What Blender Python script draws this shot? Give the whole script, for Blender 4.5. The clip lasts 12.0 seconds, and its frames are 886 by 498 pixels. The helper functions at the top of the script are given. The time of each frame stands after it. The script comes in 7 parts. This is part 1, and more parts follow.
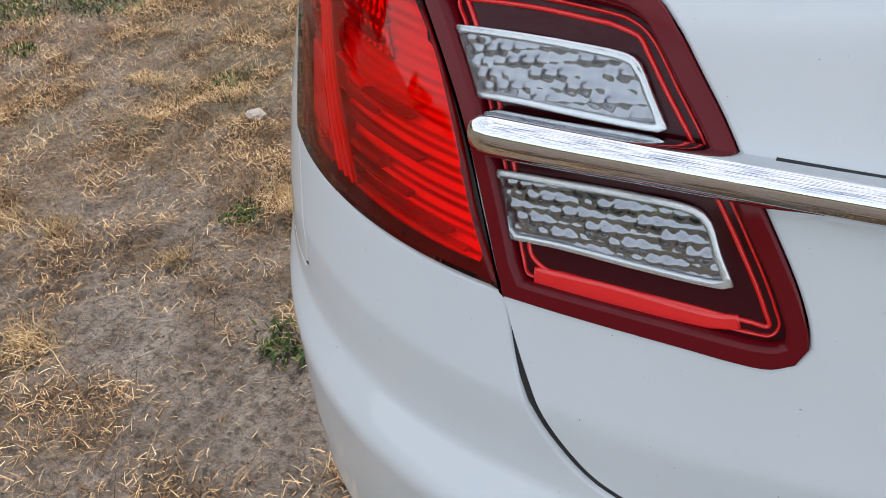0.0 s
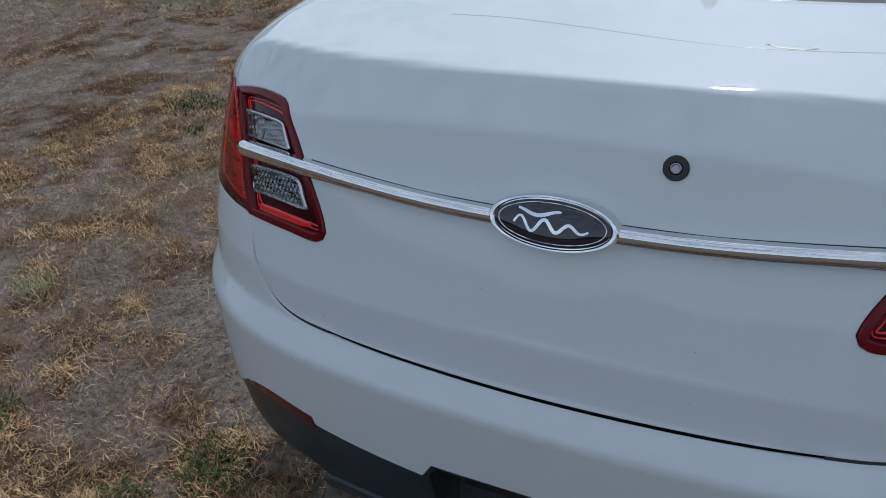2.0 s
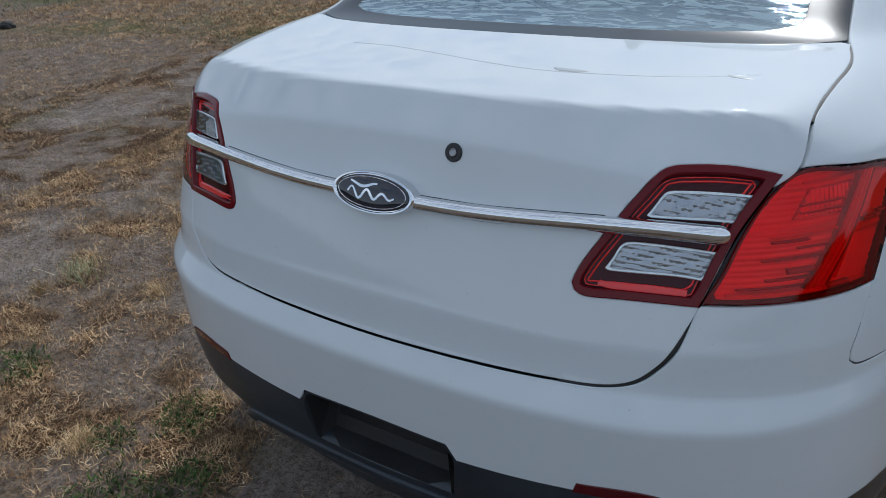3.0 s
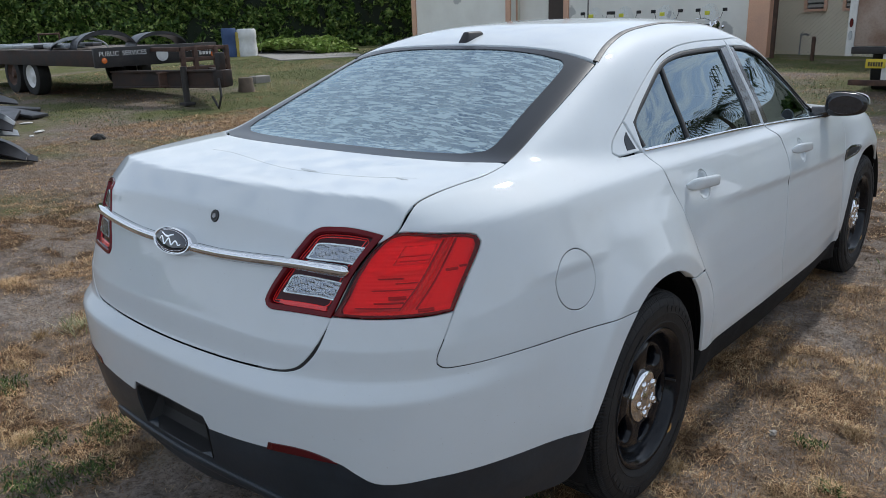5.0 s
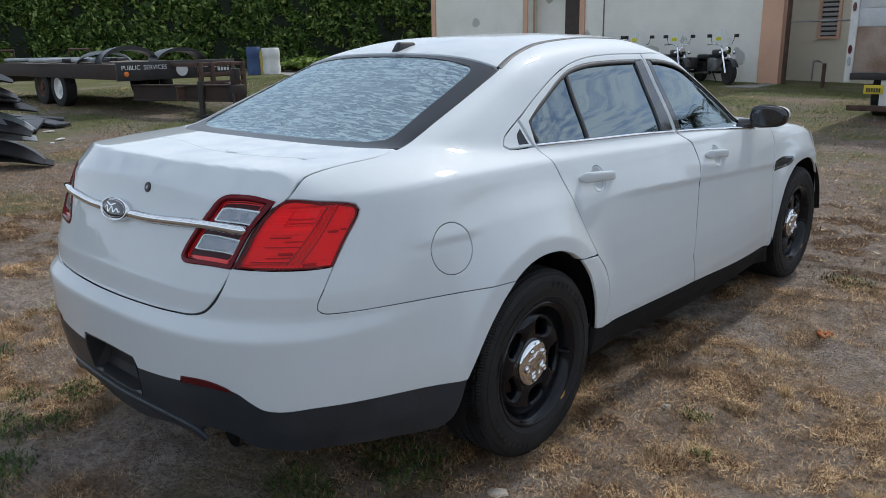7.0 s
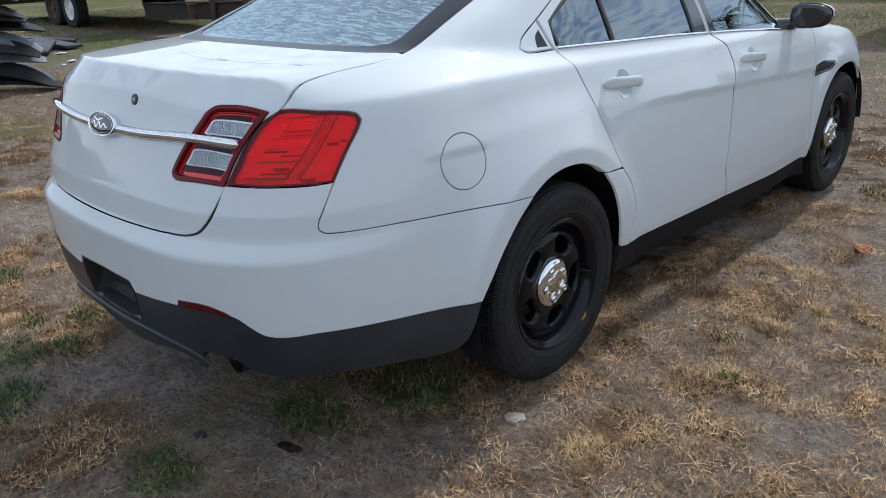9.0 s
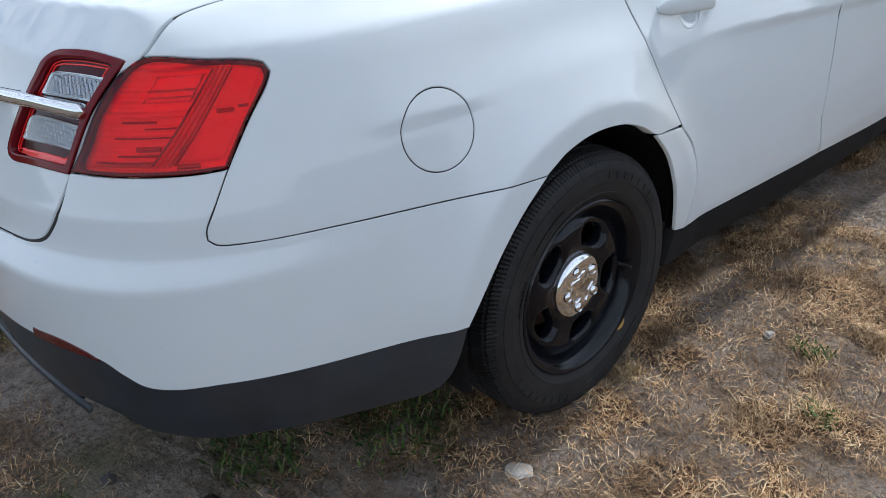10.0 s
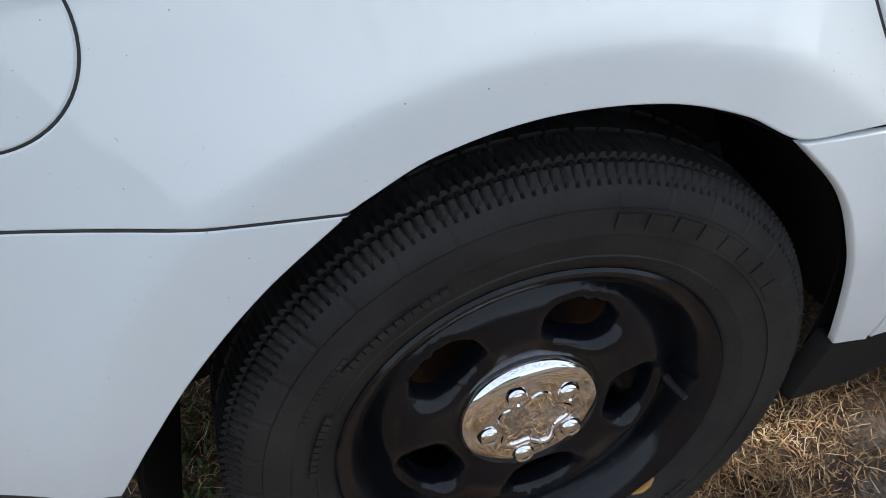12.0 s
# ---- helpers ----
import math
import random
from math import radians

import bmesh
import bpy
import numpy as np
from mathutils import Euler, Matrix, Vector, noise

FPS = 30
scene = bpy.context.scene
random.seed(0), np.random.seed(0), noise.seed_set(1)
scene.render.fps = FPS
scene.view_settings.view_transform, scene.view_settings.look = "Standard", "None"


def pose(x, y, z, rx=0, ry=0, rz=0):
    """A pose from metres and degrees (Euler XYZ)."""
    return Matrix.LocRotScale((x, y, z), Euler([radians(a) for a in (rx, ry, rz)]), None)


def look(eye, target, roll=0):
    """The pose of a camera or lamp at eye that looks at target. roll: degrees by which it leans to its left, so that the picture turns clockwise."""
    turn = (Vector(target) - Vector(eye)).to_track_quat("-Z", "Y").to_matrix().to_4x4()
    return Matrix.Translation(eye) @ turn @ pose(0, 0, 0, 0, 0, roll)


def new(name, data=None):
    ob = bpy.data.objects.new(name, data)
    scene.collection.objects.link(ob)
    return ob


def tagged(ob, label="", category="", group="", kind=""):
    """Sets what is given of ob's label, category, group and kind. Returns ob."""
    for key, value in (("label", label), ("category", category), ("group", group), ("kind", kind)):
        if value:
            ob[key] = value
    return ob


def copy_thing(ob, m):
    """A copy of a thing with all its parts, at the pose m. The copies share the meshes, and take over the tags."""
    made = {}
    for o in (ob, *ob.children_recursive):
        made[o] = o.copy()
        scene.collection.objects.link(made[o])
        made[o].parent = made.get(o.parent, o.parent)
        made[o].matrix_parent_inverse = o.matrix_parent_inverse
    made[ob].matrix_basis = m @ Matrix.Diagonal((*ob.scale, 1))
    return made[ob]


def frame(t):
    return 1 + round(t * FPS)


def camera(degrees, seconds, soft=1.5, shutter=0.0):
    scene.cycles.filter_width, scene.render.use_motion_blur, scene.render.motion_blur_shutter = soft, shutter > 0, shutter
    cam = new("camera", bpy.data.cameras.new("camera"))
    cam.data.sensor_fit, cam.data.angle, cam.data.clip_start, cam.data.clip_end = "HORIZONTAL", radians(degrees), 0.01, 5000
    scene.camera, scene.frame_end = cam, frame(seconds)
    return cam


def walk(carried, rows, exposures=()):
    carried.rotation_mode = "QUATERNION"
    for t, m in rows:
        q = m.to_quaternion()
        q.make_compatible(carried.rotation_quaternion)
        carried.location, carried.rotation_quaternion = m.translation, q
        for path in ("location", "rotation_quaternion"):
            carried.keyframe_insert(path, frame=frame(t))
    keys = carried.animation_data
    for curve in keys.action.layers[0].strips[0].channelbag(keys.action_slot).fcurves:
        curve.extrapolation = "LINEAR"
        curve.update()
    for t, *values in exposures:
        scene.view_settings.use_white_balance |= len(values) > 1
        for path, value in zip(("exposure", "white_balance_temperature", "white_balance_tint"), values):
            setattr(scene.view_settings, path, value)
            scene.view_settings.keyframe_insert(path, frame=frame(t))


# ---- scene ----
from mathutils import geometry

cam = camera(60.06, 12.0, 0.72)
# seconds, eye x y z in metres, degrees of yaw to the left, pitch and lean
PATH = [
    (0, -0.521, -1.423, 1.281, 13.68, -40.76, -4.75),
    (0.5, -0.394, -1.538, 1.391, 14.38, -38.59, -3.69),
    (1, -0.162, -1.664, 1.456, 18.52, -35.24, -3.49),
    (1.5, 0.053, -1.852, 1.498, 22.49, -32.53, -3.80),
    (2, 0.282, -1.956, 1.518, 27.50, -30.68, -4.13),
    (2.5, 0.549, -2.053, 1.528, 31.40, -29.00, -4.06),
    (4.5, 1.617, -2.115, 1.563, 39.53, -18.64, -2.64),
    (5, 1.881, -2.153, 1.578, 40.50, -16.86, -1.93),
    (5.5, 2.113, -2.081, 1.551, 42.01, -15.78, -1.41),
    (6, 2.303, -2.085, 1.531, 42.45, -15.32, -1.20),
    (6.5, 2.411, -2.173, 1.524, 42.37, -15.14, -1.06),
    (8.5, 2.454, -2.187, 1.511, 43.32, -18.08, -1.66),
    (9, 2.355, -2.040, 1.455, 44.43, -21.05, -2.40),
    (9.5, 2.168, -1.715, 1.396, 46.40, -24.21, -2.99),
    (10, 1.980, -1.386, 1.357, 49.39, -26.72, -3.73),
    (10.5, 1.848, -1.028, 1.283, 54.15, -28.75, -3.69),
    (11, 1.799, -0.699, 1.239, 62.14, -32.43, -3.27),
    (11.5, 1.670, -0.494, 1.177, 67.77, -35.41, -2.07),
    (12, 1.447, -0.244, 1.083, 75.31, -38.24, -2.58),
]


def aimed(x, y, z, yaw, pitch, roll):
    a, p = radians(yaw), radians(pitch)
    return look((x, y, z), (x - math.sin(a) * math.cos(p), y + math.cos(a) * math.cos(p), z + math.sin(p)), roll)


EXPOSURES = [(0.0, 0.55, 6400, 12), (0.5, 0.15, 6150, 10.5), (1.0, -0.35, 5800, 8.5), (1.5, -0.57, 5600, 8.5), (2.5, -0.47, 5650, 8.5), (4.5, -0.4, 5750, 9), (5.0, -0.16, 5850, 9.5), (6.5, -0.14, 5900, 9.5), (9.0, 0.07, 5800, 10), (10.0, 0.29, 5800, 10), (10.5, 0.31, 5800, 9.5), (12.0, 0.55, 6000, 9.5)]
walk(cam, [(row[0], aimed(*row[1:])) for row in PATH], EXPOSURES)

# ---- light: a bright, thinly clouded sky and a veiled sun ahead of the car ----
SUN_HIGH, SUN_TURN = radians(44), radians(4)
world = bpy.data.worlds.new("sky")
scene.world = world
world.use_nodes = True
wt = world.node_tree
for n in list(wt.nodes):
    wt.nodes.remove(n)
w_out, w_bg = wt.nodes.new("ShaderNodeOutputWorld"), wt.nodes.new("ShaderNodeBackground")
w_sky = wt.nodes.new("ShaderNodeTexSky")
w_sky.sky_type, w_sky.sun_disc = "NISHITA", False
w_sky.sun_elevation, w_sky.sun_rotation = SUN_HIGH, -SUN_TURN
w_sky.dust_density = 1.0
w_co, w_map = wt.nodes.new("ShaderNodeTexCoord"), wt.nodes.new("ShaderNodeMapping")
w_map.inputs["Scale"].default_value = (1.3, 2.0, 1.0)
w_split, w_add, w_div = wt.nodes.new("ShaderNodeSeparateXYZ"), wt.nodes.new("ShaderNodeMath"), wt.nodes.new("ShaderNodeVectorMath")
w_join = wt.nodes.new("ShaderNodeCombineXYZ")
w_add.operation, w_add.inputs[1].default_value, w_div.operation = "ADD", 0.16, "DIVIDE"
w_noise, w_ramp, w_mix = wt.nodes.new("ShaderNodeTexNoise"), wt.nodes.new("ShaderNodeValToRGB"), wt.nodes.new("ShaderNodeMix")
w_noise.inputs["Scale"].default_value, w_noise.inputs["Detail"].default_value = 7.0, 3.5
w_noise.inputs["Roughness"].default_value = 0.62
w_ramp.color_ramp.elements[0].position, w_ramp.color_ramp.elements[1].position = 0.37, 0.58
w_mix.data_type = "RGBA"
# haze towards the horizon hides the gaps between the clouds
w_haze, w_most = wt.nodes.new("ShaderNodeMapRange"), wt.nodes.new("ShaderNodeMath")
w_haze.inputs["From Min"].default_value, w_haze.inputs["From Max"].default_value = 0.06, 0.34
w_haze.inputs["To Min"].default_value, w_haze.inputs["To Max"].default_value = 0.75, 0.0
w_most.operation = "MAXIMUM"
wt.links.new(w_split.outputs["Z"], w_haze.inputs["Value"])
wt.links.new(w_haze.outputs["Result"], w_most.inputs[0])
wt.links.new(w_ramp.outputs["Color"], w_most.inputs[1])
w_mix.inputs["B"].default_value = (8.8, 9.15, 9.5, 1)
for a, b in ((w_co.outputs["Generated"], w_split.inputs[0]), (w_split.outputs["Z"], w_add.inputs[0]),
             (w_add.outputs[0], w_join.inputs[0]), (w_add.outputs[0], w_join.inputs[1]), (w_add.outputs[0], w_join.inputs[2]),
             (w_co.outputs["Generated"], w_div.inputs[0]), (w_join.outputs[0], w_div.inputs[1]), (w_div.outputs[0], w_map.inputs["Vector"]), (w_map.outputs["Vector"], w_noise.inputs["Vector"]),
             (w_noise.outputs["Fac"], w_ramp.inputs["Fac"]), (w_most.outputs[0], w_mix.inputs["Factor"]),
             (w_sky.outputs["Color"], w_mix.inputs["A"]), (w_mix.outputs["Result"], w_bg.inputs["Color"]),
             (w_bg.outputs["Background"], w_out.inputs["Surface"])):
    wt.links.new(a, b)
w_bg.inputs["Strength"].default_value = 0.12
sun_data = bpy.data.lights.new("sun", "SUN")
sun_data.energy, sun_data.angle, sun_data.color = 2.9, radians(3), (1.0, 0.93, 0.82)
sun = new("sun", sun_data)
sun.matrix_world = look((0, 0, 30), (30 * math.sin(SUN_TURN) * math.cos(SUN_HIGH), -30 * math.cos(SUN_TURN) * math.cos(SUN_HIGH), 30 - 30 * math.sin(SUN_HIGH)))


# ---- materials ----
def material(name, color, rough=0.5, metal=0.0, coat=0.0, spec=0.5):
    m = bpy.data.materials.new(name)
    m.use_nodes = True
    b = m.node_tree.nodes["Principled BSDF"]
    b.inputs["Base Color"].default_value = (*color, 1)
    b.inputs["Roughness"].default_value, b.inputs["Metallic"].default_value = rough, metal
    b.inputs["Coat Weight"].default_value, b.inputs["Coat Roughness"].default_value = coat, 0.03
    b.inputs["Specular IOR Level"].default_value = spec
    return m


def node(m, kind, **values):
    n = m.node_tree.nodes.new("ShaderNode" + kind)
    for k, v in values.items():
        n.inputs[k.replace("_", " ")].default_value = v
    return n


def join(m, a, b):
    m.node_tree.links.new(a, b)


def principled(m):
    return m.node_tree.nodes["Principled BSDF"]


def place(m, scale=(1, 1, 1)):
    """Object coordinates, stretched."""
    co, mp = node(m, "TexCoord"), node(m, "Mapping", Scale=scale)
    join(m, co.outputs["Object"], mp.inputs["Vector"])
    return mp.outputs["Vector"]


def grain(m, where, scale, detail=6.0, rough=0.6):
    n = node(m, "TexNoise", Scale=scale, Detail=detail, Roughness=rough)
    join(m, where, n.inputs["Vector"])
    return n.outputs["Fac"]


def shades(m, fac, *stops):
    """Colours at places along a factor."""
    r = node(m, "ValToRGB")
    e = r.color_ramp.elements
    while len(e) < len(stops):
        e.new(0.5)
    for el, (at, c) in zip(e, stops):
        el.position, el.color = at, (*c, 1)
    join(m, fac, r.inputs["Fac"])
    return r.outputs["Color"]


def levels(m, fac, low, high, to_low=0.0, to_high=1.0):
    n = node(m, "MapRange", From_Min=low, From_Max=high, To_Min=to_low, To_Max=to_high)
    join(m, fac, n.inputs["Value"])
    return n.outputs["Result"]


def blend(m, fac, a, b):
    n = node(m, "Mix")
    n.data_type = "RGBA"
    for socket, value in ((n.inputs["Factor"], fac), (n.inputs[6], a), (n.inputs[7], b)):
        if isinstance(value, (tuple, float)):
            socket.default_value = (*value, 1) if isinstance(value, tuple) else value
        else:
            join(m, value, socket)
    return n.outputs[2]


def bumped(m, height, strength=0.3, distance=0.01):
    n = node(m, "Bump", Strength=strength, Distance=distance)
    join(m, height, n.inputs["Height"])
    join(m, n.outputs["Normal"], principled(m).inputs["Normal"])


def worn(name, color, other, scale, rough=0.6, metal=0.0, fine=0.25, bump=0.2, spec=0.5):
    """A surface whose colour wanders between two, with finer grain and relief on it."""
    m = material(name, color, rough, metal, 0, spec)
    w = place(m)
    big, small = grain(m, w, scale), grain(m, w, scale * 14, 4)
    c = blend(m, levels(m, big, 0.35, 0.65), color, other)
    dark = tuple(0.55 * v for v in color)
    join(m, blend(m, levels(m, small, 0.45, 0.75, 0.0, fine), c, dark), principled(m).inputs["Base Color"])
    join(m, levels(m, big, 0.3, 0.7, rough - 0.08, min(1, rough + 0.1)), principled(m).inputs["Roughness"])
    bumped(m, small, bump, 0.004)
    return m


def tinted_glass(name, tint, rough=0.0, wave=None, gloss=0.06, film=(1, 1, 1), ior=1.5, streak=None):
    """A pane: it lets through what the tint leaves and mirrors the rest by angle."""
    m = bpy.data.materials.new(name)
    m.use_nodes = True
    t = m.node_tree
    t.nodes.remove(principled(m))
    out = t.nodes["Material Output"]
    through_, mirror_, mix = node(m, "BsdfTransparent"), node(m, "BsdfGlossy"), node(m, "MixShader")
    through_.inputs["Color"].default_value = (*tint, 1)
    mirror_.inputs["Roughness"].default_value = rough
    mirror_.inputs["Color"].default_value = (*film, 1)
    f = node(m, "Fresnel", IOR=ior)
    fac = levels(m, f.outputs["Fac"], 0.0, 1.0, gloss, 1.0)
    join(m, fac, mix.inputs[0])
    join(m, through_.outputs[0], mix.inputs[1])
    join(m, mirror_.outputs[0], mix.inputs[2])
    join(m, mix.outputs[0], out.inputs["Surface"])
    if wave:
        n = node(m, "Bump", Strength=wave[0], Distance=wave[1])
        join(m, wave[2](m), n.inputs["Height"])
        join(m, n.outputs["Normal"], mirror_.inputs["Normal"])
        join(m, n.outputs["Normal"], f.inputs["Normal"])
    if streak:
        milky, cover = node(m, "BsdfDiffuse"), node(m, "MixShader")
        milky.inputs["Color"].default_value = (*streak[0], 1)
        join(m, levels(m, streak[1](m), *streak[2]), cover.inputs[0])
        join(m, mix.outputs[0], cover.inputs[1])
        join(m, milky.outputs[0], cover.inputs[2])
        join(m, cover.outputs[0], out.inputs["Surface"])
    return m


PAINT = material("white car paint", (0.60, 0.64, 0.66), 0.5, 0, 0.85, 0.08)
_w = place(PAINT)
_dust = grain(PAINT, _w, 3.0, 8, 0.65)
_specks = levels(PAINT, grain(PAINT, _w, 260, 2), 0.745, 0.765)
_c = blend(PAINT, levels(PAINT, _dust, 0.45, 0.8, 0.0, 0.35), (0.60, 0.64, 0.66), (0.54, 0.56, 0.54))
join(PAINT, blend(PAINT, _specks, _c, (0.25, 0.2, 0.15)), principled(PAINT).inputs["Base Color"])
join(PAINT, levels(PAINT, _dust, 0.4, 0.8, 0.018, 0.035), principled(PAINT).inputs["Coat Roughness"])
SHELL = material("black shell and gap shade", (0.006, 0.006, 0.007), 0.9, spec=0.1)
PLASTIC = worn("charcoal bumper plastic", (0.015, 0.020, 0.027), (0.027, 0.035, 0.045), 4, 0.36, bump=0.1, spec=0.5)
RUBBER_AND_SHADE = worn("black rubber and gap shade", (0.012, 0.012, 0.013), (0.02, 0.02, 0.02), 9, 0.55)
CHROME = material("chrome", (0.76, 0.77, 0.79), 0.03, 1.0)
LINER = worn("wheel arch liner", (0.008, 0.008, 0.009), (0.014, 0.013, 0.012), 6, 0.85, spec=0.2)


# ---- the shape of the car: x to its right, y ahead, from the ground below the rear axle ----
def table(knots, soft):
    """A smooth curve through pairs of numbers, rounded over about soft."""
    xs, ys = np.array(knots, float).T
    n = 500
    g = np.linspace(xs[0] - 4 * soft, xs[-1] + 4 * soft, n)
    v = np.interp(g, xs, ys)
    v = np.where(g < xs[0], ys[0] + (g - xs[0]) * (ys[1] - ys[0]) / (xs[1] - xs[0]), v)
    v = np.where(g > xs[-1], ys[-1] + (g - xs[-1]) * (ys[-1] - ys[-2]) / (xs[-1] - xs[-2]), v)
    step = g[1] - g[0]
    r = max(1, int(3 * soft / step))
    k = np.exp(-0.5 * (np.arange(-r, r + 1) * step / soft) ** 2)
    pad = np.r_[v[0] + (v[1] - v[0]) * np.arange(-r, 0), v, v[-1] + (v[-1] - v[-2]) * np.arange(1, r + 1)]
    v = np.convolve(pad, k / k.sum(), "valid")
    d = np.gradient(v)

    def curve(q):
        f = np.clip((np.asarray(q, float) - g[0]) / step, 0, n - 1.001)
        i = f.astype(int)
        f = f - i
        return ((1 + 2 * f) * (1 - f) ** 2 * v[i] + f * (1 - f) ** 2 * d[i]
                + f * f * (3 - 2 * f) * v[i + 1] + f * f * (f - 1) * d[i + 1])
    return curve


def smax(a, b, k):
    """The greater of two, with the edge between them rounded over k."""
    h = np.clip(k - np.abs(a - b), 0, None) / k
    return np.maximum(a, b) + h * h * h * k / 6


def ramp(q, a, b):
    f = np.clip((q - a) / (b - a), 0, 1)
    return f * f * (3 - 2 * f)


WHEELBASE, HUB = 2.868, 0.355
side_profile = table([(0.1, 0.80), (0.2, 0.862), (0.3, 0.903), (0.40, 0.922), (0.5, 0.925), (0.58, 0.924), (0.7, 0.915), (0.8, 0.904), (0.89, 0.890), (0.98, 0.869), (1.06, 0.848), (1.100, 0.834), (1.12, 0.806), (1.14, 0.777), (1.25, 0.64)], 0.007)
shoulder_drop = table([(-1.3, 0.0), (-0.3, 0.0), (0.13, 0.013), (0.64, 0.031), (1.07, 0.048), (2.5, 0.07), (3.9, 0.09)], 0.12)
side_run = table([(-1.3, -0.1), (-0.9, -0.045), (-0.44, -0.001), (0.35, 0.0), (1.2, 0.014), (1.9, 0.006), (2.5, -0.03), (2.87, -0.045), (3.3, -0.09), (3.7, -0.2), (4.0, -0.4)], 0.12)
rear_profile = table([(0.05, -0.93), (0.2, -1.06), (0.3, -1.12), (0.42, -1.163), (0.50, -1.177), (0.57, -1.180), (0.705, -1.187), (0.717, -1.184), (0.755, -1.148), (0.775, -1.144), (0.83, -1.138), (0.845, -1.132), (1.0, -1.08), (1.06, -1.057), (1.11, -1.041), (1.15, -1.047), (1.2, -1.055)], 0.0035)
front_profile = table([(0.05, 3.7), (0.25, 3.92), (0.5, 3.95), (0.7, 3.9), (0.85, 3.8)], 0.05)
deck = table([(-1.3, 1.147), (-1.0, 1.178), (-0.83, 1.187), (-0.43, 1.208), (0.0, 1.2), (0.6, 1.16), (1.8, 1.11), (2.1, 1.10), (2.4, 1.075), (3.0, 1.0), (3.5, 0.9), (3.8, 0.8), (4.0, 0.7)], 0.06)
roof = table([(-0.9, 0.99), (-0.43, 1.225), (-0.1, 1.366), (0.1, 1.447), (0.25, 1.497), (0.5, 1.538), (0.9, 1.554), (1.3, 1.545), (1.6, 1.485), (2.5, 1.03), (3.0, 0.78)], 0.06)
glass_side = table([(0.9, 0.88), (1.05, 0.825), (1.13, 0.794), (1.2, 0.76), (1.3, 0.703), (1.4, 0.652), (1.5, 0.595), (1.6, 0.53)], 0.03)
glass_run = table([(-0.9, -0.2), (-0.43, -0.085), (-0.1, -0.035), (0.3, -0.006), (0.9, 0.0), (1.6, -0.01), (2.3, -0.06)], 0.08)


door_fold = table([(-0.7, 0.935), (-0.3, 0.929), (0.442, 0.915), (0.821, 0.898), (1.308, 0.871), (2.408, 0.805), (3.0, 0.77)], 0.05)


def body(p):
    """How far points lie outside the car's skin, about in metres."""
    x, y, z = np.abs(p[..., 0]), p[..., 1], p[..., 2]
    side = side_profile(z + shoulder_drop(y) * ramp(z, 0.9, 1.05)) + side_run(y)
    for at in (0.0, WHEELBASE):
        r = np.hypot(y - at, z - HUB)
        out = smax(r - 0.488, 0 * r, 0.018)
        lip = 0.9515 - 0.05 * (at > 1) - 0.11 * np.clip(r - 0.43, -0.03, None) - 0.37 * out - 0.024 * ramp(y - at, 0.18, 0.42) - 0.02 * ramp(-z, -0.55, -0.3) - 0.06 * ramp(z, 0.93, 1.12)
        side = smax(side, lip, 0.07)
    fold = door_fold(y)
    up = z - fold
    deep = 0.008 * ramp(y, 0.35, 1.0) + 0.0055 * ramp(y, -0.66, -0.5) * (1 - ramp(y, -0.40, -0.22))
    side = side + deep * np.exp(-np.clip(up, 0, None) / 0.07) * ramp(up, -0.034, 0.006)
    a = x - side
    b = rear_profile(z) + 0.12 * x ** 2 + 0.19 * x ** 4 - y
    f = y - front_profile(z) + 0.25 * x ** 2 + 0.2 * x ** 4
    low = smax(smax(a, b, 0.5), f, 0.3)
    low = smax(low, z - deck(y) + 0.05 * x ** 2, 0.03 + 0.05 * ramp(y, -1.0, -0.75))
    edge = 1.181 - 0.05 * x ** 2 - 1.0 * (-0.976 + 0.17 * x ** 2 + 0.30 * x ** 4 - y)
    low = smax(low, z - edge, 0.007)
    crown = 0.10 * x ** 2 + ramp(y, -0.45, 0.15) * (0.36 * x ** 4 - 0.05 * x ** 2)
    cab = smax(x - glass_side(z) - glass_run(y), z - roof(y) + crown, 0.10)
    cab = np.maximum(cab, 1.04 - z)
    return -smax(-low, -cab, 0.04)


def skin(start, way, far=1.6):
    """Where rays from outside meet the skin, and the normals there."""
    start, way = np.asarray(start, float), np.asarray(way, float)
    way = way / np.linalg.norm(way, axis=-1, keepdims=True)
    lo, hi, hit = np.zeros(len(start)), np.full(len(start), far), np.zeros(len(start), bool)
    for t in np.linspace(0, far, 55)[1:]:
        inside = (body(start + t * way) < 0) & ~hit
        hi = np.where(inside, t, hi)
        lo = np.where(~hit & ~inside, t, lo)
        hit |= inside
    for _ in range(22):
        mid = (lo + hi) / 2
        inside = body(start + mid[:, None] * way) < 0
        hi, lo = np.where(inside, mid, hi), np.where(inside, lo, mid)
    p = start + hi[:, None] * way
    return p, slope(p), hit


def slope(p):
    e = 0.0015
    n = np.stack([body(p + e * v) - body(p - e * v) for v in np.eye(3)], -1)
    return n / np.linalg.norm(n, axis=-1, keepdims=True)


# ---- laying panels on the skin ----
class Chart:
    """Two numbers for a place on the skin, and the rays that lead to it."""

    def __init__(self, ray, inverse):
        self.ray, self.inverse = ray, inverse

    def lay(self, uv):
        return skin(*self.ray(np.asarray(uv, float)))


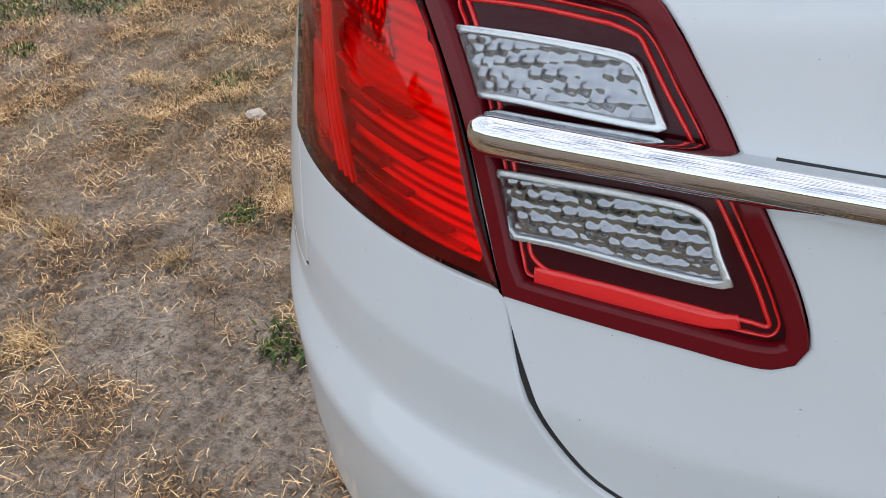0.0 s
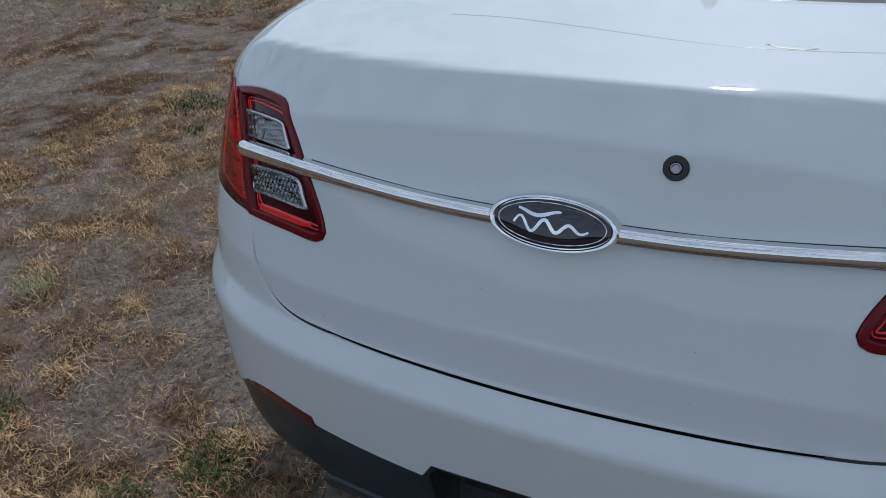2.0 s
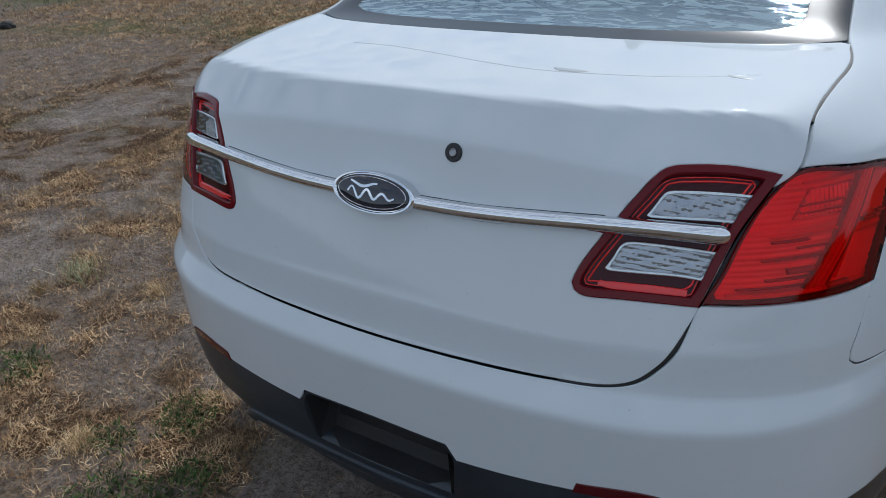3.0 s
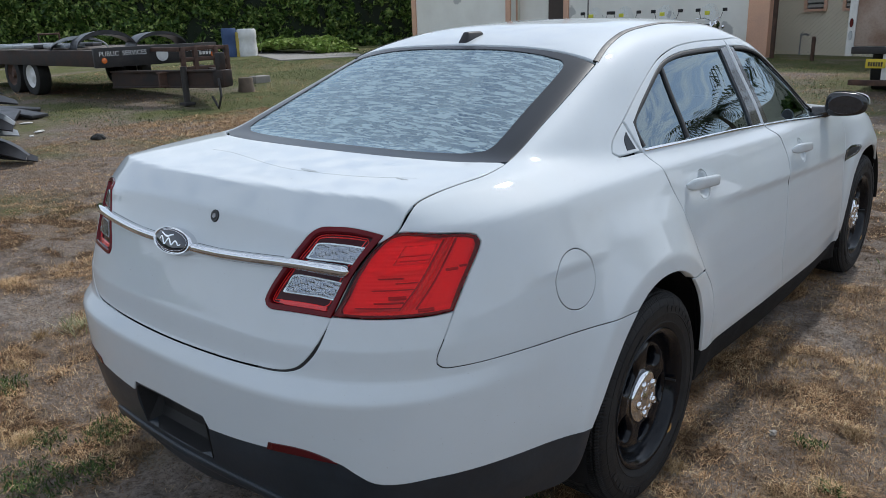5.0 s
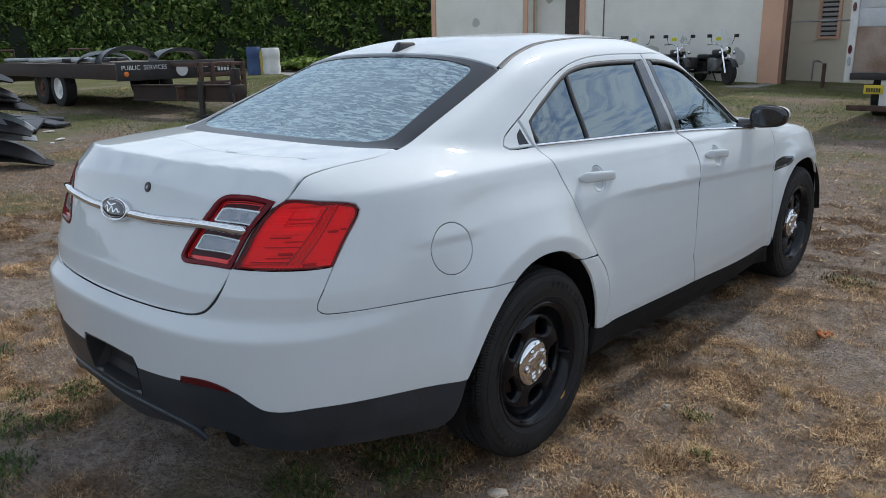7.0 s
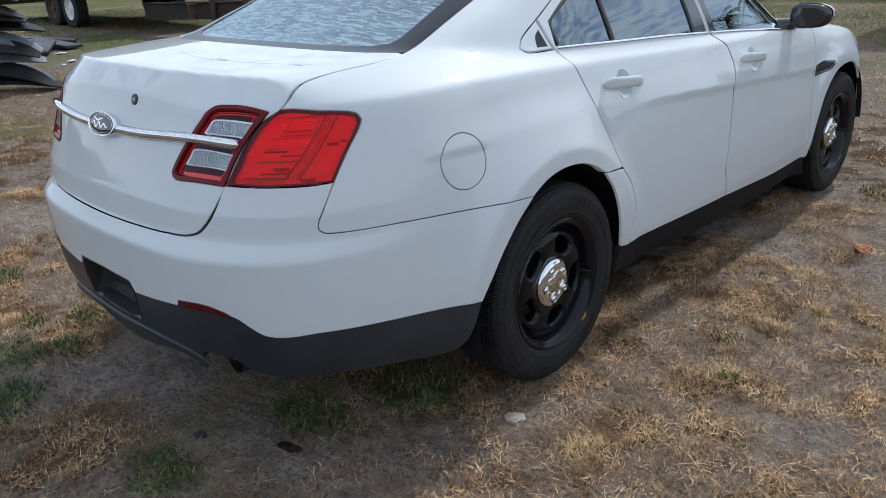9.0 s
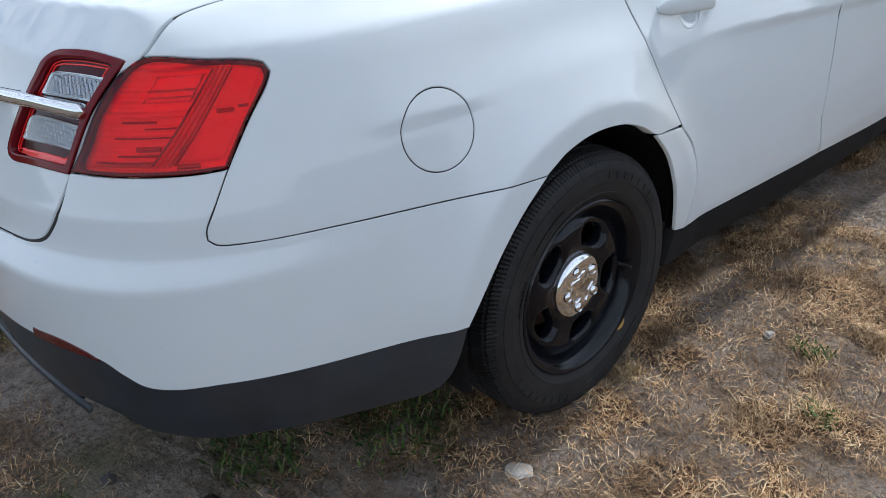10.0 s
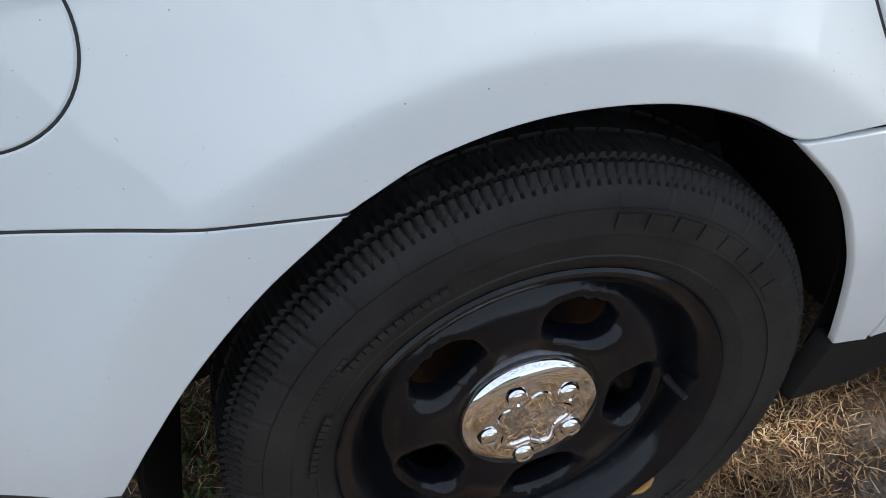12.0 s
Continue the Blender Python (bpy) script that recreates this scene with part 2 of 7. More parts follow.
def wrap_ray(q):
    s, z = q[:, 0], q[:, 1]
    r, side = np.abs(s), np.where(s < 0, -1.0, 1.0)
    turn = np.clip((r - 0.5) / 0.4, 0, np.pi / 2)
    ox, oy = np.minimum(r, 0.5), -0.6 + np.clip(r - 0.5 - 0.2 * np.pi, 0, None)
    d = np.stack([side * np.sin(turn), -np.cos(turn), 0 * s], 1)
    return np.stack([side * ox, oy, z], 1) + 1.3 * d, -d


def wrap_inv(p):
    x, y = np.abs(p[:, 0]), p[:, 1]
    s = np.where(y > -0.6, 0.5 + 0.2 * np.pi + y + 0.6, np.where(x < 0.5, x, 0.5 + 0.4 * np.arctan2(x - 0.5, -0.6 - y)))
    return np.stack([np.sign(p[:, 0]) * s, p[:, 2]], 1)


def turned(d, o):
    return o + 1.3 * d, -d


ANGLE = 100.0
WRAP = Chart(wrap_ray, wrap_inv)
ROLL = Chart(lambda q: turned(np.stack([np.cos(np.radians(ANGLE * q[:, 1])), 0 * q[:, 0], np.sin(np.radians(ANGLE * q[:, 1]))], 1), np.stack([0.25 + 0 * q[:, 0], q[:, 0], 0.8 + 0 * q[:, 0]], 1)),
             lambda p: np.stack([p[:, 1], np.degrees(np.arctan2(p[:, 2] - 0.8, p[:, 0] - 0.25)) / ANGLE], 1))
LID = Chart(lambda q: turned(np.stack([0 * q[:, 0], -np.cos(np.radians(ANGLE * q[:, 1])), np.sin(np.radians(ANGLE * q[:, 1]))], 1), np.stack([q[:, 0], -0.45 + 0 * q[:, 0], 0.7 + 0 * q[:, 0]], 1)),
            lambda p: np.stack([p[:, 0], np.degrees(np.arctan2(p[:, 2] - 0.7, -0.45 - p[:, 1])) / ANGLE], 1))
TOP = Chart(lambda q: (np.stack([q[:, 0], q[:, 1], 2 + 0 * q[:, 0]], 1), np.tile((0.0, 0, -1), (len(q), 1))), lambda p: p[:, :2])
SIDE = Chart(lambda q: (np.stack([1.6 + 0 * q[:, 0], q[:, 0], q[:, 1]], 1), np.tile((-1.0, 0, 0), (len(q), 1))), lambda p: p[:, 1:])
REAR = Chart(lambda q: (np.stack([q[:, 0], -2 + 0 * q[:, 0], q[:, 1]], 1), np.tile((0, 1.0, 0), (len(q), 1))), lambda p: p[:, ::2])
NOSE = Chart(lambda q: (np.stack([q[:, 0], 4.6 + 0 * q[:, 0], q[:, 1]], 1), np.tile((0, -1.0, 0), (len(q), 1))), lambda p: p[:, ::2])


def on(chart, *pairs):
    """Places on the skin."""
    return list(chart.lay(pairs)[0])


def mirrored(points):
    """An outline's right half, from the middle round to the middle, made whole."""
    left = [p * (-1, 1, 1) for p in points[::-1]]
    return list(points) + [p for p in left if abs(p[0]) > 1e-3]


def rounded(uv, step):
    """A closed outline, curved through its points but for sharp corners, at even steps."""
    uv = np.asarray(uv, float)
    n, out = len(uv), []
    a, b = uv - np.roll(uv, 1, 0), np.roll(uv, -1, 0) - uv
    turn = np.abs((np.arctan2(b[:, 1], b[:, 0]) - np.arctan2(a[:, 1], a[:, 0]) + np.pi) % (2 * np.pi) - np.pi)
    sharp = turn > radians(38)
    tangent = (np.roll(uv, -1, 0) - np.roll(uv, 1, 0))
    tangent /= np.linalg.norm(tangent, axis=1, keepdims=True) + 1e-9
    for i in range(n):
        p, q = uv[i], uv[(i + 1) % n]
        d = np.linalg.norm(q - p)
        tp = (q - p) if sharp[i] else tangent[i] * d
        tq = (q - p) if sharp[(i + 1) % n] else tangent[(i + 1) % n] * d
        for f in np.arange(0, 1, 1 / max(1, round(d / step))):
            out.append((1 + 2 * f) * (1 - f) ** 2 * p + f * (1 - f) ** 2 * tp + f * f * (3 - 2 * f) * q + f * f * (f - 1) * tq)
    return np.array(out)


def within_loop(q, loop):
    x, y = q[:, :1], q[:, 1:]
    a, b = loop, np.roll(loop, -1, 0)
    crosses = ((a[:, 1] > y) != (b[:, 1] > y)) & (x < (b[:, 0] - a[:, 0]) * (y - a[:, 1]) / (b[:, 1] - a[:, 1] + 1e-12) + a[:, 0])
    return crosses.sum(1) % 2 == 1


def spread(loops, step):
    """A fine net of triangles inside the first loop and outside the others."""
    lo, hi = loops[0].min(0), loops[0].max(0)
    gx, gy = np.arange(lo[0], hi[0], step), np.arange(lo[1], hi[1], step * 0.87)
    q = np.array([(x + (j % 2) * step / 2, y) for j, y in enumerate(gy) for x in gx])
    if len(q):
        keep = within_loop(q, loops[0])
        for h in loops[1:]:
            keep &= ~within_loop(q, h)
        rim = np.concatenate(loops)
        for part_ in np.array_split(np.arange(len(q)), max(1, len(q) // 2000)):
            keep[part_] &= np.sqrt(((q[part_, None] - rim) ** 2).sum(-1).min(1)) > step * 0.42
        q = q[keep]
    verts, edges = [], []
    for loop in loops:
        k = len(verts)
        verts += [Vector(p) for p in loop]
        edges += [(k + i, k + (i + 1) % len(loop)) for i in range(len(loop))]
    verts += [Vector(p) for p in q]
    v, _, f, *_ = geometry.delaunay_2d_cdt(verts, edges, [], 2, 1e-6)
    v, f = np.array([tuple(p) for p in v]), [tuple(t) for t in f]
    mid = np.array([v[list(t)].mean(0) for t in f])
    keep = within_loop(mid, loops[0])
    for h in loops[1:]:
        keep &= ~within_loop(mid, h)
    return v, [t for t, k in zip(f, keep) if k]


def mesh_of(name, verts, faces, normals=None, mats=()):
    me = bpy.data.meshes.new(name)
    me.from_pydata([tuple(v) for v in verts], [], faces)
    for m in mats:
        me.materials.append(m)
    me.polygons.foreach_set("use_smooth", [True] * len(me.polygons))
    me.update()
    if normals is not None:
        me.normals_split_custom_set_from_vertices([tuple(n) for n in normals])
    return me


def lay_panel(chart, outline, step=0.03, lift=0.0, gap=0.0015, depth=0.012, holes=(), relief=None, fine=0.5):
    """Points, faces and normals of a sheet of the skin inside an outline, with a turned-in edge."""
    loops = [rounded(chart.inverse(np.array(o)), step * fine) for o in (outline, *holes)]
    uv, faces = spread(loops, step)
    p, n, _ = chart.lay(uv)
    p = p + lift * n
    if relief is not None:
        p = p + relief(uv)[:, None] * n
    used = sorted({i for f in faces for i in f})
    new_id = {i: k for k, i in enumerate(used)}
    uv, faces = uv[used], [tuple(new_id[i] for i in f) for f in faces]
    p, n = p[used], n[used]
    faces = [f if np.dot(np.cross(p[f[1]] - p[f[0]], p[f[2]] - p[f[0]]), n[f[0]]) > 0 else f[::-1] for f in faces]
    edges = {}
    for f in faces:
        for a, b in zip(f, f[1:] + f[:1]):
            edges[(a, b)] = True
    rim = [(a, b) for a, b in edges if (b, a) not in edges]
    inward = np.zeros_like(p)
    for a, b in rim:
        d = np.cross(n[a], p[b] - p[a])
        d /= np.linalg.norm(d) + 1e-9
        inward[a] += d
        inward[b] += d
    ids = sorted({i for e in rim for i in e})
    at = {i: k for k, i in enumerate(ids)}
    w = inward[ids] / (np.linalg.norm(inward[ids], axis=1, keepdims=True) + 1e-9)
    m, base, k = n[ids], p[ids].copy(), len(p)
    p[ids] = base + w * (gap + 0.002)
    one, two = base + w * gap - m * 0.002, base + w * gap - m * depth
    soft = m - w
    soft /= np.linalg.norm(soft, axis=1, keepdims=True)
    r = len(ids)
    faces += [(b, a, k + at[a], k + at[b]) for a, b in rim] + [(k + at[b], k + at[a], k + r + at[a], k + r + at[b]) for a, b in rim]
    return np.concatenate([p, one, two]), faces, np.concatenate([n, soft, -w])


def inset(chart, outline, d, step=0.012):
    """An outline drawn in by d."""
    q = rounded(chart.inverse(np.array(outline)), step)
    t = np.roll(q, -1, 0) - np.roll(q, 1, 0)
    t /= np.linalg.norm(t, axis=1, keepdims=True) + 1e-9
    area = 0.5 * np.sum(q[:, 0] * np.roll(q[:, 1], -1) - np.roll(q[:, 0], -1) * q[:, 1])
    w = np.stack([-t[:, 1], t[:, 0]], 1) * np.sign(area)
    r = q + d * w
    far = np.sqrt(((r[:, None] - q) ** 2).sum(-1).min(1)) > 0.93 * d
    r = r[far]
    keep = [0]
    for i in range(1, len(r)):
        if np.linalg.norm(r[i] - r[keep[-1]]) > 0.6 * step:
            keep.append(i)
    return list(chart.lay(r[keep])[0])


def flip(data):
    """The same sheet on the car's other side."""
    p, f, n = data
    return p * (-1, 1, 1), [t[::-1] for t in f], None if n is None else n * (-1, 1, 1)


def sheet(name, data, mat, parent, label=""):
    ob = new(name, mesh_of(name, *data, mats=[mat]))
    ob.parent = parent
    return tagged(ob, label)


def pair(name, data, mat, parents, label=""):
    """The sheet on the right and on the left of the car."""
    return [sheet(name, d, mat, up, label) for d, up in zip((data, flip(data)), parents)]


def part(name, bm, mat, parent, label="", smooth=True):
    me = bpy.data.meshes.new(name)
    bmesh.ops.recalc_face_normals(bm, faces=bm.faces)
    bm.to_mesh(me)
    bm.free()
    me.materials.append(mat)
    if smooth:
        me.polygons.foreach_set("use_smooth", [True] * len(me.polygons))
        me.set_sharp_from_angle(angle=radians(35))
    ob = new(name, me)
    ob.parent = parent
    return tagged(ob, label)


def thing(name, label, category, group="", kind="", at=None):
    ob = new(name)
    if at is not None:
        ob.matrix_basis = at
    return tagged(ob, label, category, group, kind)


def box(bm, x0, x1, y0, y1, z0, z1, bevel=0.0, m=None):
    made = bmesh.ops.create_cube(bm, size=1)["verts"]
    for v in made:
        v.co = Vector(((x0 + x1) / 2 + v.co.x * (x1 - x0), (y0 + y1) / 2 + v.co.y * (y1 - y0), (z0 + z1) / 2 + v.co.z * (z1 - z0)))
    if bevel:
        edges = list({e for v in made for e in v.link_edges})
        made = bmesh.ops.bevel(bm, geom=edges, offset=bevel, segments=2, affect="EDGES", profile=0.5)["verts"]
        made = list({v for v in made})
    if m is not None:
        bmesh.ops.transform(bm, matrix=m, verts=made)
    return made


def tube(bm, points, radius, sides=8, caps=True):
    """A pipe along points; radius: one number, or one a point."""
    pts = [Vector([float(c) for c in p]) for p in points]
    rad = radius if isinstance(radius, (list, tuple)) else [radius] * len(pts)
    rings, side = [], None
    for i, p in enumerate(pts):
        d = (pts[min(i + 1, len(pts) - 1)] - pts[max(i - 1, 0)]).normalized()
        if side is None:
            side = d.cross(Vector((0, 0, 1)) if abs(d.z) < 0.9 else Vector((1, 0, 0))).normalized()
        side = (side - d * side.dot(d)).normalized()
        up = d.cross(side)
        rings.append([bm.verts.new(p + (float(rad[i]) * math.cos(a)) * side + (float(rad[i]) * math.sin(a)) * up) for a in (2 * math.pi * k / sides for k in range(sides))])
    for a, b in zip(rings, rings[1:]):
        for k in range(sides):
            bm.faces.new((a[k], a[(k + 1) % sides], b[(k + 1) % sides], b[k]))
    if caps:
        bm.faces.new(rings[0][::-1])
        bm.faces.new(rings[-1])


def lathe(bm, profile, sides=48, m=None, close=False):
    """A body turned about the x axis from (x, radius) pairs."""
    made, rings = [], []
    for x, r in profile:
        ring = [bm.verts.new((x, r * math.cos(2 * math.pi * k / sides), r * math.sin(2 * math.pi * k / sides))) for k in range(sides)] if r > 1e-5 else [bm.verts.new((x, 0, 0))]
        rings.append(ring)
        made += ring
    for a, b in list(zip(rings, rings[1:])) + ([(rings[-1], rings[0])] if close else []):
        for k in range(sides):
            j = (k + 1) % sides
            if len(a) == 1 and len(b) > 1:
                bm.faces.new((a[0], b[j], b[k]))
            elif len(b) == 1 and len(a) > 1:
                bm.faces.new((a[k], a[j], b[0]))
            elif len(a) > 1:
                bm.faces.new((a[k], a[j], b[j], b[k]))
    if m is not None:
        bmesh.ops.transform(bm, matrix=m, verts=made)
    return made


# ---- the car ----

car = thing("sedan_car", "white four-door sedan with black steel wheels, parked on dry grass", "car")
BOTH = (car, car)

# outlines shared by neighbouring panels: right half of the car
TRUNK_FOOT = on(REAR, (0, 0.750), (0.24, 0.752), (0.38, 0.755), (0.455, 0.759), (0.498, 0.772), (0.527, 0.797))
SPLIT = on(REAR, (0.55, 0.830), (0.580, 0.905), (0.594, 0.95), (0.611, 1.007), (0.634, 1.059)) + on(WRAP, (0.706, 1.094))
DECK_SEAM = on(TOP, (0.667, -0.83), (0.667, -0.77), (0.672, -0.69), (0.679, -0.56), (0.664, -0.45))
GLASS_FOOT = on(TOP, (0.645, -0.446), (0.52, -0.515), (0.30, -0.570), (0, -0.592))
GLASS_SIDE = on(TOP, (0.655, -0.425), (0.628, -0.2), (0.602, 0.03), (0.584, 0.178))
DITCH = on(TOP, (0.578, 0.192), (0.536, 0.36), (0.497, 0.576), (0.476, 0.782), (0.468, 1.05), (0.475, 1.3), (0.50, 1.5))
LAMP_TOP = on(WRAP, (0.706, 1.094), (0.818, 1.086), (0.916, 1.077), (0.945, 1.070))
LAMP_OUT = on(WRAP, (0.957, 1.054), (0.945, 1.034), (0.898, 0.980), (0.849, 0.905))
LAMP_FOOT = on(WRAP, (0.795, 0.902), (0.698, 0.902), (0.626, 0.903), (0.566, 0.905))
BUMPER_SEAM = on(WRAP, (0.849, 0.905), (0.820, 0.846), (0.802, 0.807), (0.801, 0.788), (0.815, 0.777), (0.847, 0.773), (1.038, 0.766), (1.298, 0.747), (1.431, 0.739), (1.540, 0.733))
ARCH_REAR = on(SIDE, (-0.192, 0.733), (-0.267, 0.672), (-0.338, 0.599), (-0.392, 0.528), (-0.433, 0.456))
ARCH_TOP = on(SIDE, (-0.188, 0.735), (-0.115, 0.769), (-0.02, 0.786), (0.085, 0.778), (0.165, 0.751), (0.227, 0.716))
DOGLEG_SEAM = on(SIDE, (0.227, 0.716), (0.30, 0.705), (0.380, 0.697))
DOOR_REAR = on(SIDE, (0.388, 0.692), (0.31, 0.811), (0.24, 0.962), (0.20, 1.059), (0.158, 1.136))
TIP = on(SIDE, (0.150, 1.137), (0.015, 1.141), (-0.012, 1.155), (0.02, 1.186), (0.122, 1.236))
DOOR_TOP = on(SIDE, (0.128, 1.236), (0.304, 1.321), (0.517, 1.402), (0.699, 1.438), (0.893, 1.450), (1.224, 1.448))
A_PILLAR = on(SIDE, (1.5, 1.43), (1.8, 1.303), (2.1, 1.142), (2.28, 1.045))
BUMPER_FOOT = on(WRAP, (1.290, 0.457), (0.994, 0.490), (0.792, 0.499), (0.708, 0.492), (0.662, 0.497), (0.629, 0.520), (0.590, 0.550), (0.52, 0.556), (0.42, 0.550), (0.30, 0.541), (0.195, 0.535), (0.175, 0.568), (0, 0.573))
VALANCE_FOOT = on(WRAP, (1.262, 0.37), (1.225, 0.325), (1.18, 0.311), (1.0, 0.335), (0.83, 0.352), (0.72, 0.347), (0.645, 0.353), (0.60, 0.362), (0.565, 0.395), (0.51, 0.405), (0.46, 0.395), (0.435, 0.366), (0.39, 0.366), (0.25, 0.345), (0.1, 0.312), (0, 0.308))


trunk_half = TRUNK_FOOT + SPLIT + DECK_SEAM + GLASS_FOOT
INNER_LAMP = on(REAR, (0.648, 1.089), (0.575, 1.103), (0.520, 1.104), (0.500, 1.102), (0.488, 1.097), (0.477, 1.086), (0.465, 1.069), (0.449, 1.046), (0.435, 1.023), (0.418, 0.996), (0.396, 0.958), (0.386, 0.935), (0.383, 0.922), (0.389, 0.910), (0.402, 0.904), (0.418, 0.903), (0.461, 0.905), (0.514, 0.905), (0.574, 0.902), (0.606, 1.007))
lamp_hole = inset(LID, INNER_LAMP, 0.003, 0.004)
trunk = sheet("trunk_lid", lay_panel(LID, mirrored(trunk_half), 0.012, gap=0.0036, depth=0.02, holes=[lamp_hole, [p * (-1, 1, 1) for p in lamp_hole]]), PAINT, car, "white trunk lid")
bumper_half = on(REAR, (0, 0.7495), (0.24, 0.7515), (0.38, 0.7545), (0.460, 0.7585), (0.503, 0.7712), (0.532, 0.796), (0.555, 0.830)) + LAMP_FOOT[::-1] + BUMPER_SEAM + ARCH_REAR[1:-1] + BUMPER_FOOT
bumper = sheet("rear_bumper", lay_panel(WRAP, mirrored(bumper_half), 0.012, gap=0.001, depth=0.02), PAINT, car)
valance_half = BUMPER_FOOT[::-1][1:] + VALANCE_FOOT
pocket_loop = mirrored([p for p in on(WRAP, (0, 0.566), (0.168, 0.560), (0.186, 0.53), (0.175, 0.43), (0, 0.425))])
valance = sheet("rear_valance", lay_panel(WRAP, mirrored(on(WRAP, (0, 0.5725)) + valance_half), 0.022, gap=0.0005, depth=0.03, lift=-0.003, holes=[pocket_loop]), PLASTIC, car, "charcoal plastic lower bumper")
quarter_line = LAMP_TOP + LAMP_OUT + BUMPER_SEAM[1:-1] + on(SIDE, (-0.202, 0.7337), (-0.190, 0.7332), (-0.178, 0.7395)) + ARCH_TOP[1:] + DOGLEG_SEAM[1:] + DOOR_REAR[:] + TIP[1:] + DOOR_TOP[1:] + A_PILLAR + on(TOP, (0.745, 2.42), (0.66, 2.1), (0.585, 1.8)) + DITCH[::-1] + GLASS_SIDE[::-1] + DECK_SEAM[::-1][1:]
FUEL = on(SIDE, *[(-0.438 + 0.087 * math.cos(a), 0.889 + 0.081 * math.sin(a)) for a in np.linspace(0, 2 * math.pi, 25)[:-1]])
quarter_right = sheet("quarter_panel", lay_panel(ROLL, quarter_line, 0.0145, gap=0.0016, depth=0.03, holes=[FUEL]), PAINT, car)
quarter_left = sheet("quarter_panel", flip(lay_panel(ROLL, quarter_line, 0.035)), PAINT, car)
fuel_door = sheet("fuel_door", lay_panel(SIDE, FUEL, 0.013, gap=0.001, depth=0.03), PAINT, quarter_right)
dogleg_line = on(SIDE, (0.229, 0.713), (0.30, 0.702), (0.384, 0.691), (0.440, 0.625), (0.472, 0.523), (0.440, 0.372), (0.385, 0.385), (0.372, 0.46), (0.352, 0.54), (0.309, 0.63))
doglegs = pair("sill_panel", lay_panel(SIDE, dogleg_line, 0.022, gap=0.0008), PAINT, BOTH)
rear_door_line = on(SIDE, (0.445, 0.373), (0.478, 0.523), (0.446, 0.625)) + DOOR_REAR + DOOR_TOP + on(SIDE, (1.25, 1.088), (1.335, 1.025), (1.347, 0.94), (1.324, 0.863), (1.275, 0.656), (1.25, 0.5), (1.30, 0.357))
rear_hole = on(SIDE, (0.170, 1.147), (0.180, 1.225), (0.30, 1.288), (0.525, 1.385), (0.697, 1.416), (0.9, 1.423), (1.214, 1.420), (1.236, 1.098), (0.7, 1.124))
front_door_line = on(SIDE, (1.306, 0.356), (1.254, 0.5), (1.279, 0.656), (1.328, 0.863), (1.351, 0.94), (1.339, 1.025), (1.256, 1.088), (1.229, 1.448)) + A_PILLAR + on(SIDE, (2.45, 0.995), (2.432, 0.895), (2.378, 0.756), (2.36, 0.644), (2.39, 0.305))
front_hole = on(SIDE, (1.264, 1.097), (1.247, 1.420), (1.45, 1.406), (1.62, 1.365), (1.85, 1.243), (2.08, 1.095), (2.17, 1.03), (1.7, 1.068))
CUP_SPOTS = ((0.464, 0.982), (1.557, 0.944))
CUPS = [on(SIDE, *[(y + 0.046 * math.cos(a), z + 0.050 * math.sin(a)) for a in np.linspace(0, 2 * math.pi, 25)[:-1]]) for y, z in CUP_SPOTS]
rear_doors = pair("rear_door", lay_panel(ROLL, rear_door_line, 0.0115, gap=0.0025, depth=0.03, holes=[rear_hole, CUPS[0]]), PAINT, BOTH)
front_doors = pair("front_door", lay_panel(ROLL, front_door_line, 0.0125, gap=0.0025, depth=0.03, holes=[front_hole, CUPS[1]]), PAINT, BOTH)
sill_line = on(SIDE, (0.385, 0.382), (0.445, 0.369), (1.303, 0.352), (2.39, 0.300), (2.43, 0.2), (1.4, 0.215), (0.36, 0.275))
sills = pair("rocker_panel", lay_panel(SIDE, sill_line, 0.03, gap=0.0005, depth=0.03), LINER, BOTH, "black plastic rocker panel")
front_arch = [(WHEELBASE + 0.42 * math.cos(a), HUB + 0.42 * math.sin(a)) for a in np.linspace(math.pi * 1.03, 0.05, 12)]
fender_line = on(SIDE, (2.394, 0.30), (2.365, 0.644), (2.383, 0.756), (2.438, 0.895), (2.455, 0.995)) + on(TOP, (0.765, 2.46), (0.74, 2.9), (0.68, 3.3), (0.60, 3.52)) + on(SIDE, (3.44, 0.72), (3.36, 0.60)) + on(SIDE, *front_arch[::-1])[1:]
fenders = pair("front_fender", lay_panel(ROLL, fender_line, 0.03), PAINT, BOTH)
roof_half = on(TOP, (0, 0.186), (0.24, 0.184), (0.45, 0.188)) + DITCH + on(TOP, (0.3, 1.56), (0, 1.58))
roof_panel = sheet("roof", lay_panel(TOP, mirrored(roof_half), 0.04), PAINT, car)
shield_half = on(TOP, (0, 1.585), (0.3, 1.565), (0.50, 1.505), (0.585, 1.8), (0.66, 2.1), (0.735, 2.4), (0.4, 2.53), (0, 2.56))
hood_half = on(TOP, (0, 2.57), (0.4, 2.54), (0.738, 2.43), (0.735, 2.9), (0.675, 3.3), (0.595, 3.52), (0.3, 3.64), (0, 3.66))
hood = sheet("hood", lay_panel(TOP, mirrored(hood_half), 0.05), PAINT, car)
nose_half = on(NOSE, (0, 0.28), (0.5, 0.28), (0.80, 0.30), (0.80, 0.50), (0.72, 0.66), (0.5, 0.74), (0, 0.77))
nose = sheet("front_bumper", lay_panel(NOSE, mirrored(nose_half), 0.05), PAINT, car)

